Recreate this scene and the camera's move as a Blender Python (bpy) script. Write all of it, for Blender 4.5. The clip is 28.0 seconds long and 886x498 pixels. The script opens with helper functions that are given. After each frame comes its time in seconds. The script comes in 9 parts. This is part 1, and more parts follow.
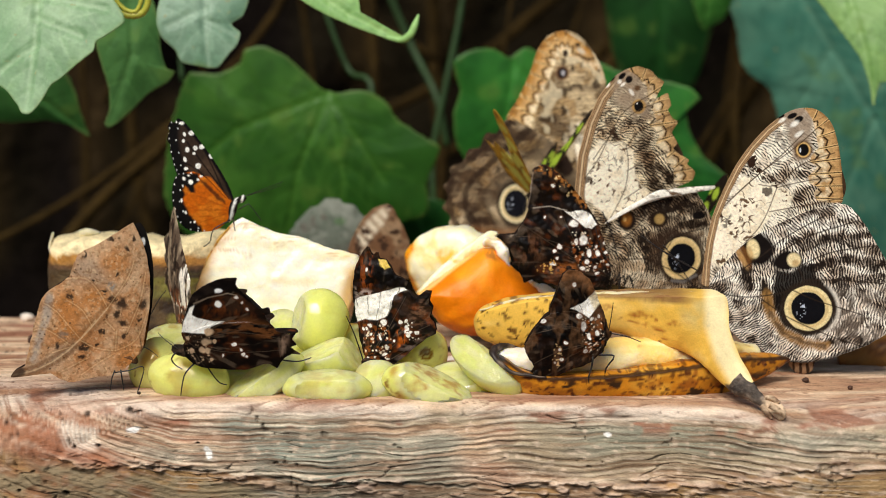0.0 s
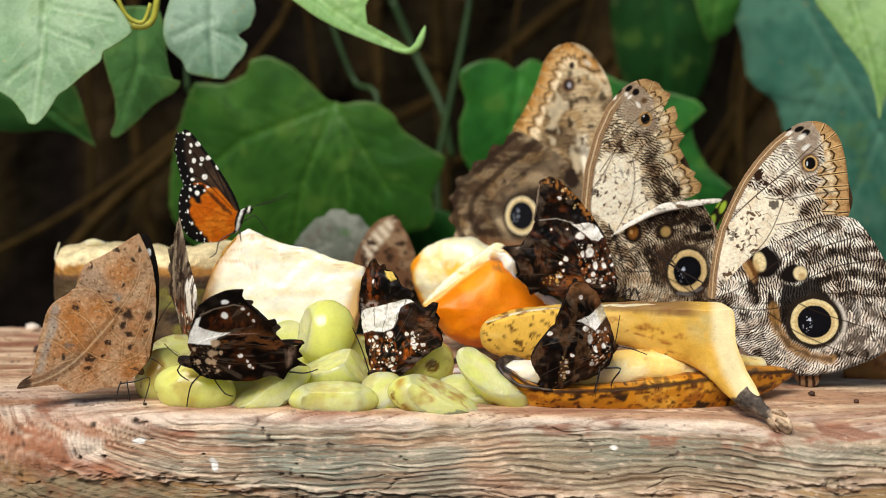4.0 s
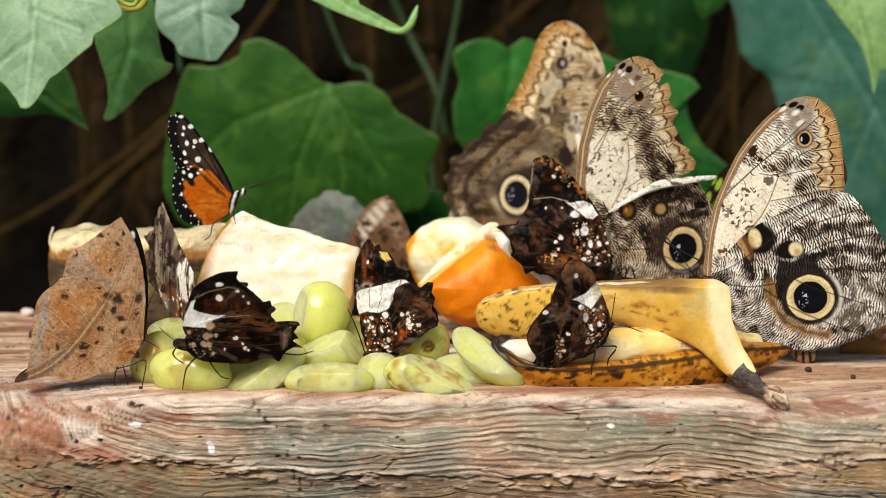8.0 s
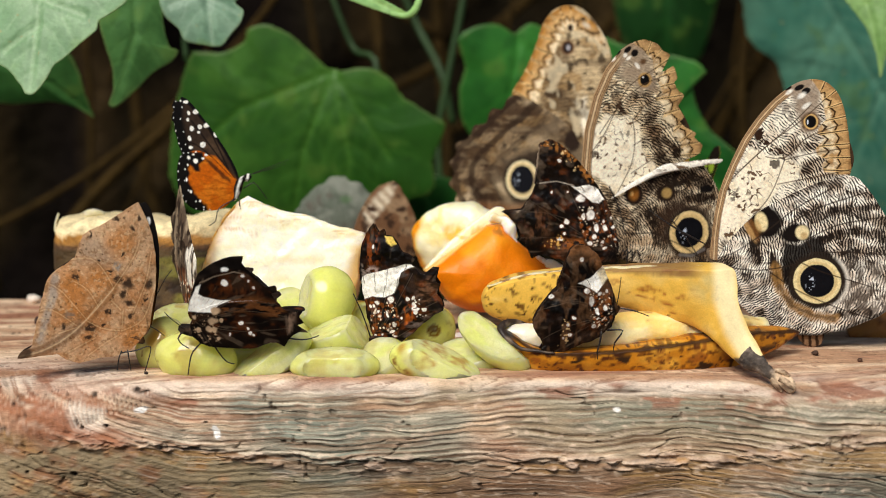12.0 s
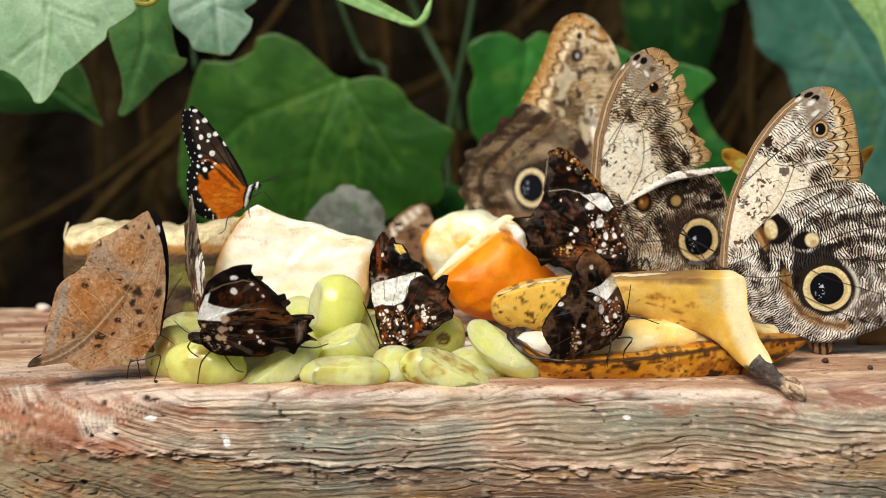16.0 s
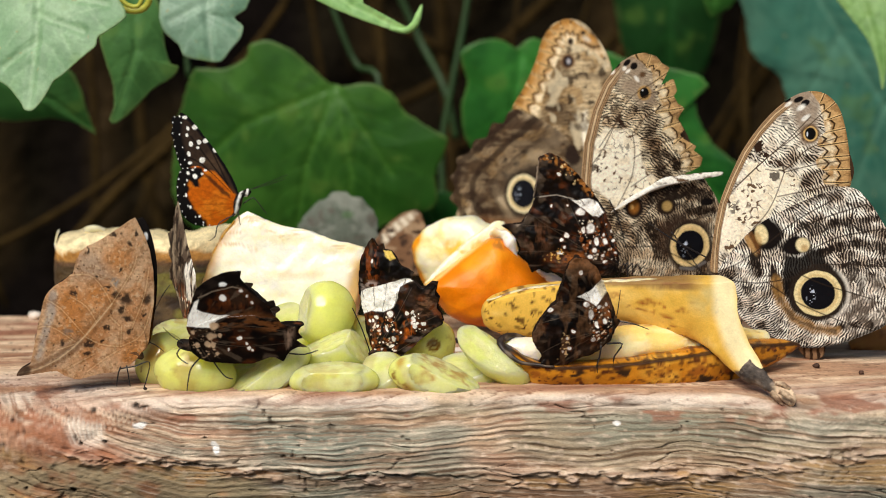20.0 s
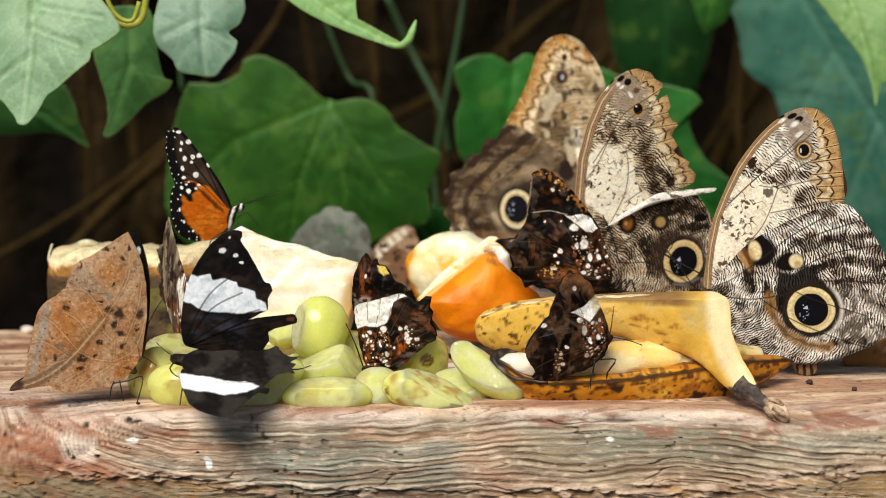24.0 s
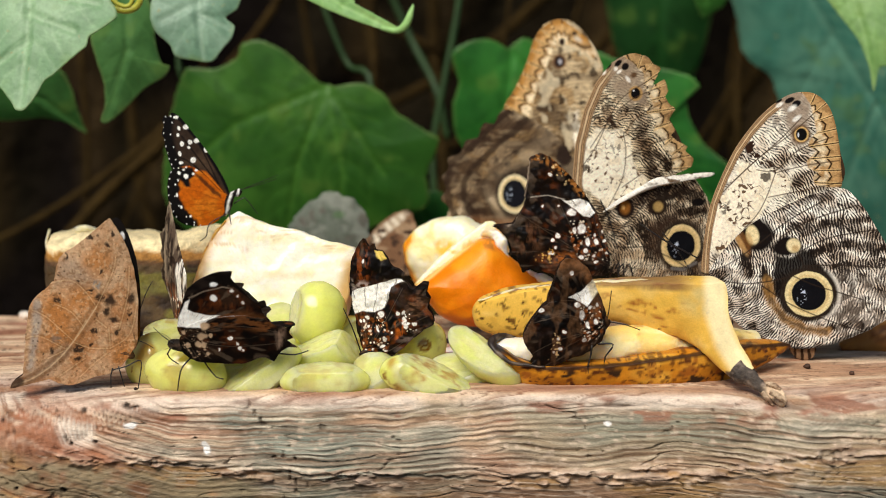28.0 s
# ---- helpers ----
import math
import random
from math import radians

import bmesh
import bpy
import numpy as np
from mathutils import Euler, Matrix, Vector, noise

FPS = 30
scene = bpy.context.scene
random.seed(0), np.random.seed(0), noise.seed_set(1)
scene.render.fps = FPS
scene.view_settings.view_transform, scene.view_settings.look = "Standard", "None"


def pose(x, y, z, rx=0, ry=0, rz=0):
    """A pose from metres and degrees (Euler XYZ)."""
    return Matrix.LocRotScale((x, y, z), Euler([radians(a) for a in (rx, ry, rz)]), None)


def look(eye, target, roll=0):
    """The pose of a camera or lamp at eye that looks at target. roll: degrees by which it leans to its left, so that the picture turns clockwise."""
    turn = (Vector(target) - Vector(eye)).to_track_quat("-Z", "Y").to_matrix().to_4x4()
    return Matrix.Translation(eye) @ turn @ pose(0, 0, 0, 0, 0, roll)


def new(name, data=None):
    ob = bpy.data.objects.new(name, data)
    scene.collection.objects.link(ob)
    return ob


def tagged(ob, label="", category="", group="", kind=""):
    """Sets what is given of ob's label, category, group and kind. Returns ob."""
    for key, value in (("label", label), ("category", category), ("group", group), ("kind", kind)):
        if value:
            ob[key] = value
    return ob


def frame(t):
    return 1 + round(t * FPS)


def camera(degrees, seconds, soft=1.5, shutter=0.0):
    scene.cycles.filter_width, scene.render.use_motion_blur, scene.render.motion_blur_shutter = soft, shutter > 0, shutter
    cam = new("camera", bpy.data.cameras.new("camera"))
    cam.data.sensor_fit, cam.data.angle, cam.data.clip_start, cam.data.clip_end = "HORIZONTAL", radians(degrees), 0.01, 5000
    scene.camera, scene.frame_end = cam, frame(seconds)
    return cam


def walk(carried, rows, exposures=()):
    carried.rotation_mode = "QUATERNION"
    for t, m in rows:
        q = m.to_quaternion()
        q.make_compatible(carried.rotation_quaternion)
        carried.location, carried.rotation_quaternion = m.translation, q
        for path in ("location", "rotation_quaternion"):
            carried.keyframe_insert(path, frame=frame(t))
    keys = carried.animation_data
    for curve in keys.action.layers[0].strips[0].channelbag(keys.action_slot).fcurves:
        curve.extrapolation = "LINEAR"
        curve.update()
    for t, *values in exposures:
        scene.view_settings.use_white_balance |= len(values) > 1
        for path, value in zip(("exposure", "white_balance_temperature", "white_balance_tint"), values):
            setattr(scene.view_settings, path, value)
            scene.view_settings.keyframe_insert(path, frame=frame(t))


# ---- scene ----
cam = camera(24.0, 28.0, soft=0.7)
cam.data.dof.use_dof = True
cam.data.dof.focus_distance = 0.825
cam.data.dof.aperture_fstop = 9.0
walk(cam, [
    (0, pose(-0.00103, -0.7873, 0.15431, 82.9925, -0.6504, -0.1427)),
    (0.5, pose(-0.00162, -0.7873, 0.15472, 82.9309, -0.7054, -0.0198)),
    (1, pose(-0.00108, -0.7872, 0.15524, 82.9439, -0.8230, -0.0207)),
    (1.5, pose(-0.00059, -0.7872, 0.15593, 82.9593, -0.9228, -0.0773)),
    (2, pose(-0.00066, -0.7872, 0.15542, 83.0139, -0.9668, -0.2044)),
    (2.5, pose(-0.00113, -0.7871, 0.15553, 83.0338, -0.9454, -0.3213)),
    (3, pose(-0.00218, -0.7871, 0.15562, 83.2337, -1.0141, -0.3728)),
    (3.5, pose(-0.00342, -0.7870, 0.15531, 83.3398, -0.9218, -0.2734)),
    (4, pose(-0.00334, -0.7870, 0.15533, 83.2470, -0.8628, -0.0962)),
    (4.5, pose(-0.00214, -0.7868, 0.15427, 83.1875, -0.8081, 0.2156)),
    (6.5, pose(0.00001, -0.7859, 0.15476, 82.8827, -0.4653, 0.1166)),
    (7, pose(-0.00230, -0.7857, 0.15439, 82.8279, -0.4241, -0.1879)),
    (7.5, pose(-0.00218, -0.7855, 0.15369, 82.7485, -0.3067, -0.2663)),
    (8, pose(-0.00222, -0.7853, 0.15475, 82.7219, -0.2213, -0.2470)),
    (8.5, pose(-0.00249, -0.7851, 0.15443, 82.8311, -0.1953, -0.1007)),
    (9, pose(-0.00202, -0.7850, 0.15384, 82.8348, -0.1343, 0.0024)),
    (9.5, pose(-0.00018, -0.7848, 0.15309, 82.8305, 0.0200, 0.1271)),
    (10, pose(0.00000, -0.7847, 0.15252, 82.7500, 0.0000, 0.0000)),
    (10.5, pose(-0.00225, -0.7845, 0.15290, 82.6043, -0.0210, -0.1349)),
    (11, pose(-0.00154, -0.7843, 0.15271, 82.5680, 0.0027, 0.0156)),
    (11.5, pose(0.00008, -0.7842, 0.15222, 82.5117, -0.0535, 0.0506)),
    (12, pose(-0.00076, -0.7840, 0.15244, 82.4410, -0.0040, -0.0218)),
    (12.5, pose(0.00034, -0.7840, 0.15204, 82.7573, 0.0182, 0.1913)),
    (14.5, pose(0.00222, -0.7839, 0.15077, 82.7749, 0.1095, 0.0219)),
    (15, pose(-0.00030, -0.7839, 0.15248, 82.7125, 0.0981, 0.1087)),
    (15.5, pose(0.00002, -0.7839, 0.15273, 82.6868, 0.1081, 0.1874)),
    (16, pose(-0.00100, -0.7839, 0.15155, 82.7223, 0.1240, 0.2053)),
    (16.5, pose(0.00011, -0.7839, 0.15258, 82.6788, 0.2612, 0.3379)),
    (17, pose(0.00107, -0.7838, 0.15156, 82.7297, 0.2903, 0.3498)),
    (17.5, pose(0.00155, -0.7838, 0.15145, 82.7368, 0.3118, 0.3416)),
    (18, pose(0.00114, -0.7838, 0.15214, 82.5950, 0.2928, 0.3163)),
    (18.5, pose(0.00360, -0.7836, 0.15089, 82.7407, 0.2042, 0.4795)),
    (19, pose(0.00495, -0.7833, 0.15175, 82.6892, 0.2150, 0.4695)),
    (19.5, pose(0.00433, -0.7831, 0.15137, 82.7917, 0.2339, 0.3814)),
    (20, pose(0.00484, -0.7828, 0.15078, 82.9309, 0.3200, 0.3060)),
    (20.5, pose(0.00407, -0.7828, 0.15197, 82.8633, 0.2156, 0.2180)),
    (22.5, pose(0.00288, -0.7827, 0.15108, 83.1190, 0.1375, 0.0879)),
    (23, pose(0.00444, -0.7827, 0.15116, 83.1936, 0.2467, 0.0986)),
    (23.5, pose(0.00336, -0.7827, 0.15097, 83.3297, 0.1810, 0.0624)),
    (24, pose(0.00418, -0.7827, 0.15094, 83.3405, 0.1404, 0.1044)),
    (24.5, pose(0.00433, -0.7826, 0.15035, 83.2693, 0.1125, 0.1339)),
    (25, pose(0.00502, -0.7826, 0.15052, 83.1655, 0.1202, 0.2022)),
    (25.5, pose(0.00498, -0.7826, 0.15097, 83.0540, 0.1605, 0.1669)),
    (26, pose(0.00391, -0.7826, 0.15091, 83.1489, 0.1651, 0.0322)),
    (26.5, pose(0.00400, -0.7826, 0.15023, 83.1948, 0.1598, -0.0524)),
    (27, pose(0.00332, -0.7825, 0.15092, 83.0737, 0.0093, -0.0383)),
    (27.5, pose(0.00384, -0.7825, 0.15017, 83.0087, 0.1700, 0.0502)),
    (28, pose(0.00517, -0.7825, 0.15096, 82.9223, 0.2321, 0.0919)),
])

# ---- light ----
scene.view_settings.exposure = -0.25
SUN_EL, SUN_AZ = 46.0, 203.0      # degrees: height, and compass bearing with +y as north
world = bpy.data.worlds.new("sky")
scene.world = world
world.use_nodes = True
sky = world.node_tree.nodes.new("ShaderNodeTexSky")
sky.sky_type = "NISHITA"
sky.sun_disc = False
sky.sun_elevation = radians(SUN_EL)
sky.sun_rotation = radians(SUN_AZ)
background = world.node_tree.nodes["Background"]
background.inputs[1].default_value = 0.078
world.node_tree.links.new(sky.outputs[0], background.inputs[0])
sun = new("sun", bpy.data.lights.new("sun", "SUN"))
sun.data.energy = 4.8
sun.data.angle = radians(32)
sun.data.color = (1.0, 0.95, 0.86)
toward = Vector((math.sin(radians(SUN_AZ)) * math.cos(radians(SUN_EL)), math.cos(radians(SUN_AZ)) * math.cos(radians(SUN_EL)), math.sin(radians(SUN_EL))))
sun.matrix_world = look(toward * 3, (0, 0, 0))


# ---- numbers for patterns ----
def lin(h):
    """sRGB hex to linear RGB."""
    c = np.array([int(h[i:i + 2], 16) / 255 for i in (0, 2, 4)])
    return np.where(c < 0.04045, c / 12.92, ((c + 0.055) / 1.055) ** 2.4)


def vnoise(p, size, seed=0):
    """Smooth value noise, 0 to 1, at points (n, 2 or 3); size: cell size, one number or one for each axis."""
    p = np.asarray(p, float) / np.asarray(size, float)
    axes = p.shape[1]
    i = np.floor(p).astype(np.int64)
    f = p - i
    f = f * f * (3 - 2 * f)
    out = np.zeros(len(p))
    step = (374761393, 668265263, 2147483647)
    keys = [[(i[:, k] + d) * step[k] for d in (0, 1)] for k in range(axes)]
    share = [(1 - f[:, k], f[:, k]) for k in range(axes)]
    for corner in range(2 ** axes):
        h, w = seed * 974711, 1.0
        for k in range(axes):
            d = corner >> k & 1
            h, w = h + keys[k][d], w * share[k][d]
        h = h & 0xFFFFFFFF
        h = ((h ^ (h >> 13)) * 1274126177) & 0xFFFFFFFF
        out += ((h ^ (h >> 16)) & 0xFFFF) * w
    return out / 65535.0


def fbm(p, size, seed=0, octaves=3):
    total, weight = 0, 0
    for k in range(octaves):
        total = total + vnoise(p, np.asarray(size, float) / 2 ** k, seed + 17 * k) * 0.55 ** k
        weight += 0.55 ** k
    return total / weight


def ramp(x, a, b):
    t = np.clip((x - a) / (b - a), 0, 1)
    return t * t * (3 - 2 * t)


def line_distance(p, pts):
    """Distance from points to a polyline."""
    best = np.full(len(p), 1e9)
    pts = np.asarray(pts, float)[:, :2]
    for a, b in zip(pts[:-1], pts[1:]):
        d = b - a
        t = np.clip(((p - a) @ d) / max(d @ d, 1e-9), 0, 1)
        best = np.minimum(best, np.hypot(*(p - a - t[:, None] * d).T))
    return best


def along_line(p, pts):
    """Distance to a polyline, and how far along it the nearest point lies."""
    best, where, run = np.full(len(p), 1e9), np.zeros(len(p)), 0.0
    pts = np.asarray(pts, float)[:, :2]
    for a, b in zip(pts[:-1], pts[1:]):
        d = b - a
        n = max(np.hypot(*d), 1e-9)
        t = np.clip(((p - a) @ d) / (n * n), 0, 1)
        q = np.hypot(*(p - a - t[:, None] * d).T)
        near = q < best
        best, where = np.where(near, q, best), np.where(near, run + t * n, where)
        run += n
    return best, where


def area(p, poly, soft=0.4):
    """Soft mask of the inside of a polygon."""
    poly = np.asarray(poly, float)[:, :2]
    inside = np.zeros(len(p), bool)
    for a, b in zip(poly, np.roll(poly, -1, axis=0)):
        if a[1] != b[1]:
            cross = (a[1] > p[:, 1]) != (b[1] > p[:, 1])
            inside ^= cross & (p[:, 0] < (b[0] - a[0]) * (p[:, 1] - a[1]) / (b[1] - a[1]) + a[0])
    d = line_distance(p, np.vstack([poly, poly[:1]]))
    return ramp(np.where(inside, d, -d), -soft, soft)


def stroke(p, pts, width, soft=0.15):
    return 1 - ramp(line_distance(p, pts), width / 2, width / 2 + soft)


def radial(p, c, rx, ry=None, turn=0):
    """Distance from c in units of the ellipse's radius."""
    a = radians(turn)
    d = p - np.asarray(c[:2])
    return np.hypot((d[:, 0] * math.cos(a) + d[:, 1] * math.sin(a)) / rx, (-d[:, 0] * math.sin(a) + d[:, 1] * math.cos(a)) / (ry or rx))


def spot(p, c, rx, ry=None, turn=0, soft=0.2):
    return 1 - ramp(radial(p, c, rx, ry, turn), 1 - soft, 1 + soft)


def over(c, colour, mask):
    colour = lin(colour) if isinstance(colour, str) else colour
    return c * (1 - mask[:, None]) + colour * mask[:, None]


def warp(p, size, amount, seed):
    return p + amount * 2 * np.column_stack([fbm(p, size, seed, 2) - 0.5, fbm(p, size, seed + 5, 2) - 0.5])


def smooth(pts, step, closed=False, tension=0.5):
    """Catmull-Rom curve through pts (any columns), resampled about every step."""
    q = np.asarray(pts, float)
    n = len(q)
    out = []
    for i in range(n if closed else n - 1):
        if closed:
            a, b, c, d = q[i - 1], q[i], q[(i + 1) % n], q[(i + 2) % n]
        else:
            a, b, c, d = q[max(i - 1, 0)], q[i], q[i + 1], q[min(i + 2, n - 1)]
        m = max(int(np.linalg.norm((c - b)[:3]) / step), 1)
        t = np.arange(m)[:, None] / m
        ta, tb = tension * (c - a), tension * (d - b)
        out.append((2 * t**3 - 3 * t**2 + 1) * b + (t**3 - 2 * t**2 + t) * ta + (-2 * t**3 + 3 * t**2) * c + (t**3 - t**2) * tb)
    if not closed:
        out.append(q[-1:])
    return np.vstack(out)


# ---- meshes ----
def mesh(name, verts, faces, colours=None, flat=False, solid=False):
    """verts in metres (n, 3); faces: lists; colours: linear RGB, one for each vertex."""
    me = bpy.data.meshes.new(name)
    me.from_pydata([tuple(v) for v in np.asarray(verts, float).tolist()], [], faces)
    if colours is not None:
        layer = me.color_attributes.new("tint", "FLOAT_COLOR", "POINT")
        layer.data.foreach_set("color", np.column_stack([np.clip(colours, 0, 1), np.ones(len(colours))]).astype(np.float32).ravel())
    if not flat:
        me.polygons.foreach_set("use_smooth", np.ones(len(me.polygons), bool))
    if solid:
        bm = bmesh.new()
        bm.from_mesh(me)
        bmesh.ops.recalc_face_normals(bm, faces=bm.faces)
        bm.to_mesh(me)
        bm.free()
    me.update()
    return me


def ring_faces(n, rings, start=0, flip=False, close=True):
    """Quads between consecutive rings of n vertices."""
    i = np.arange(n if close else n - 1)
    j = (i + 1) % n
    out = []
    for k in range(rings - 1):
        a, b = start + k * n, start + (k + 1) * n
        q = np.column_stack([a + i, a + j, b + j, b + i])
        out.append(q[:, ::-1] if flip else q)
    return np.vstack(out).tolist()


def sheet(name, outline, centre, paint, step=0.5, back=None, thick=0.2, dome=0.0, ragged=0.0, tension=0.5, relief=None):
    """A thin blade in the local x-z plane (mm), seen from -y: two skins and a rim. paint, back: functions from points to colours."""
    rim = smooth(outline, step, True, tension)
    centre = np.asarray(centre, float)
    if ragged:
        rim = centre + (rim - centre) * (1 + ragged * (fbm(rim, 2.6, 3) - 0.5))[:, None]
    n = len(rim)
    m = max(int(np.hypot(*(rim - centre).T).max() / step), 3)
    s = np.arange(1, m + 1) / m
    flat = np.vstack([centre[None]] + [centre + k * (rim - centre) for k in s])
    rad = np.concatenate([[0], np.repeat(s, n)])
    bow = -dome * (1 - rad**2)
    if relief is not None:
        bow = bow - relief(flat)
    front = np.column_stack([flat[:, 0], bow - thick / 2, flat[:, 1]])
    faces = [[0, 1 + i, 1 + (i + 1) % n] for i in range(n)] + ring_faces(n, m, 1, True)
    faces = [f[::-1] for f in faces]
    colours = paint(flat)
    if back is None:
        # a coarse rear skin that stays behind every fold of the front
        inner, low = centre + 0.94 * (rim - centre), bow.max() + 0.1
        rear_flat = np.vstack([centre[None], inner, rim])
        rear_bow = np.concatenate([np.full(1 + n, low), bow[-n:]])
        rear_col = np.vstack([colours[:1], colours[-n:], colours[-n:]])
        base = len(front)
        faces += [[base, base + 1 + i, base + 1 + (i + 1) % n] for i in range(n)] + ring_faces(n, 2, base + 1, True)
        edge = base + 1 + n
    else:
        rear_flat, rear_bow, rear_col = flat, bow, back(flat)
        base = len(front)
        faces += [[base, base + 1 + i, base + 1 + (i + 1) % n] for i in range(n)] + [[v for v in f] for f in ring_faces(n, m, base + 1, True)]
        edge = base + 1 + (m - 1) * n
    rear = np.column_stack([rear_flat[:, 0], rear_bow + thick / 2, rear_flat[:, 1]])
    last = 1 + (m - 1) * n
    faces += [[last + i, last + (i + 1) % n, edge + (i + 1) % n, edge + i] for i in range(n)]
    return mesh(name, np.vstack([front, rear]) / 1000, faces, np.vstack([colours, rear_col]))


def puff(name, outline, centre, front, rear, paint, step=1.0, power=2.0, rings=22, lumps=0.0, tension=0.5):
    """A solid with the given outline (mm, x-z plane), bulging to the front (-y) and the rear."""
    rim = smooth(outline, step, True, tension)
    centre = np.asarray(centre, float)
    n = len(rim)
    s = np.sin(np.linspace(0, math.pi / 2, rings + 1))[1:]
    verts = [np.array([[centre[0], -front, centre[1]]])]
    for k in s:
        q = centre + k * (rim - centre)
        verts.append(np.column_stack([q[:, 0], np.full(n, -front * max(1 - k**power, 0) ** (1 / power)), q[:, 1]]))
    for k in s[::-1][1:]:
        q = centre + k * (rim - centre)
        verts.append(np.column_stack([q[:, 0], np.full(n, rear * max(1 - k**power, 0) ** (1 / power)), q[:, 1]]))
    verts.append(np.array([[centre[0], rear, centre[1]]]))
    v = np.vstack(verts)
    if lumps:
        v = v + lumps * 2 * np.column_stack([fbm(v, 9, 1) - 0.5, fbm(v, 9, 2) - 0.5, fbm(v, 9, 3) - 0.5])
    count = 2 * rings - 1
    faces = [[0, 1 + (i + 1) % n, 1 + i] for i in range(n)] + [f[::-1] for f in ring_faces(n, count, 1, True)]
    last, tip = 1 + (count - 1) * n, len(v) - 1
    faces += [[last + i, last + (i + 1) % n, tip] for i in range(n)]
    return mesh(name, v / 1000, faces, paint(v), solid=True)


def tube(name, pts, sides=10, step=0.002, paint=None, squash=1.0, cut=None, lumps=0.0):
    """A swept round bar: pts of (x, y, z, radius) in metres. squash: its width across the path's level direction; cut: flattens the top above that share of the radius."""
    q = smooth([tuple(p) for p in pts], step)
    c, r = q[:, :3], np.maximum(q[:, 3], 1e-5)
    t = np.gradient(c, axis=0)
    t /= np.maximum(np.linalg.norm(t, axis=1), 1e-9)[:, None]
    up = np.array([0.0, 0.0, 1.0]) if abs(t[:, 2]).mean() < 0.8 else np.array([0.0, 1.0, 0.0])
    side = np.cross(t, up)
    side /= np.maximum(np.linalg.norm(side, axis=1), 1e-9)[:, None]
    top = np.cross(side, t)
    a = np.linspace(0, 2 * math.pi, sides, endpoint=False)
    ca, sa = np.cos(a), np.sin(a)
    if cut is not None:
        sa = np.minimum(sa, cut)
    v = c[:, None] + r[:, None, None] * (squash * ca[None, :, None] * side[:, None] + sa[None, :, None] * top[:, None])
    v = v.reshape(-1, 3)
    if lumps:
        v = v + lumps * 2 * np.column_stack([fbm(v * 1000, 8, 1) - 0.5, fbm(v * 1000, 8, 2) - 0.5, fbm(v * 1000, 8, 3) - 0.5])
    faces = ring_faces(sides, len(c)) + [list(range(sides))[::-1], [len(v) - sides + i for i in range(sides)]]
    return mesh(name, v, faces, None if paint is None else paint(v * 1000), solid=True)


def part(name, data, material, parent=None, label=""):
    """Links a mesh as one object under a thing or a part."""
    ob = new(name, data)
    data.materials.append(material)
    ob.parent = parent
    return tagged(ob, label)


def thing(name, m, label, category, group="", kind=""):
    ob = new(name)
    ob.empty_display_size = 0.01
    ob.matrix_basis = m
    return tagged(ob, label, category, group, kind)


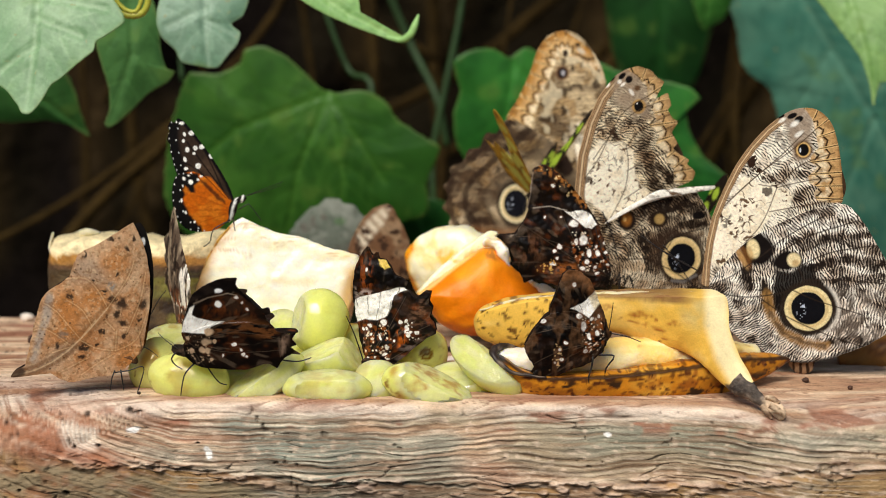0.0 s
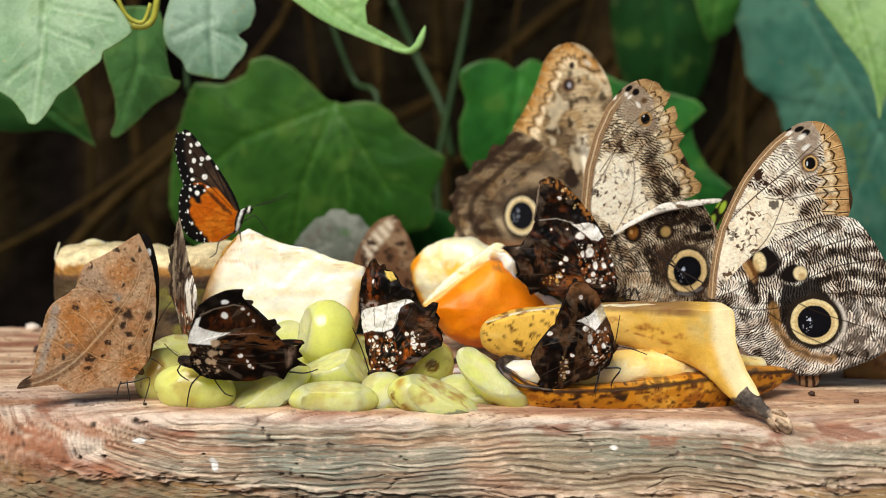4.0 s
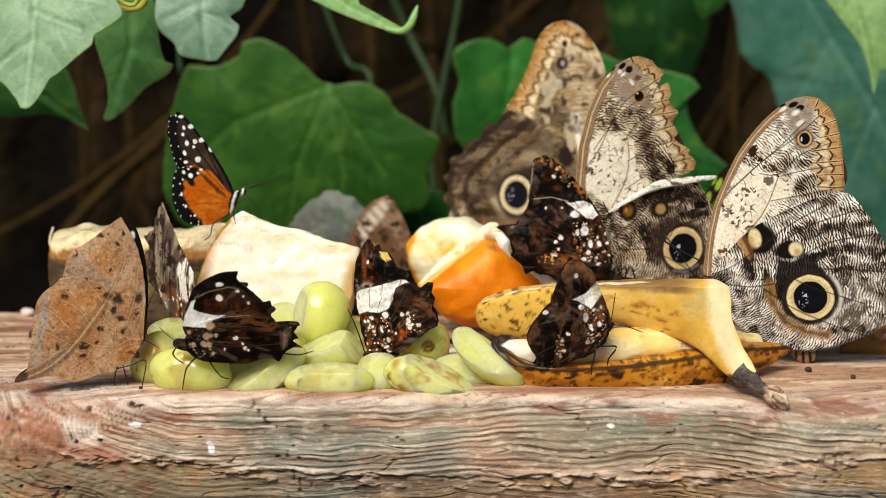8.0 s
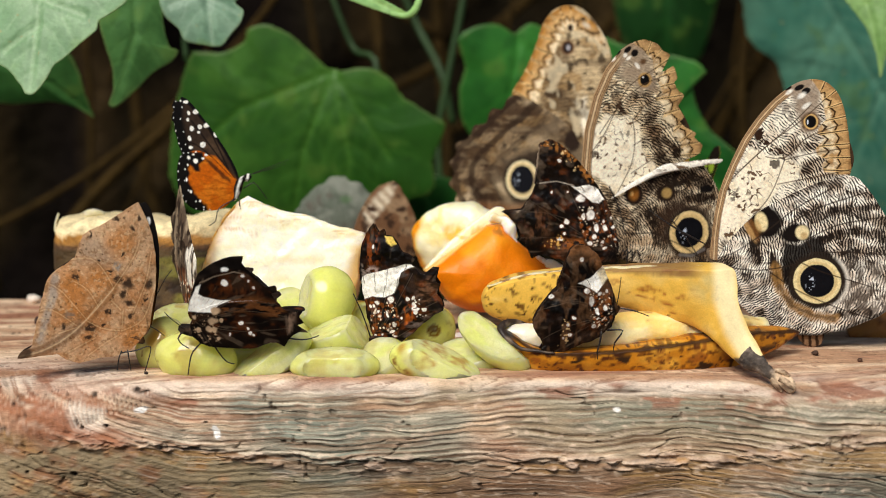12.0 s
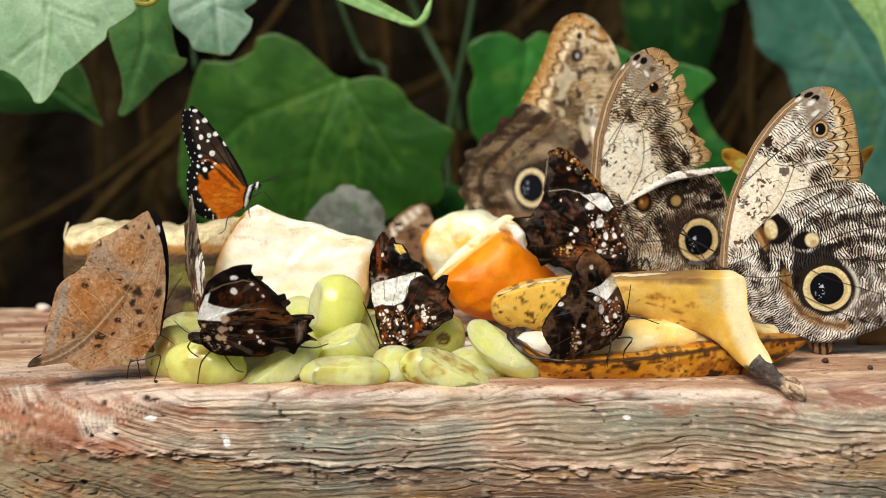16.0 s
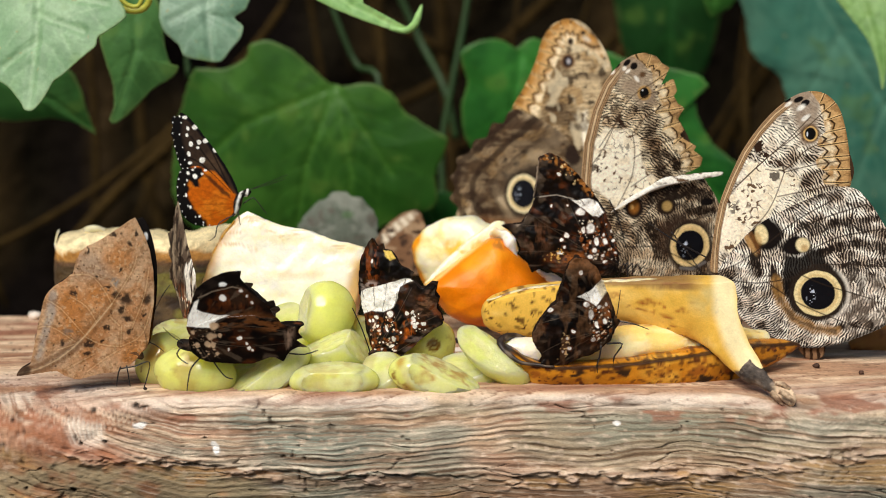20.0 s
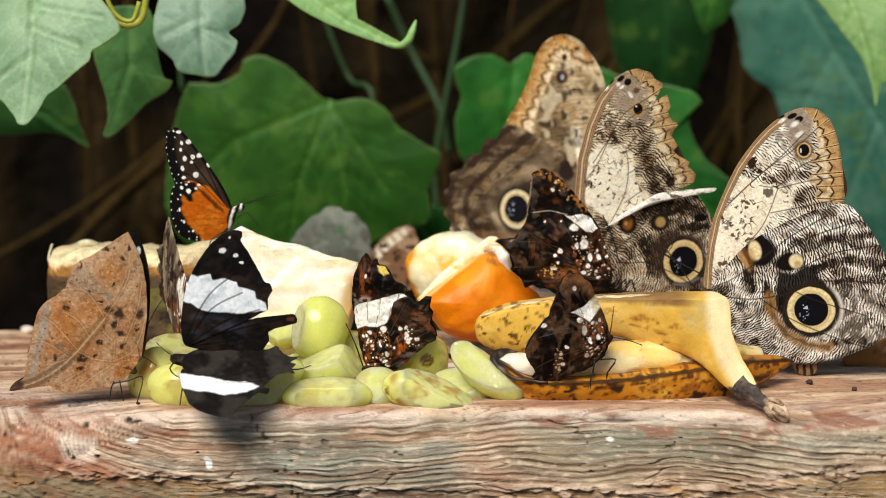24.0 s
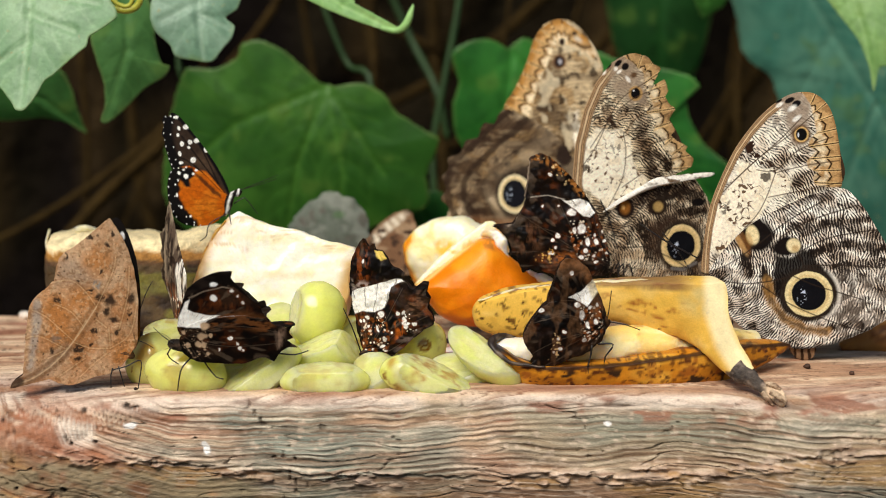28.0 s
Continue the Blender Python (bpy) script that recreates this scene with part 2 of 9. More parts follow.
# ---- materials ----
def surface(name, colour=None, rough=0.6, bump=0.0, bump_size=1500.0, stretch=(1, 1, 1), mottle=0.15, mottle_size=300.0, sub=0.0, sub_radius=0.004,
            coat=0.0, through_light=0.0, sheen=0.0, trans=0.0, spec=0.5):
    """A painted or plain surface with grain at two scales and fine relief. colour None: the mesh's own tints."""
    m = bpy.data.materials.new(name)
    m.use_nodes = True
    nodes, links = m.node_tree.nodes, m.node_tree.links
    p = nodes["Principled BSDF"]
    where = nodes.new("ShaderNodeTexCoord")
    place = nodes.new("ShaderNodeMapping")
    place.inputs["Scale"].default_value = stretch
    links.new(where.outputs["Object"], place.inputs["Vector"])
    if colour is None:
        base = nodes.new("ShaderNodeAttribute")
        base.attribute_name = "tint"
        base = base.outputs["Color"]
    else:
        base = nodes.new("ShaderNodeRGB")
        base.outputs[0].default_value = (*lin(colour), 1)
        base = base.outputs[0]
    for size, share in ((mottle_size, mottle), (mottle_size * 7.3, mottle * 0.7)):
        grain = nodes.new("ShaderNodeTexNoise")
        grain.inputs["Scale"].default_value = size
        grain.inputs["Detail"].default_value = 5
        links.new(place.outputs[0], grain.inputs["Vector"])
        span = nodes.new("ShaderNodeMapRange")
        span.inputs["From Min"].default_value, span.inputs["From Max"].default_value = 0.3, 0.7
        span.inputs["To Min"].default_value, span.inputs["To Max"].default_value = 1 - share, 1 + share
        links.new(grain.outputs["Fac"], span.inputs["Value"])
        times = nodes.new("ShaderNodeVectorMath")
        times.operation = "SCALE"
        links.new(base, times.inputs[0])
        links.new(span.outputs[0], times.inputs["Scale"])
        base = times.outputs[0]
    links.new(base, p.inputs["Base Color"])
    p.inputs["Roughness"].default_value = rough
    p.inputs["Specular IOR Level"].default_value = spec
    if sub:
        p.inputs["Subsurface Weight"].default_value = sub
        p.inputs["Subsurface Radius"].default_value = (1.0, 0.95, 0.5)
        p.inputs["Subsurface Scale"].default_value = sub_radius
    p.inputs["Coat Weight"].default_value = coat
    p.inputs["Coat Roughness"].default_value = 0.12
    p.inputs["Transmission Weight"].default_value = trans
    p.inputs["IOR"].default_value = 1.36 if trans else 1.45
    if sheen:
        p.inputs["Sheen Weight"].default_value = sheen
    if bump:
        relief = nodes.new("ShaderNodeTexNoise")
        relief.inputs["Scale"].default_value = bump_size
        relief.inputs["Detail"].default_value = 6
        links.new(place.outputs[0], relief.inputs["Vector"])
        b = nodes.new("ShaderNodeBump")
        b.inputs["Strength"].default_value = bump
        b.inputs["Distance"].default_value = 0.6 / bump_size
        links.new(relief.outputs["Fac"], b.inputs["Height"])
        links.new(b.outputs[0], p.inputs["Normal"])
    if through_light:
        glow = nodes.new("ShaderNodeBsdfTranslucent")
        links.new(base, glow.inputs["Color"])
        mix = nodes.new("ShaderNodeMixShader")
        mix.inputs[0].default_value = through_light
        links.new(p.outputs[0], mix.inputs[1])
        links.new(glow.outputs[0], mix.inputs[2])
        links.new(mix.outputs[0], nodes["Material Output"].inputs["Surface"])
    return m


WING = surface("wing_scales", rough=0.75, bump=0.35, bump_size=2500, mottle=0.2, mottle_size=900, through_light=0.05, spec=0.12)
SILKY = surface("silky_wing_scales", rough=0.4, bump=0.5, bump_size=1800, mottle=0.3, mottle_size=900, through_light=0.07, spec=0.2)
THIN_WING = surface("thin_wing_scales", rough=0.45, bump=0.4, bump_size=2500, mottle=0.15, mottle_size=700, through_light=0.12, spec=0.15)
LEAF = surface("leaf_blade", rough=0.45, bump=0.2, bump_size=500, mottle=0.12, mottle_size=90, through_light=0.25, spec=0.4)
WOOD = surface("weathered_wood", rough=0.82, bump=0.9, bump_size=900, stretch=(0.35, 0.6, 1), mottle=0.2, mottle_size=420, spec=0.25)
GRAPE = surface("grape_skin", rough=0.12, bump=0.05, bump_size=300, mottle=0.05, mottle_size=150, sub=1.0, sub_radius=0.010, coat=0.25, trans=0.22, through_light=0.06, spec=0.5)
GRAPE_FLESH = surface("grape_flesh", rough=0.16, bump=0.25, bump_size=400, mottle=0.06, mottle_size=250, sub=1.0, sub_radius=0.010, coat=0.4, trans=0.22, through_light=0.06)
FLESH = surface("wet_fruit_flesh", rough=0.35, bump=0.35, bump_size=600, mottle=0.06, mottle_size=250, sub=0.6, sub_radius=0.005, coat=0.2)
PEEL = surface("fruit_peel", rough=0.45, bump=0.25, bump_size=900, mottle=0.08, mottle_size=200, coat=0.04, spec=0.3)
RIND = surface("rough_rind", rough=0.75, bump=0.8, bump_size=500, mottle=0.3, mottle_size=200)
CHITIN = surface("dark_chitin", "1c1512", rough=0.45, mottle=0.2, mottle_size=900)
FUR = surface("body_fur", rough=0.85, bump=0.9, bump_size=1800, mottle=0.3, mottle_size=900, spec=0.15)
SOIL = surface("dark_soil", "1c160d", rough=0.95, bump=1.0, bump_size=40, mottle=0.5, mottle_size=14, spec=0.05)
STEM = surface("plant_stem", "263f1a", rough=0.6, mottle=0.2, mottle_size=150)
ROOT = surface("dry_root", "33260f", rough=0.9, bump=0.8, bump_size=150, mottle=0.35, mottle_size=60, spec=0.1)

# ---- ground, bank and slab ----
def ground():
    xs = np.concatenate([[-400, -40, -6], np.linspace(-1.5, 1.5, 60), [6, 40, 400]])
    ys = np.concatenate([[-400, -40, -6], np.linspace(-1.5, 1.2, 50), [6, 40, 400]])
    x, y = np.meshgrid(xs, ys)
    near = (abs(x) < 2) & (abs(y) < 2)
    z = -0.098 + near * 0.02 * (fbm(np.column_stack([x.ravel(), y.ravel()]) * 1000, 120, 4).reshape(x.shape) - 0.5)
    v = np.column_stack([x.ravel(), y.ravel(), z.ravel()])
    n = len(xs)
    faces = [[j * n + i, j * n + i + 1, (j + 1) * n + i + 1, (j + 1) * n + i] for j in range(len(ys) - 1) for i in range(n - 1)]
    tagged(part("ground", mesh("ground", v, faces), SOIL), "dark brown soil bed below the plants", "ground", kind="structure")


def bank():
    """A steep bank of dark earth and roots that closes the view behind the plants."""
    xs, zs = np.linspace(-1.6, 1.6, 161), np.linspace(-0.12, 1.5, 82)
    x, z = np.meshgrid(xs, zs)
    q = np.column_stack([x.ravel(), z.ravel()]) * 1000
    y = 0.80 + 0.12 * z.ravel() + 0.10 * (fbm(q, (60, 240), 9) - 0.5) + 0.05 * (fbm(q, 25, 12) - 0.5)
    v = np.column_stack([x.ravel(), y, z.ravel()])
    n = len(xs)
    faces = [[j * n + i, j * n + i + 1, (j + 1) * n + i + 1, (j + 1) * n + i] for j in range(len(zs) - 1) for i in range(n - 1)]
    # dark earth, taken near black to paint in the shade behind the plants
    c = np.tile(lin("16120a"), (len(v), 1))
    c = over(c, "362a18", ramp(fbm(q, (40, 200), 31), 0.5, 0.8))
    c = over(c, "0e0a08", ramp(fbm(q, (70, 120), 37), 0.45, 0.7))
    rough = surface("earth_bank", rough=0.95, bump=1.0, bump_size=60, mottle=0.45, mottle_size=25, spec=0.05)
    tagged(part("backdrop", mesh("bank", v, faces, c), rough), "dark brown earth bank with bark, roots and painted-in shade", "bank", kind="structure")


def slab():
    """The weathered wooden slab: level top, rounded and dipped front rim, ridged and split front."""
    xs = np.concatenate([np.arange(-0.33, -0.205, 0.005), np.arange(-0.205, 0.205, 0.0006), np.arange(0.205, 0.3301, 0.005)])
    rows = []
    top = np.concatenate([np.linspace(0, 0.62, 40, endpoint=False), np.linspace(0.62, 1, 60)])
    front = np.concatenate([np.linspace(0, 0.56, 200, endpoint=False), np.linspace(0.56, 1, 12)])
    for x in xs:
        left = 1 - min(max((x + 0.185) / 0.10, 0), 1)
        left = left * left * (3 - 2 * left)
        dip = math.exp(-((x - 0.140) / 0.018) ** 2)
        right = min(max((x - 0.09) / 0.05, 0), 1)
        edge = -0.004 - 0.012 * left - 0.008 * right - 0.006 * dip + 0.0010 * math.sin(x * 60) + 0.0006 * math.sin(x * 173)
        roll = 0.005 + 0.016 * left + 0.002 * right
        back = 0.188 + 0.006 * math.sin(x * 23) + 0.003 * math.sin(x * 71)
        ya = edge + roll
        flat = [(back + 0.004, -0.094), (back + 0.004, -0.03), (back + 0.003, -0.004)] + [(back + (ya - back) * t, -0.0065 * left * t**7 - 0.0055 * dip * t**16 - 0.002 * right * t**10) for t in top]
        z0 = flat[-1][1]
        bend = [(ya - roll * math.sin(q), z0 - roll * (1 - math.cos(q))) for q in np.linspace(0, math.pi / 2, 16)[1:]]
        zb = bend[-1][1]
        face = [(edge - 0.003 * math.sin(min(t * 2.2, 1) * math.pi), zb + (-0.094 - zb) * t) for t in front[1:]]
        rows.append(flat + bend + face)
    g = np.array(rows)
    nx, nr = g.shape[:2]
    v = np.column_stack([np.repeat(xs, nr), g.reshape(-1, 2)])
    mm = v * 1000
    along, depth = mm[:, 0], -mm[:, 2]
    # the seam between the sawn layer and the rougher one below it
    seam_at = np.interp(along, [-190, -130, -80, -40, 10, 60, 100, 140, 190], [15, 22, 29, 32, 33, 32, 29, 23, 15]) + 5.0 * (fbm(mm[:, [0, 2]], (26, 60), 44) - 0.5) + 2.2 * (fbm(mm[:, [0, 2]], (5, 60), 45) - 0.5)
    below = ramp(depth - seam_at, 0.0, 1.2)
    # grain that wanders along the slab and turns downhill at the left end
    drift = 3.0 * np.sin(along / 47) + 9 * (fbm(mm[:, [0, 2]], (60, 26), 5) - 0.5) + 2.5 * (fbm(mm[:, [0, 2]], (16, 12), 6) - 0.5) + 0.30 * np.clip(-100 - along, 0, 90)
    down = depth + drift
    grain = np.column_stack([along, down])
    facing = ramp(depth, 1.5, 6.0)
    fade = ramp(fbm(grain, (45, 18), 13), 0.3, 0.6) * (0.15 + 0.85 * ramp(along, -165, -105))
    wave = np.sin(2 * math.pi * (down + 1.2 * (fbm(grain, (24, 6), 7) - 0.5)) / 2.35)
    groove = ramp(-wave, 0.35, 0.95) * (0.25 + 0.75 * fade)
    ridge = fbm(grain, (38, 1.9), 8, 3) - 0.5
    gap = (1 - ramp(np.abs(depth - seam_at), 0.15, 0.9)) * ramp(fbm(mm[:, [0, 2]], (10, 30), 51), 0.44, 0.60)
    crust = ramp(fbm(mm[:, [0, 2]], (7, 3), 57), 0.45, 0.7) * (1 - ramp(np.abs(depth - seam_at - 1.0), 1.5, 5.0))
    split = (1 - ramp(np.abs(fbm(grain, (34, 4.0), 77, 2) - 0.5), 0.004, 0.016)) * ramp(fbm(grain, (30, 12), 79), 0.52, 0.62)
    pits = ramp(fbm(mm, 2.2, 90, 2), 0.74, 0.84) * np.maximum(ramp(fbm(mm, 30, 92), 0.45, 0.6), 1 - ramp(along, -150, -105))
    crumble = (1 - ramp(along, -140, -85)) * (fbm(mm, (4, 4, 3), 95, 3) - 0.5)
    push = facing * (0.38 * wave * (0.3 + 0.7 * fade) * (1 - 0.75 * below) + (0.85 - 0.40 * ramp(along, -60, 40)) * ridge - (1.0 - 0.4 * ramp(along, -20, 60)) * gap - 0.8 * split - 1.2 * pits + 2.0 * crust * (0.4 + 1.2 * fbm(mm, 2.0, 96, 2)) + 1.8 * crumble + 2.4 * (fbm(grain, (50, 14), 15) - 0.5)) - 1.8 * below * facing * (1 - ramp(along, 20, 120)) + 1.2 * below
    v[:, 1] -= push / 1000
    flat_grain = np.column_stack([along + 0.5 * mm[:, 1], mm[:, 1] - 0.12 * along])
    lines = np.abs(fbm(flat_grain, (50, 4.5), 24, 3) - 0.5)
    v[:, 2] += (1 - facing) * (1.6 * (fbm(mm[:, :2], (45, 16), 21) - 0.5) + 0.7 * (fbm(flat_grain, (22, 2.2), 23) - 0.5) - 0.5 * (1 - ramp(lines, 0.0, 0.03)) + 0.9 * ramp(depth, 0.3, 2.0) * (fbm(mm[:, :2], (6, 4), 29) - 0.5)) / 1000 * (mm[:, 2] > -9) - 0.0008
    # colours: pink-tan heartwood, grey-green weathering, rust stains, dark splits
    both = np.where(facing[:, None] > 0.5, grain, flat_grain)
    c = np.tile(lin("b08a6c"), (len(v), 1))
    c = over(c, "dabd9e", ramp(fbm(both, (36, 6), 61), 0.42, 0.7))
    c = over(c, "a3705a", (0.8 - 0.35 * ramp(along, -110, -50)) * ramp(fbm(both, (48, 9), 63), 0.52, 0.72))
    c = over(c, "948e7e", facing * 0.95 * ramp(fbm(grain, (80, 16), 65), 0.36, 0.58) * ramp(depth, 3, 10) * ramp(along, -150, -90))
    c = over(c, "8b8a72", facing * 0.55 * ramp(along, -70, 20) * ramp(fbm(grain, (70, 22), 89), 0.25, 0.5))
    c = over(c, "7f897c", facing * 0.7 * ramp(fbm(grain, (50, 16), 88), 0.46, 0.64) * ramp(along, -140, -80))
    c = over(c, "7d5438", facing * 0.7 * below * ramp(fbm(grain, (50, 20), 67), 0.25, 0.5) * (1 - 0.7 * ramp(along, 20, 130)))
    c = over(c, "a9824e", facing * 0.7 * below * ramp(fbm(grain, (40, 14), 68), 0.5, 0.66))
    c = over(c, "4f3b2b", facing * 0.36 * groove * (1 - 0.45 * ramp(along, 60, 150)) * (1 - 0.85 * below))
    c = over(c, "dfcdb8", facing * 0.45 * ramp(wave, 0.5, 1.0) * fade)
    c = over(c, "553b29", facing * (0.45 - 0.2 * ramp(along, -60, 40)) * (1 - ramp(ridge, -0.22, -0.10)))
    # highlight along the top edge, painted as a pale rim band
    c = over(c, "e4d2c0", 0.75 * ramp(depth, 0.3, 2.4) * (1 - ramp(depth, 4.5, 8)) * ramp(fbm(mm[:, :2], (30, 12), 71), 0.25, 0.55))
    c = over(c, "93604a", 0.8 * ramp(fbm(mm[:, [0, 2]], (14, 5), 72), 0.58, 0.70) * ramp(depth, 1, 3) * (1 - ramp(depth, 9, 14)))
    c = over(c, "cbb09c", 0.7 * facing * crust)
    c = over(c, "8a5c44", 0.4 * facing * ramp(-crumble, 0.08, 0.2))
    c = over(c, "d9c0a8", 0.5 * facing * ramp(fbm(mm, (3, 3, 1.6), 98, 2), 0.62, 0.75))
    c = over(c, "5f4636", 0.5 * facing * ramp(fbm(grain, (9, 0.9), 99, 2), 0.62, 0.74))
    streaks = fbm(grain, (26, 0.8), 131, 2)
    c = over(c, "86654c", 0.5 * facing * ramp(streaks, 0.54, 0.70))
    c = over(c, "8a5638", 0.5 * facing * ramp(streaks, 0.54, 0.70) * (1 - ramp(along, -130, -60)))
    c = over(c, "ead6bc", (0.45 - 0.25 * ramp(along, -40, 40)) * facing * ramp(-streaks, -0.44, -0.30) * (1 - below))
    c = over(c, "9a5c3c", 0.5 * facing * (1 - below) * (1 - ramp(along, -150, -95)) * ramp(fbm(grain, (30, 5), 133), 0.35, 0.6))
    c = over(c, "7a5a3a", 0.35 * facing * below * (1 - ramp(along, -60, 60)) * ramp(fbm(grain, (30, 9), 135), 0.3, 0.55))
    c = over(c, "2e2018", np.clip(0.55 * gap * (1 - 0.55 * ramp(along, 30, 120)) + 0.6 * facing * split + 0.6 * pits, 0, 1))
    c = over(c, "6a432f", (1 - facing) * 0.65 * (1 - ramp(lines, 0.004, 0.022)))
    c = over(c, "8a5a42", (1 - facing) * 0.5 * ramp(fbm(flat_grain, (60, 8), 74), 0.5, 0.7))
    for at, rx, rz in (((-0.1153, -0.0080, -0.0112), 2.6, 1.2), ((-0.0863, -0.0070, -0.0208), 1.3, 2.3), ((-0.0874, -0.0070, -0.0189), 0.9, 1.2), ((0.0657, -0.0080, -0.0114), 1.4, 1.0)):
        c = over(c, "efe9e2", facing * spot(warp(mm[:, [0, 2]], 2.0, 0.5, 9), (at[0] * 1000, at[2] * 1000), rx, rz, 8, 0.25))
    # the worn left end: a red streak, pale combed grain, olive crust below the ledge, bored holes
    q = warp(mm[:, [0, 2]], 9, 3.0, 31)
    streak = [(p[0] * 1000, p[2] * 1000) for p in [(-0.1616, -0.0080, -0.0001), (-0.1522, -0.0080, -0.0099), (-0.1448, -0.0080, -0.0175), (-0.1342, -0.0080, -0.0219), (-0.1192, -0.0080, -0.0254)]]
    c = over(c, "a0664a", 0.45 * facing * (1 - ramp(line_distance(q, streak), 1.5, 6.5)) * ramp(fbm(grain, (14, 2.2), 33), 0.25, 0.5))
    c = over(c, "8d8064", 0.75 * facing * ramp(depth - seam_at, 1.5, 5) * (1 - ramp(along, -75, -20)) * ramp(fbm(mm, (8, 8, 5), 35), 0.3, 0.55))
    comb = 0.5 + 0.5 * np.sin(2 * math.pi * (depth - 0.45 * along) / 1.1 + 5 * fbm(grain, (12, 5), 36))
    light = area(q, [(p[0] * 1000, p[2] * 1000) for p in [(-0.1442, -0.0080, -0.0099), (-0.1381, -0.0080, -0.0071), (-0.1275, -0.0080, -0.0099), (-0.1266, -0.0080, -0.0186), (-0.1341, -0.0080, -0.0202), (-0.1405, -0.0080, -0.0154)]], 2.0)
    c = over(c, "e6d8c6", 0.75 * facing * light * (0.45 + 0.55 * comb))
    for at, rx, rz in (((-0.1166, -0.0080, -0.0040), 1.3, 0.8), ((-0.1141, -0.0080, -0.0046), 2.2, 0.35), ((-0.1388, -0.0080, -0.0154), 0.8, 0.6), ((-0.1369, -0.0080, -0.0175), 0.9, 0.6), ((-0.1281, -0.0080, -0.0169), 0.9, 0.5), ((-0.1424, -0.0080, -0.0073), 1.1, 0.6), ((-0.1328, -0.0080, -0.0057), 1.6, 0.6), ((-0.1398, -0.0080, -0.0349), 1.1, 0.9), ((-0.1573, -0.0080, -0.0338), 0.7, 0.6), ((-0.0907, -0.0080, -0.0167), 0.7, 0.5), ((-0.1659, -0.0080, -0.0180), 0.9, 0.9), ((-0.1640, -0.0080, -0.0099), 0.8, 0.4)):
        hole = spot(warp(mm[:, [0, 2]], 1.6, 0.5, 19), (at[0] * 1000, at[2] * 1000), rx, rz, 8, 0.4)
        c = over(c, "1c120c", 0.95 * hole)
        v[:, 1] += 0.0015 * hole
    faces = ring_faces(nr, nx, 0, False, False)
    ends = [list(range(nr))[::-1], [len(v) - nr + i for i in range(nr)]]
    ob = part("slab", mesh("slab", v, faces + ends, c), WOOD)
    tagged(ob, "weathered pinkish-grey driftwood slab with split ridged edge", "wooden slab")
    return ob


ground()
bank()
slab()


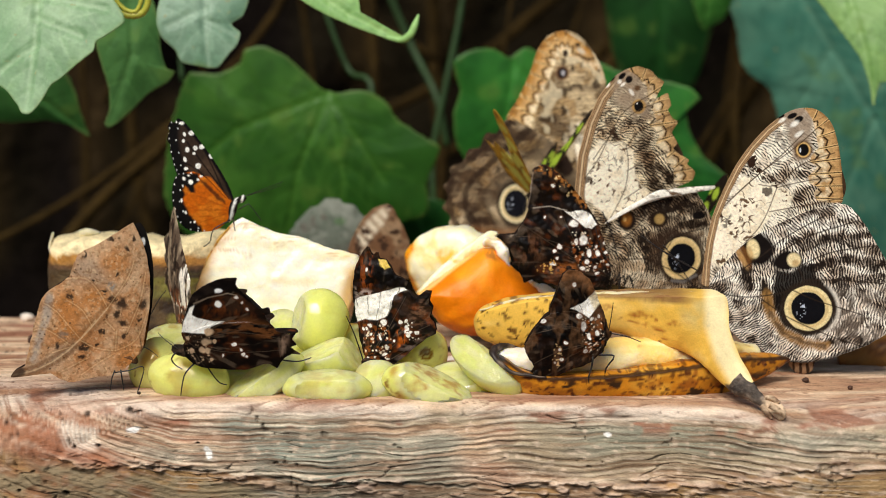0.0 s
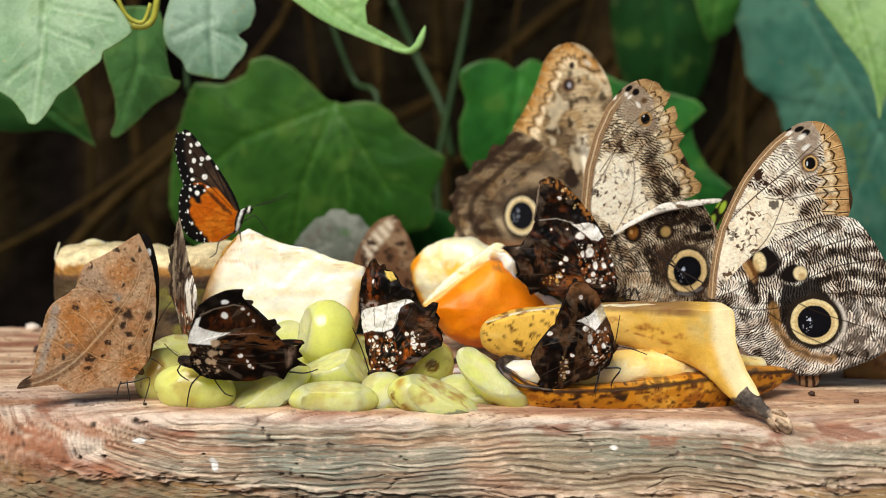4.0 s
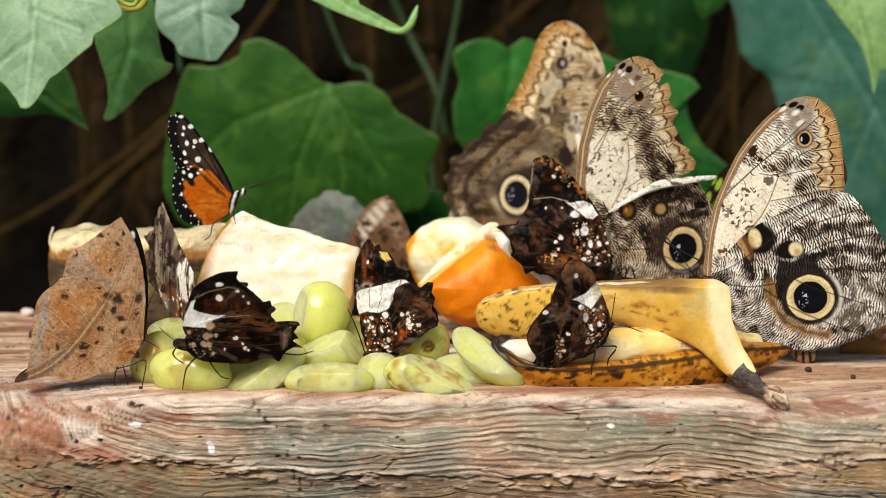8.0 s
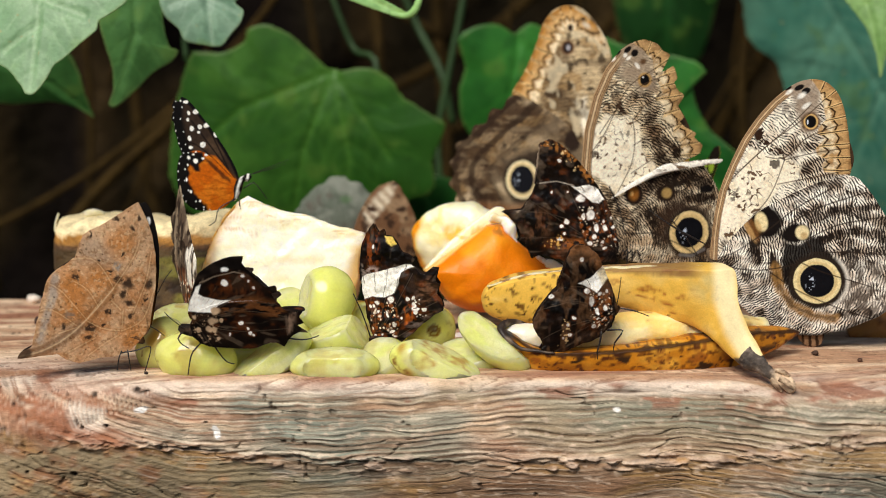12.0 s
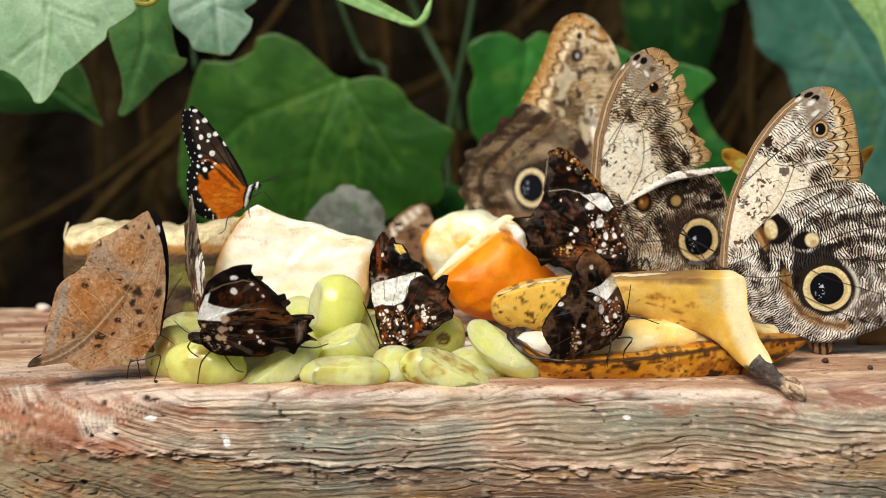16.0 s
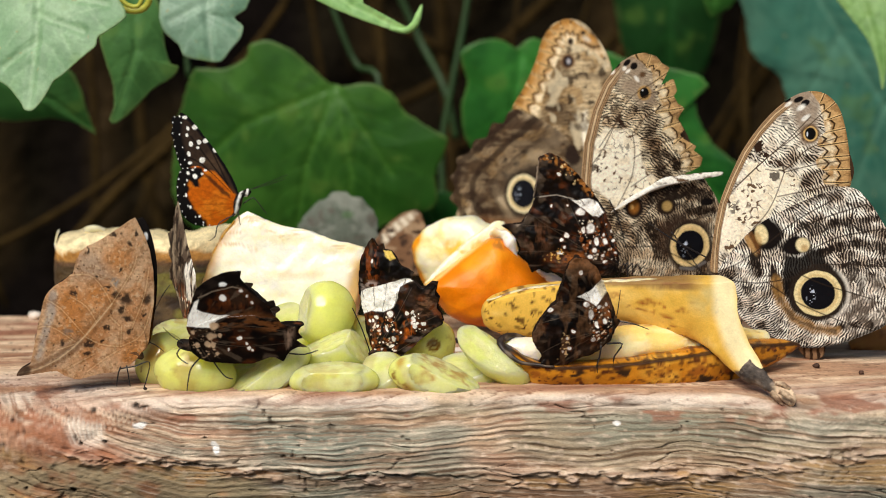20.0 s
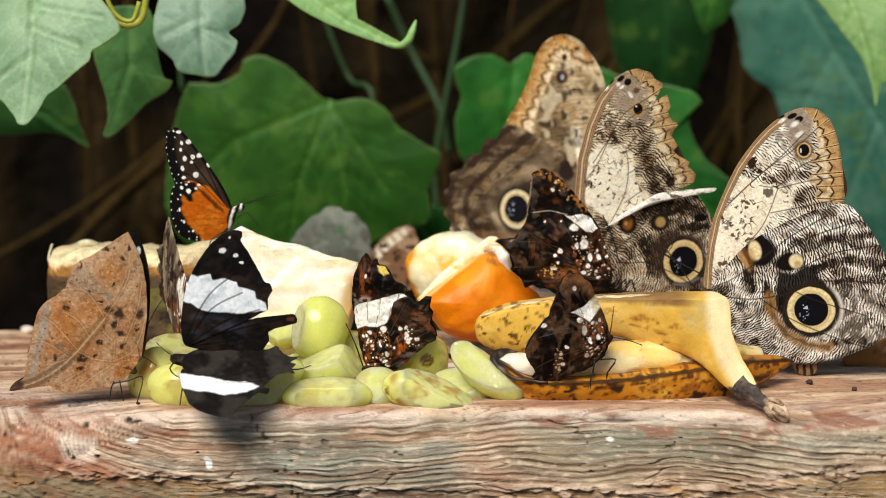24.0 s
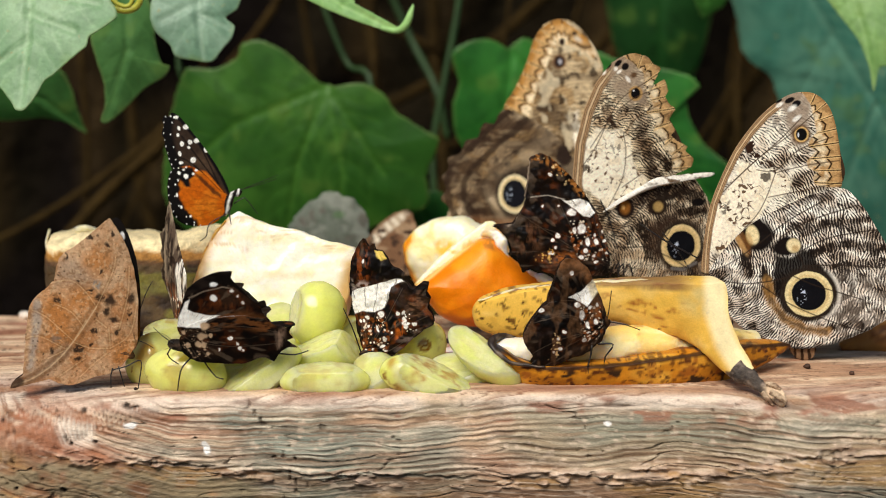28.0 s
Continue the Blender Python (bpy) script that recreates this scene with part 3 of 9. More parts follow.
# ---- fruit on the slab ----
def grape(at, radii, turn, cuts=(), stain=0.0, tone="d6e176", seed=1, scar=None, label="cut green grape with pale wet flesh"):
    """radii in metres (long, wide, high); cuts: planes (direction, share of the radius) where the knife went through."""
    spin = pose(0, 0, 0, *turn)
    root = thing("grape", Matrix.Translation(at) @ spin, label, "grape", "grapes on the slab")
    turn_back = np.array(spin.to_3x3().inverted())
    n, m = 72, 40
    a = np.linspace(0, 2 * math.pi, n, endpoint=False)
    lats = np.linspace(-math.pi / 2, math.pi / 2, m)[1:-1]
    v = np.vstack([[[0, 0, -1.0]]] + [np.column_stack([np.cos(a) * math.cos(b), np.sin(a) * math.cos(b), np.full(n, math.sin(b))]) for b in lats] + [[[0, 0, 1.0]]])
    v = v * (1 + 0.07 * (fbm(v * 10, 8, seed)[:, None] - 0.5))
    faces = [[0, 1 + (i + 1) % n, 1 + i] for i in range(n)] + ring_faces(n, m - 2, 1)
    last = 1 + (m - 3) * n
    faces += [[last + i, last + (i + 1) % n, len(v) - 1] for i in range(n)]
    w = v * np.asarray(radii)
    w = w + 0.0018 * np.column_stack([fbm(w * 1000, 10, seed + 50 + k) - 0.5 for k in range(3)])
    sliced = np.zeros(len(w), bool)
    mean = float(np.mean(radii))
    for way, share in cuts:
        d = turn_back @ (np.asarray(way, float) / np.linalg.norm(way))
        bow = 0.05 * mean * (fbm(w * 1000, 6, seed + 30) - 0.5) * 2
        over_by = w @ d - share * mean - bow
        sliced |= over_by > 0
        w = w - np.clip(over_by, 0, None)[:, None] * d[None]
    q = w * 1000
    c = np.tile(lin(tone), (len(w), 1))
    c = over(c, "eef0a0", ramp(fbm(q, (9, 4, 4), seed + 3), 0.45, 0.75) * 0.3)
    c = over(c, "e4e070", ramp(fbm(q, (12, 3, 3), seed + 13), 0.5, 0.8) * 0.5)
    c = over(c, "c49a4a", stain * ramp(fbm(q, 9, seed + 6), 0.48, 0.7))
    c = over(c, "8a5a2c", stain * ramp(fbm(q, 4, seed + 9), 0.64, 0.74))
    if scar is not None:
        at_scar = turn_back @ np.asarray(scar, float) * 1000 * mean
        d = np.linalg.norm(q - at_scar, axis=1)
        c = over(c, "8a6420", 1 - ramp(abs(d - 2.0), 0.4, 1.0))
        c = over(c, "6b4718", 1 - ramp(d, 0.7, 1.5))
    near_cut = np.zeros(len(w))
    for way, share in cuts:
        d = turn_back @ (np.asarray(way, float) / np.linalg.norm(way))
        near_cut = np.maximum(near_cut, ramp(w @ d, share * mean - 0.0016, share * mean - 0.0004))
    c = over(c, "f6f4c0", 0.45 * near_cut)
    flags = sliced.tolist()
    inner = [f for f in faces if all(flags[k] for k in f)]
    outer = [f for f in faces if not all(flags[k] for k in f)]
    part("skin", mesh("grape_skin", w, outer, c), GRAPE, root)
    if inner:
        fc = np.tile(lin("faf6a8"), (len(w), 1))
        fc = over(fc, tone, ramp(fbm(q, (7, 3, 3), seed + 2), 0.35, 0.7) * 0.8)
        fc = over(fc, "fbf7c4", ramp(fbm(q, (10, 2, 2), seed + 22), 0.58, 0.75) * 0.5)
        fc = over(fc, "c08c4a", min(1.0, stain + 0.15) * ramp(fbm(q, 5, seed + 4), 0.48, 0.70) * 0.8)
        part("cut_face", mesh("grape_face", w, inner, fc), GRAPE_FLESH, root, "pale wet cut face")
    return root


def grapes():
    g = grape
    g((-0.0473, 0.0400, 0.0228), (0.0122, 0.0112, 0.0136), (0, 14, 30), (((-0.95, -0.35, 0.2), 0.72),), 0, "f4fa8c", 2)
    g((-0.0638, 0.0700, 0.0166), (0.0075, 0.0061, 0.0066), (0, 0, 10), (((0, -0.7, 0.6), 0.5),), 0.1, "f4f98c", 3)
    g((-0.0418, 0.0240, 0.0104), (0.0138, 0.0098, 0.0089), (0, -8, 8), (((-0.35, -0.25, 0.93), 0.45), ((0.8, -0.3, 0.5), 0.7)), 0.3, "f4f98c", 4)
    g((-0.0419, 0.0060, 0.0021), (0.0174, 0.0087, 0.0074), (0, 0, 2), (((0, -0.3, 0.95), 0.5), ((0, -1, 0.1), 0.55)), 0.25, "f4f78c", 5)
    g((-0.0670, 0.0100, 0.0042), (0.0183, 0.0087, 0.0078), (0, -32, 12), (((-0.5, -0.3, 0.8), 0.3), ((0.2, -0.95, 0.05), 0.5)), 0.3, "f4f48c", 6)
    g((-0.0964, 0.0140, 0.0039), (0.0165, 0.0109, 0.0109), (-12, 8, -8), (), 0.5, "f4f68c", 7)
    g((-0.1114, 0.0280, 0.0061), (0.0104, 0.0104, 0.0117), (0, 22, 25), (), 0.9, "f4ee8c", 8)
    g((-0.0773, 0.0220, 0.0031), (0.0117, 0.0090, 0.0099), (0, 10, 0), (((0, -0.55, 0.83), 0.25),), 0.1, "f4fc8c", 9)
    g((-0.0319, 0.0500, 0.0100), (0.0074, 0.0079, 0.0116), (0, -30, 0), (((0.5, -0.8, 0.2), 0.5),), 1.0, "f4f28c", 10)
    g((-0.0050, 0.0420, 0.0100), (0.0105, 0.0091, 0.0105), (0, 0, 20), (), 0.3, "f4f48c", 11, (0.1, -0.9, 0.12))
    g((-0.0035, 0.0060, 0.0038), (0.0178, 0.0091, 0.0091), (0, 8, -4), (((0.42, -0.3, 0.85), 0.3), ((0, -0.95, 0.2), 0.55)), 0.9, "f4f68c", 12)
    g((-0.0229, 0.0140, 0.0023), (0.0101, 0.0093, 0.0097), (0, 0, 0), (((-0.3, -0.7, 0.6), 0.6),), 0.2, "f4f78c", 13)
    g((0.0107, 0.0260, 0.0010), (0.0147, 0.0103, 0.0094), (0, 0, -8), (((-0.2, -0.5, 0.85), 0.45),), 0.1, "f4f58c", 14)
    g((0.0198, 0.0160, 0.0096), (0.0179, 0.0067, 0.0080), (0, 40, 0), (((0.1, -0.85, 0.5), 0.25), ((0.6, -0.2, 0.75), 0.35)), 0, "f4fc8c", 15)
    g((-0.0756, 0.0500, 0.0049), (0.0139, 0.0116, 0.0111), (0, 0, 30), (), 0.2, "f4f38c", 16)
    g((-0.1072, 0.0520, 0.0111), (0.0116, 0.0102, 0.0097), (0, -10, 0), (((0, -0.4, 0.9), 0.4),), 0.5, "f4f38c", 17)
    g((-0.0558, 0.0450, 0.0011), (0.0116, 0.0102, 0.0111), (0, 0, 30), (), 0.2, "f4f38c", 18)
    g((-0.0192, 0.0450, 0.0011), (0.0116, 0.0102, 0.0097), (0, 0, 30), (), 0.3, "f4ef8c", 19)


def pineapple():
    root = thing("pineapple_wedge", pose(-0.0676, 0.0850, 0.0325, -10, 0, 0), "pale cream pineapple wedge standing on the slab", "pineapple")
    def flesh(v):
        p = v[:, [0, 2]]
        c = np.tile(lin("faf3de"), (len(v), 1))
        c = over(c, "f2e2b4", 0.5 * ramp(fbm(p, (22, 5), 3), 0.5, 0.75))
        c = over(c, "e6c070", ramp(fbm(p, (30, 12), 8), 0.6, 0.8) * 0.5)
        c = over(c, "c99a50", 0.5 * ramp(fbm(p, (12, 1.6), 18), 0.66, 0.74) * ramp(p[:, 1], 5, 12))
        edge = line_distance(p, [(-35.2, -14.3), (-31.9, 2.4), (-27.5, 14.3), (-21.1, 22.7)])
        c = over(c, "c08a3a", 0.8 * (1 - ramp(edge, 0.5, 6)))
        return over(c, "d9a33a", 0.8 * (1 - ramp(line_distance(p, [(33.3, 2.4), (30.5, -9.5), (25.1, -19.0)]), 1, 7)))
    part("flesh", puff("wedge_flesh", [(-35.2, -15.5), (-33.3, -2.4), (-29.1, 9.5), (-24.9, 17.9), (-19.2, 24.3), (-14.4, 26.7), (-7.2, 22.9), (9.5, 18.6), (23.8, 14.3), (34.5, 11.4), (33.3, 2.4), (31.5, -9.5), (26.7, -22.6), (0.1, -28.6), (-23.7, -28.6), (-35.1, -26.2)], (0.0, -3.6), 6, 40, flesh, 1.0, 9.0, 30, 1.3, 0.25), FLESH, root)
    def amber(v):
        return over(np.tile(lin("c98f34"), (len(v), 1)), "8a5a24", ramp(fbm(v, 4, 4), 0.5, 0.7))
    for line in ([(-0.1026, 0.0880, 0.0079, 0.0017), (-0.1017, 0.0860, 0.0227, 0.0014), (-0.0979, 0.0840, 0.0375, 0.0012), (-0.0929, 0.0830, 0.0484, 0.0010), (-0.0874, 0.0830, 0.0557, 0.0005)], [(-0.0342, 0.0840, 0.0432, 0.0005), (-0.0352, 0.0840, 0.0327, 0.0014), (-0.0372, 0.0860, 0.0227, 0.0022), (-0.0412, 0.0880, 0.0103, 0.0024)]):
        ob = part("skin_edge", tube("pineapple_skin_edge", line, 12, 0.001, amber, 0.6, None, 0.0012), FLESH, root, "amber edge where the skin was cut away")
        ob.matrix_parent_inverse = root.matrix_basis.inverted()
    root = thing("pineapple_slice", pose(-0.1370, 0.1350, 0.0256, 0, 0, 4), "pineapple slice with green-brown rind lying behind the butterflies", "pineapple")
    def body(v):
        z, p = v[:, 2], v[:, [0, 2]]
        top = 15.28
        c = np.tile(lin("4f3d22"), (len(v), 1))
        c = over(c, "6f6a2c", ramp(fbm(p, (14, 9), 5), 0.5, 0.65))
        c = over(c, "33261a", ramp(fbm(p, (10, 5), 6), 0.55, 0.7))
        c = over(c, "b5803a", ramp(z + 4 * (fbm(p, 10, 2) - 0.5), top - 6.5, top - 4.5) * 0.9)
        c = over(c, "5a3d22", 0.8 * ramp(z, top - 8, top - 7) * (1 - ramp(z, top - 6, top - 5)))
        return over(c, "e8d4a4", ramp(z + 4 * (fbm(p, (5, 9), 7) - 0.5), top - 2.0, top - 0.5))
    part("flesh_and_rind", puff("slice", [(-34.6, 13.0), (-30.0, 18.5), (-9.6, 20.4), (15.3, 18.6), (33.4, 21.0), (45.4, 19.9), (45.2, 2.1), (42.4, -15.7), (29.7, -22.3), (-0.4, -21.9), (-27.9, -20.1), (-34.0, -4.7)], (2.5, -1.3), 26, 18, body, 1.2, 6.0, 24, 2.5), RIND, root)
    for bit in ([(-0.1701, 0.1300, 0.0470, 0.0010), (-0.1714, 0.1280, 0.0404, 0.0010), (-0.1684, 0.1260, 0.0344, 0.0013)], [(-0.1584, 0.1300, 0.0465, 0.0018), (-0.1543, 0.1280, 0.0477, 0.0018), (-0.1496, 0.1300, 0.0467, 0.0010)], [(-0.1651, 0.1280, 0.0437, 0.0020), (-0.1676, 0.1220, 0.0384, 0.0020), (-0.1664, 0.1200, 0.0302, 0.0015)]):
        ob = part("dry_scale", tube("scale", bit, 6, 0.001, lambda v: np.tile(lin("d8cda8"), (len(v), 1)), 0.5), FLESH, root)
        ob.matrix_parent_inverse = root.matrix_basis.inverted()


def oranges():
    root = thing("orange_wedge", pose(0.0160, 0.1000, 0.0280, -6, 0, 12), "orange wedge with its peel towards the slab's edge", "orange")
    def peel(v):
        p = v[:, [0, 2]]
        c = np.tile(lin("e67c02"), (len(v), 1))
        c = over(c, "f2981a", ramp(fbm(p, 12, 4), 0.45, 0.75) * 0.8)
        c = over(c, "cf6604", 0.7 * ramp(fbm(p, (20, 9), 6), 0.5, 0.75))
        c = over(c, "8a5a28", 0.7 * ramp(fbm(p, 4, 16), 0.6, 0.7) * (1 - ramp(radial(p, (7.3, 15.3), 6, 3), 0.5, 1.2)))
        rim = line_distance(p, [(-24.3, -1.5), (-12.2, 7.1), (2.1, 17.6)])
        return over(c, "ffd27a", 0.8 * (1 - ramp(rim, 0.1, 0.7)))
    part("peel", puff("orange_peel", [(-24.3, -1.7), (-12.2, 6.9), (2.1, 17.2), (7.1, 17.8), (15.7, 10.3), (24.3, 3.2), (33.8, -3.9), (37.5, -8.4), (30.9, -18.5), (12.0, -21.3), (-6.9, -18.7), (-15.4, -14.1), (-20.0, -8.1)], (4.4, -3.8), 15, 6, peel, 0.8, 3.0, 34, 0.7, 0.2), PEEL, root)
    def face(v):
        p = v[:, [0, 2]]
        c = over(np.tile(lin("fbeec6"), (len(v), 1)), "f2b64a", 0.8 * ramp(fbm(p, (6, 4), 4), 0.45, 0.65))
        return over(c, "fff8e8", 1 - ramp(line_distance(p, [(-19.7, 3.5), (-4.6, 17.1), (7.0, 24.6)]), 0.5, 1.6))
    ob = part("cut_face", puff("orange_cut", [(-25.1, -11.2), (-20.0, -5.5), (-12.4, 1.3), (-3.5, 8.8), (6.3, 15.2), (9.8, 14.6), (13.2, 9.9), (16.3, 2.0), (7.4, -5.1), (-12.8, -16.6)], (0.0, 1.2), 2, 6, face, 0.8, 4.0, 14, 1.0, 0.2), FLESH, root, "pale cut side with a little flesh")
    ob.matrix_parent_inverse = root.matrix_basis.inverted() @ pose(0.0160, 0.1040, 0.0373, -6, 0, 12)
    def zest(v):
        return over(np.tile(lin("fdf4e0"), (len(v), 1)), "ecd0a0", ramp(fbm(v, 3, 4), 0.55, 0.7))
    for line in ([(0.0183, 0.0980, 0.0468, 0.0007), (0.0212, 0.0970, 0.0484, 0.0019), (0.0250, 0.0960, 0.0485, 0.0024), (0.0279, 0.0950, 0.0457, 0.0022), (0.0303, 0.0940, 0.0419, 0.0014), (0.0322, 0.0930, 0.0392, 0.0005)], [(0.0374, 0.0900, 0.0347, 0.0005), (0.0412, 0.0890, 0.0327, 0.0012), (0.0457, 0.0880, 0.0307, 0.0014), (0.0506, 0.0870, 0.0284, 0.0010)]):
        ob = part("pith", tube("orange_pith", line, 14, 0.0008, zest, 0.8, None, 0.0036), FLESH, root, "thick white pith along the torn edge")
        ob.matrix_parent_inverse = root.matrix_basis.inverted()
    root = thing("orange_piece", pose(0.0065, 0.1250, 0.0370, 10, 0, -20), "cut orange piece showing pale pith and flesh", "orange")
    def pith(v):
        p = v[:, [0, 2]]
        c = np.tile(lin("fdf1cc"), (len(v), 1))
        c = over(c, "f2c04c", (0.4 + 0.6 * ramp(fbm(p, 3, 14), 0.35, 0.6)) * (1 - ramp(radial(p, (1.6, 4.2), 6.5, 5), 0.6, 1.15)))
        c = over(c, "f4dd8a", 0.7 * ramp(fbm(p, 6, 15), 0.5, 0.7))
        d = line_distance(p, [(-17.9, 6.8), (-21.2, 0.9), (-20.4, -6.2), (-16.3, -13.3), (-10.5, -18.9)])
        c = over(c, "fbd68a", 1 - ramp(d, 2.5, 5.0))
        return over(c, "ee9a14", 1 - ramp(d + 0.8 * (fbm(p, 3, 8) - 0.5), 1.2, 3.0))
    part("flesh", puff("orange_flesh", [(-21.2, 0.9), (-17.9, 6.8), (-12.0, 11.4), (-5.7, 14.5), (4.6, 15.5), (12.5, 11.9), (20.3, 11.2), (25.1, 5.0), (20.6, -6.8), (9.3, -20.4), (-4.1, -23.8), (-12.3, -18.4), (-18.8, -10.8)], (1.2, -2.5), 9, 16, pith, 1.0, 2.6, 24, 1.6), FLESH, root)


def loft(name, sections, paint, step=0.0012, sides=56, power=2.3, lid=0.12, lumps=0.0):
    """A body with a flat torn top: sections of (top x, y, z, bottom x, y, z, half depth) in metres."""
    q = smooth([tuple(r) for r in sections], step)
    top, down, half = q[:, 0:3], q[:, 3:6] - q[:, 0:3], np.maximum(q[:, 6], 1e-5)
    a = np.linspace(0, 2 * math.pi, sides, endpoint=False)
    ca, sa = np.cos(a), np.sin(a)
    ca, sa = np.sign(ca) * abs(ca) ** (2 / power), np.sign(sa) * abs(sa) ** (2 / power)
    fall = np.where(sa > 0, -lid * sa, -sa)
    v = top[:, None] + fall[None, :, None] * down[:, None] + (half[:, None] * ca[None])[:, :, None] * np.array([0.2, -1.0, 0.0])
    v = v.reshape(-1, 3)
    if lumps:
        v = v + lumps * 2 * np.column_stack([fbm(v * 1000, 8, k) - 0.5 for k in (1, 2, 3)])
    faces = ring_faces(sides, len(q)) + [list(range(sides))[::-1], [len(v) - sides + i for i in range(sides)]]
    return mesh(name, v, faces, paint(v * 1000), solid=True)


def sections(tops, bottoms):
    return [tuple(t[:3]) + tuple(b) for t, b in zip(tops, bottoms)]


def bananas():
    def freckles(c, v, seed, count, least, most, colour="5a3010", x0=-9999, x1=9999):
        """Separate small brown spots, sizes in mm."""
        rng = random.Random(seed)
        p = warp(v[:, [0, 2]], 1.5, 0.5, seed)
        p = warp(p, 4.0, 0.9, seed + 1)
        lo, hi = p.min(axis=0), p.max(axis=0)
        lo[0], hi[0] = max(lo[0], x0), min(hi[0], x1)
        for n in range(count):
            r = least + (most - least) * rng.random() ** 2.5
            at = (rng.uniform(lo[0], hi[0]), rng.uniform(lo[1], hi[1]))
            c = over(c, colour, (0.6 + 0.4 * rng.random()) * spot(p, at, r * rng.uniform(1.0, 1.9), r * rng.uniform(0.6, 1.0), rng.uniform(-30, 30), 0.35))
        return c
    root = thing("split_banana", pose(0, 0, 0), "split banana with brown-spotted peel and pale flesh", "banana")
    rim_line = [(p[0] * 1000, p[2] * 1000) for p in [(0.0221, 0.0200, 0.0154), (0.0268, 0.0200, 0.0120), (0.0335, 0.0200, 0.0079), (0.0434, 0.0200, 0.0057), (0.0656, 0.0200, 0.0064), (0.0879, 0.0220, 0.0085), (0.1063, 0.0270, 0.0105), (0.1231, 0.0350, 0.0112), (0.1426, 0.0460, 0.0095)]]
    def skin(v):
        p = v[:, [0, 2]]
        c = np.tile(lin("c07c1a"), (len(v), 1))
        c = over(c, "e3b044", ramp(fbm(v, (14, 8, 6), 3), 0.45, 0.75) * 0.8)
        c = over(c, "8a5416", 0.75 * ramp(fbm(v, (16, 8, 7), 7), 0.5, 0.7))
        c = over(c, "7a3a12", 0.7 * ramp(fbm(v, (7, 4, 3.5), 8), 0.54, 0.66))
        c = freckles(c, v, 3, 460, 0.25, 1.2, "4a1e0c")
        c = over(c, "33200f", ramp(fbm(v, (10, 6, 5), 19), 0.62, 0.68) * (1 - ramp(v[:, 2], 4, 8)))
        c = over(c, "38210f", 0.95 * (1 - ramp(line_distance(p, rim_line) + 0.5 * (fbm(v, 3, 6) - 0.5), 0.5, 1.0)))
        return over(c, "4a4442", 1 - ramp(v[:, 0] + 3 * fbm(v, 4, 2), 26.8, 29.7))
    part("peel", loft("banana_peel", sections([(0.0222, 0.0220, 0.0143), (0.0242, 0.0210, 0.0132), (0.0268, 0.0200, 0.0120), (0.0334, 0.0190, 0.0081), (0.0433, 0.0180, 0.0061), (0.0655, 0.0190, 0.0066), (0.0879, 0.0220, 0.0085), (0.1063, 0.0270, 0.0105), (0.1231, 0.0350, 0.0112), (0.1355, 0.0420, 0.0109), (0.1428, 0.0460, 0.0093)], [(0.0226, 0.0220, 0.0116, 0.0011), (0.0248, 0.0210, 0.0069, 0.0036), (0.0275, 0.0200, 0.0034, 0.0053), (0.0341, 0.0190, -0.0018, 0.0071), (0.0445, 0.0180, -0.0036, 0.0080), (0.0667, 0.0190, -0.0042, 0.0085), (0.0903, 0.0220, -0.0046, 0.0090), (0.1099, 0.0270, -0.0038, 0.0086), (0.1267, 0.0350, 0.0007, 0.0073), (0.1379, 0.0420, 0.0054, 0.0046), (0.1433, 0.0460, 0.0079, 0.0014)]), skin, 0.0005, 104, 2.2, 0.1, 0.0007), PEEL, root)
    def torn(v):
        return over(np.tile(lin("2e2420"), (len(v), 1)), "6b5a4a", ramp(fbm(v, (5, 3, 2), 31), 0.5, 0.65))
    part("torn_tip", tube("banana_torn_tip", [(0.0348, 0.0260, 0.0146, 0.0004), (0.0292, 0.0250, 0.0161, 0.0011), (0.0248, 0.0220, 0.0161, 0.0016), (0.0225, 0.0190, 0.0146, 0.0018), (0.0234, 0.0160, 0.0122, 0.0015), (0.0266, 0.0130, 0.0101, 0.0009), (0.0320, 0.0110, 0.0078, 0.0007), (0.0429, 0.0100, 0.0064, 0.0004)], 12, 0.0008, torn, 1.0, None, 0.001), PEEL, root, "dark torn tip of the peel")
    def flesh(v):
        c = np.tile(lin("efcf7c"), (len(v), 1))
        c = over(c, "f8e6b0", ramp(fbm(v, (14, 5, 5), 5), 0.4, 0.7))
        c = over(c, "9a6a2c", 0.7 * ramp(fbm(v, (9, 4, 3), 9), 0.58, 0.7))
        return over(c, "f5e8d0", 1 - ramp(v[:, 0], 34.5, 44.5))
    part("flesh", tube("banana_flesh", [(0.0239, 0.0210, 0.0127, 0.0011), (0.0302, 0.0230, 0.0115, 0.0045), (0.0482, 0.0260, 0.0096, 0.0060), (0.0685, 0.0290, 0.0113, 0.0076), (0.0891, 0.0330, 0.0111, 0.0075), (0.1100, 0.0380, 0.0107, 0.0064), (0.1293, 0.0460, 0.0098, 0.0042)], 40, 0.0012, flesh, 1.1, None, 0.0012), FLESH, root)
    root = thing("banana_skin", pose(0, 0, 0), "yellow banana end with freckled skin and dark stem", "banana")
    spine = [(p[0] * 1000, p[2] * 1000) for p in [(0.1083, 0.0200, 0.0370), (0.1086, 0.0160, 0.0276), (0.1120, 0.0110, 0.0162), (0.1178, 0.0060, 0.0065)]]
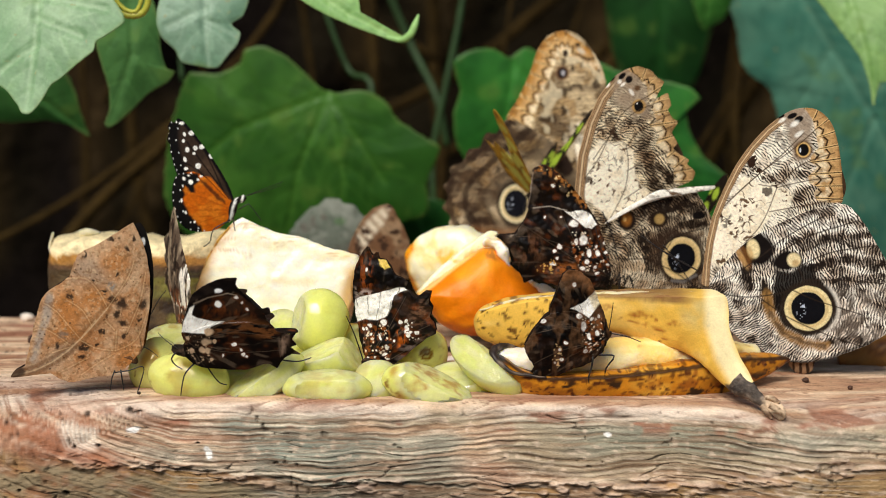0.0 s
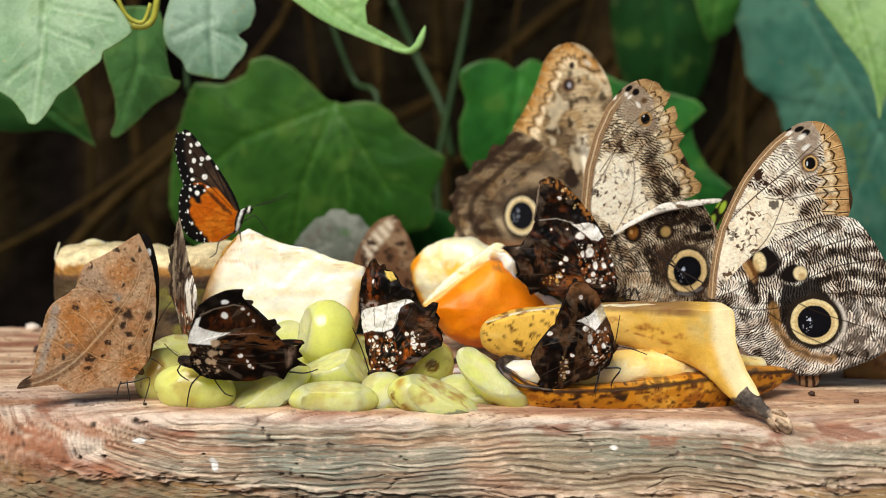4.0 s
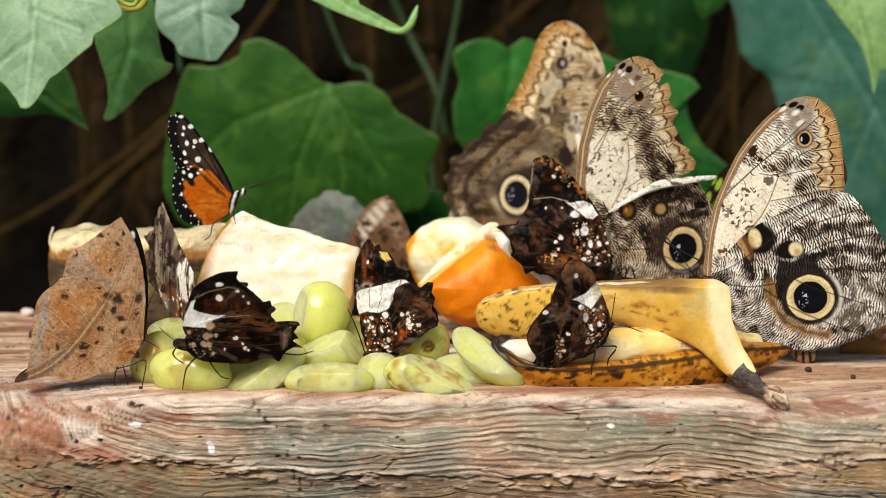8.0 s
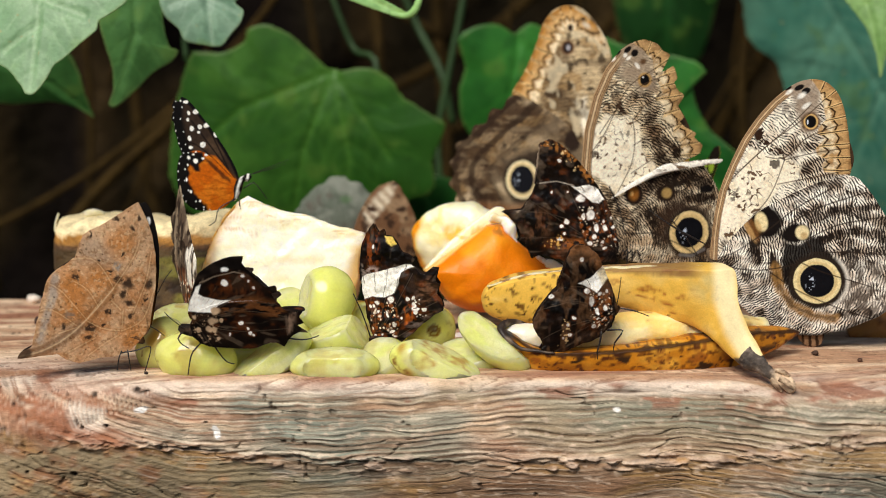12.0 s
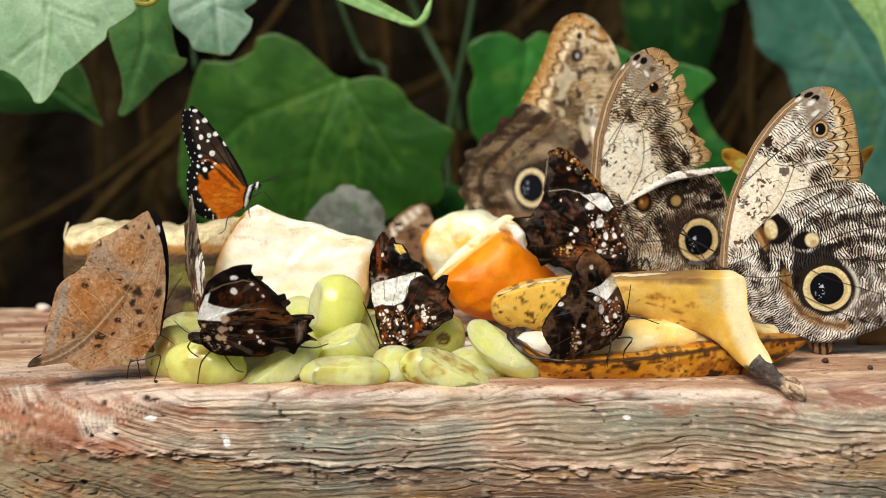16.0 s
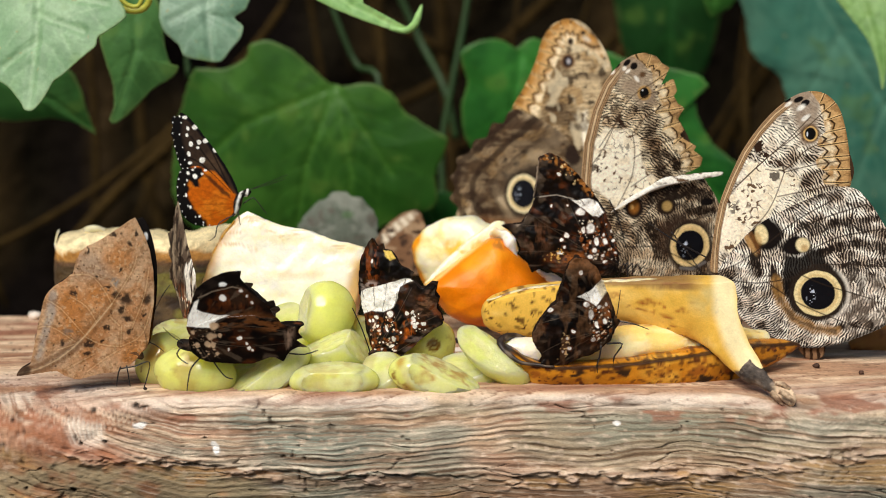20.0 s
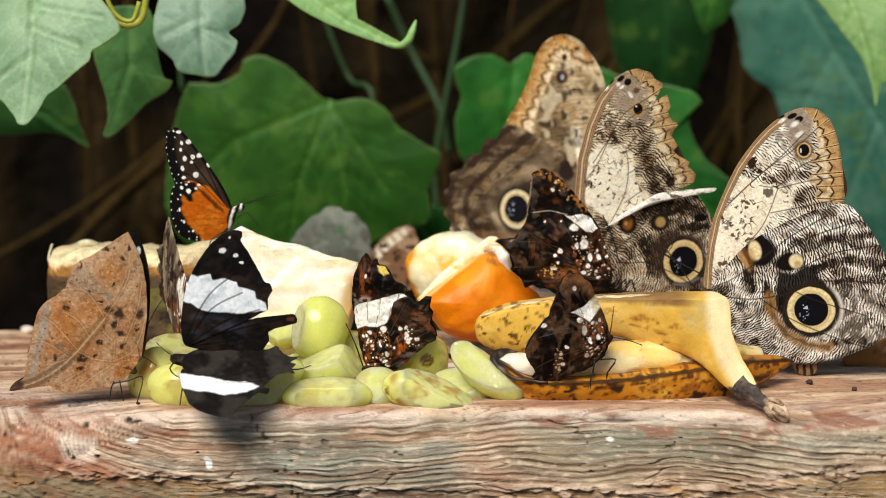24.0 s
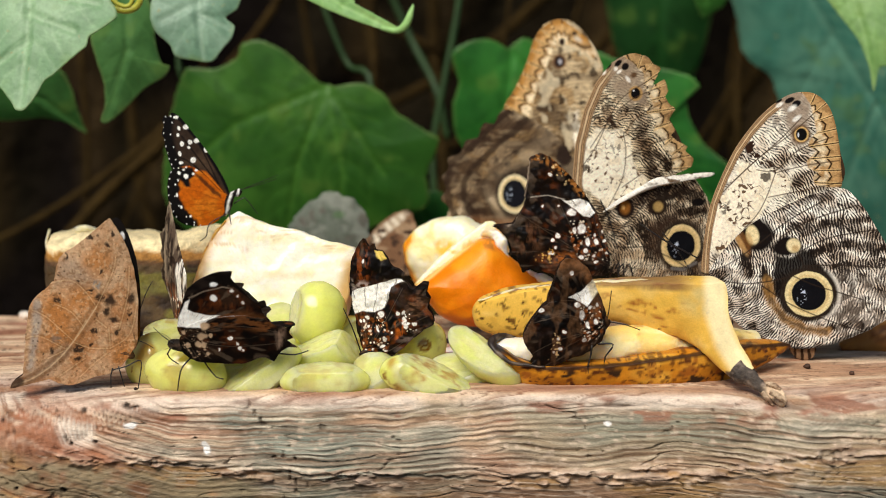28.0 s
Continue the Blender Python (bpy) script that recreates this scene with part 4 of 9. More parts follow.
    def upper(v):
        p, x = v[:, [0, 2]], v[:, 0]
        c = np.tile(lin("e8b84e"), (len(v), 1))
        c = over(c, "f0cc78", ramp(fbm(v, (14, 9, 7), 23), 0.45, 0.75) * 0.6)
        c = over(c, "d99a34", ramp(fbm(v, (18, 9, 6), 27), 0.5, 0.75) * 0.7 * ramp(x, 60.9, 72.4))
        left = 1 - ramp(x, 60.9, 72.4)
        c = freckles(c, v, 13, 230, 0.3, 1.1, "4a220c", -9999, 63.2)
        c = freckles(c, v, 15, 14, 0.2, 0.6, "7a4a20", 63.2, 109.0)
        c = over(c, "9a4c20", 0.85 * ramp(fbm(v + 2 * fbm(v, 3, 71)[:, None], (14, 6, 2.5), 21), 0.57, 0.70) * (1 - left) * (1 - ramp(x, 93.0, 99.7)))
        c = over(c, "b0a878", 0.5 * ramp(fbm(v, 7, 25), 0.25, 0.6) * (1 - ramp(radial(p, (101.8, 31.5), 9, 9), 0.3, 1.1)))
        c = over(c, "f6e6b4", 0.9 * (1 - ramp(line_distance(p, spine), 2.0, 6.0)))
        top = 35.6
        c = over(c, "7a5638", 0.8 * ramp(v[:, 2] + 1.5 * (fbm(v, (2, 2, 4), 28) - 0.5), top - 1.6, top - 0.5) * (1 - ramp(x, 93.0, 105.1)))
        return over(c, "5a4a3c", ramp(-v[:, 2] + 1.2 * (fbm(v, 3, 8) - 0.5), -6.0, -4.9) * ramp(x, 111.3, 112.4))
    part("peel", loft("banana_end", sections([(0.0157, 0.0580, 0.0208), (0.0171, 0.0570, 0.0238), (0.0221, 0.0560, 0.0270), (0.0335, 0.0530, 0.0304), (0.0493, 0.0480, 0.0328), (0.0671, 0.0420, 0.0348), (0.0822, 0.0350, 0.0362), (0.0949, 0.0280, 0.0372), (0.1052, 0.0220, 0.0381), (0.1100, 0.0180, 0.0382), (0.1113, 0.0160, 0.0332), (0.1116, 0.0140, 0.0273), (0.1151, 0.0110, 0.0180), (0.1192, 0.0070, 0.0103), (0.1209, 0.0050, 0.0071)], [(0.0157, 0.0580, 0.0185, 0.0014), (0.0176, 0.0570, 0.0144, 0.0042), (0.0231, 0.0560, 0.0118, 0.0065), (0.0336, 0.0530, 0.0109, 0.0083), (0.0494, 0.0480, 0.0127, 0.0092), (0.0683, 0.0420, 0.0197, 0.0082), (0.0847, 0.0350, 0.0162, 0.0091), (0.0956, 0.0280, 0.0144, 0.0095), (0.1003, 0.0220, 0.0134, 0.0090), (0.1025, 0.0180, 0.0123, 0.0080), (0.1040, 0.0160, 0.0109, 0.0073), (0.1055, 0.0140, 0.0099, 0.0067), (0.1094, 0.0110, 0.0062, 0.0055), (0.1130, 0.0070, 0.0036, 0.0049), (0.1141, 0.0050, 0.0031, 0.0042)]), upper, 0.0005, 104, 2.2, 0.06, 0.0006), PEEL, root)
    def stalk(v):
        c = np.tile(lin("4a4038"), (len(v), 1))
        c = over(c, "857466", ramp(fbm(v, (5, 3, 2), 4), 0.5, 0.7) * 0.8)
        c = over(c, "2a211c", ramp(fbm(v, (6, 2, 2), 8), 0.55, 0.7))
        return over(c, "d0b494", ramp(v[:, 0] + 3 * (fbm(v, 2, 6) - 0.5), 124.2, 126.8))
    part("stalk", tube("banana_stalk", [(0.1159, 0.0060, 0.0069, 0.0040), (0.1187, 0.0040, 0.0046, 0.0035), (0.1217, 0.0010, 0.0030, 0.0026), (0.1248, -0.0020, 0.0005, 0.0022), (0.1280, -0.0040, -0.0017, 0.0024), (0.1307, -0.0060, -0.0035, 0.0022), (0.1324, -0.0060, -0.0046, 0.0009)], 24, 0.0005, stalk, 0.9, None, 0.0022), RIND, root, "dark dry stalk with a frayed end")
    for fray in ([(0.1257, -0.0040, 0.0022, 0.0009), (0.1281, -0.0050, 0.0020, 0.0011), (0.1306, -0.0060, -0.0000, 0.0007)], [(0.1237, -0.0060, -0.0005, 0.0009), (0.1262, -0.0070, -0.0033, 0.0009), (0.1275, -0.0070, -0.0051, 0.0004)], [(0.1265, -0.0100, 0.0003, 0.0011), (0.1296, -0.0100, -0.0014, 0.0011), (0.1322, -0.0100, -0.0036, 0.0004)]):
        part("fibre", tube("stalk_fibre", fray, 8, 0.0006, lambda v: over(np.tile(lin("cdb090"), (len(v), 1)), "7a5c44", ramp(fbm(v, 2, 9), 0.5, 0.65)), 0.7, None, 0.001), RIND, root)
    def rim(v):
        c = np.tile(lin("e6d4a4"), (len(v), 1))
        return over(c, "9a7450", ramp(fbm(v, (5, 3, 2), 31), 0.5, 0.65))
    part("torn_rim", tube("banana_rim", [(0.0179, 0.0540, 0.0259, 0.0005), (0.0334, 0.0500, 0.0311, 0.0007), (0.0491, 0.0450, 0.0334, 0.0007), (0.0668, 0.0390, 0.0354, 0.0007), (0.0884, 0.0300, 0.0372, 0.0007), (0.1054, 0.0200, 0.0386, 0.0007), (0.1098, 0.0170, 0.0381, 0.0004)], 12, 0.0008, rim, 3.0, None, 0.0008), FLESH, root, "pale torn rim of the peel")
    root = thing("banana_piece", pose(0, 0, 0), "browned banana piece lying behind an owl butterfly", "banana")
    part("peel", tube("banana_far", [(0.1723, 0.0900, -0.0007, 0.0025), (0.1795, 0.0900, 0.0012, 0.0059), (0.1915, 0.0900, 0.0032, 0.0084), (0.2106, 0.0900, 0.0051, 0.0089), (0.2298, 0.0900, 0.0063, 0.0050)], 24, 0.002, lambda v: freckles(np.tile(lin("9a6a34"), (len(v), 1)), v, 33, 90, 0.4, 2.2), 1.0, None, 0.0008), PEEL, root)


grapes()
pineapple()
oranges()
bananas()


# ---- plants ----
def leaf(parent, m, outline, centre, base, light, veins, dome=3.0, step=1.2, holes=0, label=""):
    """A lobed blade with sunken pale veins, side veins, blotches and a worn edge."""
    outline = np.asarray(outline)
    wide = max(step * 0.7, 0.5)
    fine = []
    for v in veins:
        q = smooth(v, 9.0)
        for i in range(1, len(q) - 1):
            d = q[i + 1] - q[i - 1]
            d = d / max(np.hypot(*d), 1e-6)
            for s in (-1, 1):
                turned = d * 0.62 + s * 0.78 * np.array([-d[1], d[0]])
                fine.append(np.array([q[i], q[i] + 9 * turned, q[i] + 17 * turned + 4 * d]))
    def tint(p):
        c = np.tile(lin(base), (len(p), 1))
        c = over(c, light, 0.7 * ramp(fbm(p, 24, 4), 0.35, 0.75))
        c = over(c, np.asarray(lin(base)) * 0.75, 0.5 * ramp(fbm(p, 7, 14), 0.55, 0.75))
        for v in fine:
            c = over(c, light, 0.28 * (1 - ramp(line_distance(p, v), wide * 0.3, wide * 1.1)))
        for v in veins:
            d = line_distance(p, v)
            c = over(c, light, 0.55 * (1 - ramp(d, wide * 0.4, wide * 2.0)))
        if holes:
            c = over(c, "a8a06a", 0.8 * ramp(fbm(p, 2.4, holes, 2), 0.84, 0.9))
        c = over(c, "6f8f3c", 0.3 * ramp(fbm(p, 13, holes + 21), 0.66, 0.8))
        return over(c, "a3a860", 0.2 * (1 - ramp(line_distance(p, np.vstack([outline, outline[:1]])), 0.2, 1.0)))
    def relief(p):
        h = 1.5 * (fbm(p, 30, 8) - 0.5)
        for v in veins:
            h = h - 0.7 * (1 - ramp(line_distance(p, v), 0.0, 3.5))
        for v in fine:
            h = h - 0.14 * (1 - ramp(line_distance(p, v), 0.0, 2.5))
        return h
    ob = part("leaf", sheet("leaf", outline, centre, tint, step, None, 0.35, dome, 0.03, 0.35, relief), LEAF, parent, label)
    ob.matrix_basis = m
    return ob


def stem(parent, pts, material=None):
    ob = part("stem", tube("stem", pts, 8, 0.006), material or STEM, parent)
    return ob


def plants():
    vine = thing("climbing_vine", pose(0, 0.16, 0.28), "hanging vine with pale green lobed leaves and tendrils", "vine")
    k = vine.matrix_basis.inverted()
    # the lit look of this leaf is put into its pale tones
    leaf(vine, k @ pose(-0.1610, 0.1000, 0.1317, -22, 0, -8), [(-45.9, 30.8), (-15.9, 33.3), (9.3, 30.7), (23.0, 17.9), (27.4, 10.2), (21.8, 4.6), (16.0, 0.6), (15.2, -3.7), (8.4, -10.1), (2.8, -15.7), (-1.3, -18.9), (-3.7, -24.0), (-8.6, -31.8), (-12.8, -31.6), (-19.9, -22.8), (-27.9, -17.9), (-40.9, -12.9)], (-8.0, 5.1), "7ca374", "abc99d", [[(-11.9, 30.7), (-10.4, -0.0), (-11.2, -30.3)], [(-11.0, 10.2), (9.6, 2.6)], [(-10.1, -2.6), (-23.5, -12.8)], [(-11.5, 20.4), (18.3, 15.3)]], 2.0, holes=5, label="pale green leaf with light painted in and a pointed tip")
    leaf(vine, k @ pose(-0.1057, 0.1500, 0.1330, -14, 0, 6), [(-16.0, 25.8), (-19.9, 15.5), (-20.9, 6.5), (-18.3, -0.5), (-12.6, -5.6), (-10.1, -10.8), (-5.2, -12.3), (6.1, -13.6), (10.7, -8.3), (15.0, -3.1), (16.4, 2.5), (12.6, 6.4), (17.7, 10.3), (20.4, 18.0), (16.7, 27.1), (-0.9, 31.0)], (-1.2, 7.7), "6d9476", "a3bfa4", [[(0.3, 28.4), (0.8, 5.1), (2.4, -12.3)], [(0.4, 12.9), (-16.2, 5.2)], [(0.8, 7.7), (13.8, 1.3)]], 2.0, holes=7, label="blue-green leaf with a nibbled edge")
    leaf(vine, k @ pose(-0.0312, 0.1500, 0.1405, -20, 0, 0), [(-43.2, 21.3), (-32.9, 12.0), (-24.0, 6.1), (-15.1, 1.6), (-3.8, -3.2), (7.6, -7.1), (14.1, -8.7), (16.2, -6.9), (10.1, -4.8), (2.0, -1.1), (-3.8, 3.7), (-5.2, 13.3), (-2.7, 24.0), (-23.1, 29.4)], (-14.0, 10.1), "76a85a", "aad483", [[(-33.1, 21.3), (-10.1, 4.0), (14.1, -7.9)]], 1.0, step=0.9, label="bright green leaf with a curled tip")
    ob = part("leaf_tip", tube("leaf_tip", [(-0.0237, 0.1480, 0.1343, 0.0010), (-0.0171, 0.1470, 0.1333, 0.0015), (-0.0131, 0.1460, 0.1356, 0.0018), (-0.0110, 0.1460, 0.1401, 0.0015), (-0.0095, 0.1470, 0.1446, 0.0005)], 10, 0.001), surface("leaf_tip", "9cc878", 0.5, through_light=0.2), vine, "curled bright green tip")
    ob.matrix_basis = k
    # shade is painted into the darker greens of these two leaves
    leaf(vine, k @ pose(-0.1434, 0.2000, 0.1214, 2, 0, 15), [(-11.4, 29.1), (7.0, 29.1), (10.9, 18.5), (12.0, 5.2), (14.6, -4.1), (18.6, -5.5), (15.9, -10.3), (6.4, -16.0), (-3.0, -25.3), (-11.1, -31.8), (-14.5, -30.4), (-12.3, -23.8), (-12.6, -13.2), (-15.9, -2.5), (-18.3, 8.1), (-16.8, 18.6)], (-2.6, 0.0), "3c6a34", "5f9150", [[(-2.2, 29.1), (-1.3, 2.7), (-12.4, -30.5)]], 2.0, label="green leaf with shade painted in and a browned tip")
    leaf(vine, k @ pose(-0.2030, 0.2800, 0.0988, 20, 0, 0), [(-39.1, 12.4), (-10.1, 15.5), (12.7, 14.0), (17.6, 3.1), (20.0, -9.4), (22.9, -21.4), (16.0, -16.3), (1.8, -12.6), (-18.6, -14.1), (-41.4, -9.4)], (-5.8, 0.0), "2f5f2a", "44783a", [[(-22.2, 9.3), (2.7, -1.6), (21.6, -19.5)]], 2.0, label="dark green leaf with shade painted in")
    for pts in ([(-0.1487, 0.1300, 0.1530, 0.0013), (-0.1427, 0.1300, 0.1452, 0.0013), (-0.1341, 0.1300, 0.1428, 0.0015), (-0.1286, 0.1300, 0.1457, 0.0015), (-0.1265, 0.1300, 0.1555, 0.0015)], [(-0.1445, 0.1200, 0.1603, 0.0010), (-0.1386, 0.1200, 0.1477, 0.0010), (-0.1314, 0.1200, 0.1448, 0.0010), (-0.1281, 0.1200, 0.1530, 0.0010)]):
        part("tendril", tube("tendril", pts, 8, 0.002), surface("tendril", "a9a83a", 0.5), vine).matrix_basis = k
    bush = thing("broadleaf_plant", pose(0, 0.45, -0.09), "green plant with large lobed leaves behind the slab", "plant")
    k = bush.matrix_basis.inverted()
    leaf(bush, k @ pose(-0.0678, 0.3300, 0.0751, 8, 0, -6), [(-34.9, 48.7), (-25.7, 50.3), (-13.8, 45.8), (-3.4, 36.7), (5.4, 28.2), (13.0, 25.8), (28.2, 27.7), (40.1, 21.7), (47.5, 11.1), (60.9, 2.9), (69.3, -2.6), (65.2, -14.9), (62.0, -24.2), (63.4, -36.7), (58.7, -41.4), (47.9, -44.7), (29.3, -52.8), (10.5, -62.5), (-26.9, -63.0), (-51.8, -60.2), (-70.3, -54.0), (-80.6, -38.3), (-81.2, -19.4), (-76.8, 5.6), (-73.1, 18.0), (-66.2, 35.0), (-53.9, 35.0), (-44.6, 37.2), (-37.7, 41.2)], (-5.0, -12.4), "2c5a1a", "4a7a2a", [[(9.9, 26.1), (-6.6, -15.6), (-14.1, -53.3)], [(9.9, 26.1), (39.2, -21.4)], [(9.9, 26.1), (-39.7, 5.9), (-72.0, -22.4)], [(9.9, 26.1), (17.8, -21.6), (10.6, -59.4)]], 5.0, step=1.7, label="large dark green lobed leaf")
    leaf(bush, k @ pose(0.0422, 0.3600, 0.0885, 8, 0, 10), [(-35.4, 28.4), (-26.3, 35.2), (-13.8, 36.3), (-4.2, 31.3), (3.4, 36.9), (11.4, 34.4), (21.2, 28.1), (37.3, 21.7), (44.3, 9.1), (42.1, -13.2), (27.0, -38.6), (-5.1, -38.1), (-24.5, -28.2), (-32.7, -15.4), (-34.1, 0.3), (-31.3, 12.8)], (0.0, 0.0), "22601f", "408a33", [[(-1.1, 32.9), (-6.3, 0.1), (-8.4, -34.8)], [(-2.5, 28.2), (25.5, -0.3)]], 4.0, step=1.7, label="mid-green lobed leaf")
    # darker green here carries painted shade
    leaf(bush, k @ pose(0.1270, 0.3400, 0.0774, 10, 0, -12), [(-42.4, 40.1), (-30.2, 37.1), (-12.0, 33.5), (9.1, 28.1), (14.6, 22.0), (7.6, 18.8), (8.5, 6.4), (16.7, -9.2), (30.4, -21.5), (33.5, -34.1), (18.3, -47.2), (-15.6, -51.2), (-37.3, -35.6), (-46.0, 5.7)], (-12.2, -3.3), "1f5c22", "37802f", [[(-36.4, 33.9), (-9.2, -3.3), (21.4, -40.7)]], 4.0, step=1.7, label="mid-green leaf with shade painted in")
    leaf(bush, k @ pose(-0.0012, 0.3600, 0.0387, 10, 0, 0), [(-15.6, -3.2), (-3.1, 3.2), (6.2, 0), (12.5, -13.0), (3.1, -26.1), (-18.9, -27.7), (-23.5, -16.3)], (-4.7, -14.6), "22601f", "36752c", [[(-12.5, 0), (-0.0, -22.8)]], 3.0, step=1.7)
    # the darkest green: deep shade painted as leaf colour
    leaf(bush, k @ pose(0.1304, 0.5000, 0.1223, 10, 0, 0), [(-27.0, 41.8), (29.6, 41.8), (38.8, 28.0), (34.7, -0.0), (26.9, -24.8), (7.9, -31.9), (-13.2, -24.8), (-24.3, -0.0)], (3.2, 7.0), "163c15", "225220", [[(5.6, 41.8), (6.0, -24.8)]], 3.0, step=3, label="deep green leaf with shade painted in")
    for pts in ([(0.0149, 0.4200, 0.1628, 0.0016), (0.0101, 0.4200, 0.1306, 0.0020), (0.0036, 0.4200, 0.0982, 0.0020), (-0.0029, 0.4200, 0.0590, 0.0020), (-0.0013, 0.4200, 0.0129, 0.0023), (0.0020, 0.4400, -0.1260, 0.0024)], [(-0.0713, 0.4000, 0.1626, 0.0013), (-0.0588, 0.4000, 0.1278, 0.0016), (-0.0500, 0.4000, 0.1087, 0.0016), (-0.0366, 0.3800, 0.0937, 0.0019), (-0.0475, 0.4200, -0.0204, 0.0020), (-0.0558, 0.4400, -0.1607, 0.0021)], [(-0.0325, 0.5000, 0.1566, 0.0021), (-0.0153, 0.5000, 0.1188, 0.0021), (-0.0014, 0.4800, 0.0921, 0.0021), (0.0055, 0.4800, 0.0612, 0.0021)], [(-0.1406, 0.3600, 0.1040, 0.0016), (-0.1418, 0.3600, 0.1256, 0.0013), (-0.1382, 0.3600, 0.1623, 0.0013)]):
        stem(bush, pts).matrix_basis = k
    tall = thing("large_leaf_plant", pose(0.35, 0.5, -0.09), "tall plant with big bluish-green leaves", "plant")
    k = tall.matrix_basis.inverted()
    leaf(tall, k @ pose(0.2174, 0.4200, 0.0852, 12, 0, -18), [(-51.0, 79.4), (-45.0, 53.0), (-42.0, 33.0), (-37.3, 24.7), (-25.9, 16.4), (-19.6, -3.7), (-10.0, -27.4), (2.9, -54.7), (16.0, -75.1), (35.6, -91.8), (80.9, -100.3), (111.2, -37.7), (96.9, 60.0), (62.8, 98.1), (-15.2, 98.7)], (35.3, 10.6), "437c68", "66987f", [[(-15.4, 85.8), (35.4, 0.6), (74.4, -86.7)], [(9.9, 40.1), (-16.4, -7.1)], [(35.4, 0.6), (16.0, -50.8)]], 5.0, step=2.2, holes=9, label="very large bluish-green leaf")
    leaf(tall, k @ pose(0.2083, 0.2500, 0.1282, -15, 0, -10), [(-25.5, 34.5), (-16.9, 20.0), (-8.4, 8.6), (0.1, -2.9), (5.2, -15.7), (7.6, -28.4), (10.1, -17.0), (16.6, -14.2), (32.7, 0.1), (34.9, 34.4), (4.7, 43.1)], (8.0, 11.5), "6f9a50", "95bb70", [[(-8.9, 37.4), (2.7, 0.0), (7.6, -25.6)]], 2.0, step=0.9, label="light green pointed leaf")
    leaf(tall, k @ pose(0.1503, 0.4000, 0.1437, 20, 0, 10), [(-12.3, 20.1), (-5.0, 0.0), (0.2, -9.5), (5.7, -6.1), (11.8, -1.7), (16.1, 16.8), (1.7, 26.8)], (1.3, 8.4), "3a7a2c", "5b9a44", [[(0.4, 23.5), (0.6, -7.5)]], 2.0, label="small bright green leaf")
    stem(tall, [(0.2591, 0.4600, 0.1830, 0.0048), (0.2822, 0.4600, 0.0762, 0.0055), (0.2976, 0.4800, -0.0641, 0.0064), (0.3055, 0.5000, -0.1761, 0.0074)]).matrix_basis = k


def roots():
    """Dry roots and twigs hanging before the bank."""
    rng = random.Random(4)
    for n in range(46):
        x, y = rng.uniform(-0.42, 0.42), rng.uniform(0.52, 0.74)
        z, lean = rng.uniform(0.15, 0.5), rng.uniform(-0.5, 0.5)
        r = rng.uniform(0.0015, 0.006)
        pts = [(x, y, z, r)]
        for s in range(6):
            lean += rng.uniform(-0.35, 0.35)
            q = pts[-1]
            pts.append((q[0] + 0.09 * math.sin(lean), q[1] + rng.uniform(-0.012, 0.012), q[2] - 0.09 * math.cos(lean) * (1 if n % 3 else 0.35), q[3] * 0.93))
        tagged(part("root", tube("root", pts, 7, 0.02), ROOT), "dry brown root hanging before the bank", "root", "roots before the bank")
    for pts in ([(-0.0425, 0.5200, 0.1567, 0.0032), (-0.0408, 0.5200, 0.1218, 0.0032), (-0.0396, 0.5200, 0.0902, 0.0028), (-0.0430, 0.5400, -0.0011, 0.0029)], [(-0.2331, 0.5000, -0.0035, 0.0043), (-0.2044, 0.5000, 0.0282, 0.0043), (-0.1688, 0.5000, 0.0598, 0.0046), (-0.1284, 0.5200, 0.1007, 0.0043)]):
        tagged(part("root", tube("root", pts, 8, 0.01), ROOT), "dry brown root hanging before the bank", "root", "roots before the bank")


plants()
roots()


# ---- butterflies ----
def limb(root, pts, radius=0.00035, name="leg"):
    """A thin jointed limb through points given in the thing's own space, mm."""
    q = [(x / 1000, y / 1000, z / 1000, radius * (1 - 0.5 * i / len(pts))) for i, (x, y, z) in enumerate(pts)]
    return part(name, tube(name, q, 6, 0.0015), CHITIN, root)


def body(root, pts, tint="2a1f18", bands=None, name="body"):
    """Head, thorax and abdomen along points (x, y, z, radius), mm."""
    def fur(v):
        c = np.tile(lin(tint), (len(v), 1))
        c = over(c, "4c3a2c", ramp(fbm(v, 1.6, 5), 0.5, 0.75))
        return c if bands is None else bands(c, v)
    q = [tuple(k / 1000 for k in p) for p in pts]
    part("head", tube("head", q[:2] + [tuple((s + t) / 2 for s, t in zip(q[1], q[2]))], 12, 0.0006, fur, 1.0, None, 0.0002), FUR, root)
    return part(name, tube(name, q[1:], 14, 0.0008, fur, 1.0, None, 0.0002), FUR, root)


def ripples(p, hub, period, seed, wave=1.5):
    """Fine broken ripple lines that ring the wing's root, 0 to 1."""
    d = p - np.asarray(hub)
    r = np.hypot(d[:, 0], d[:, 1])
    bend = wave * (0.36 * (fbm(p, 1.3, seed, 1) - 0.5) * 2 + 0.5 * (fbm(p, 3.6, seed + 5, 2) - 0.5) * 2) + 5 * (fbm(p, 16, seed + 3, 1) - 0.5)
    return 0.5 + 0.5 * np.sin(2 * math.pi * (r + bend) / period)


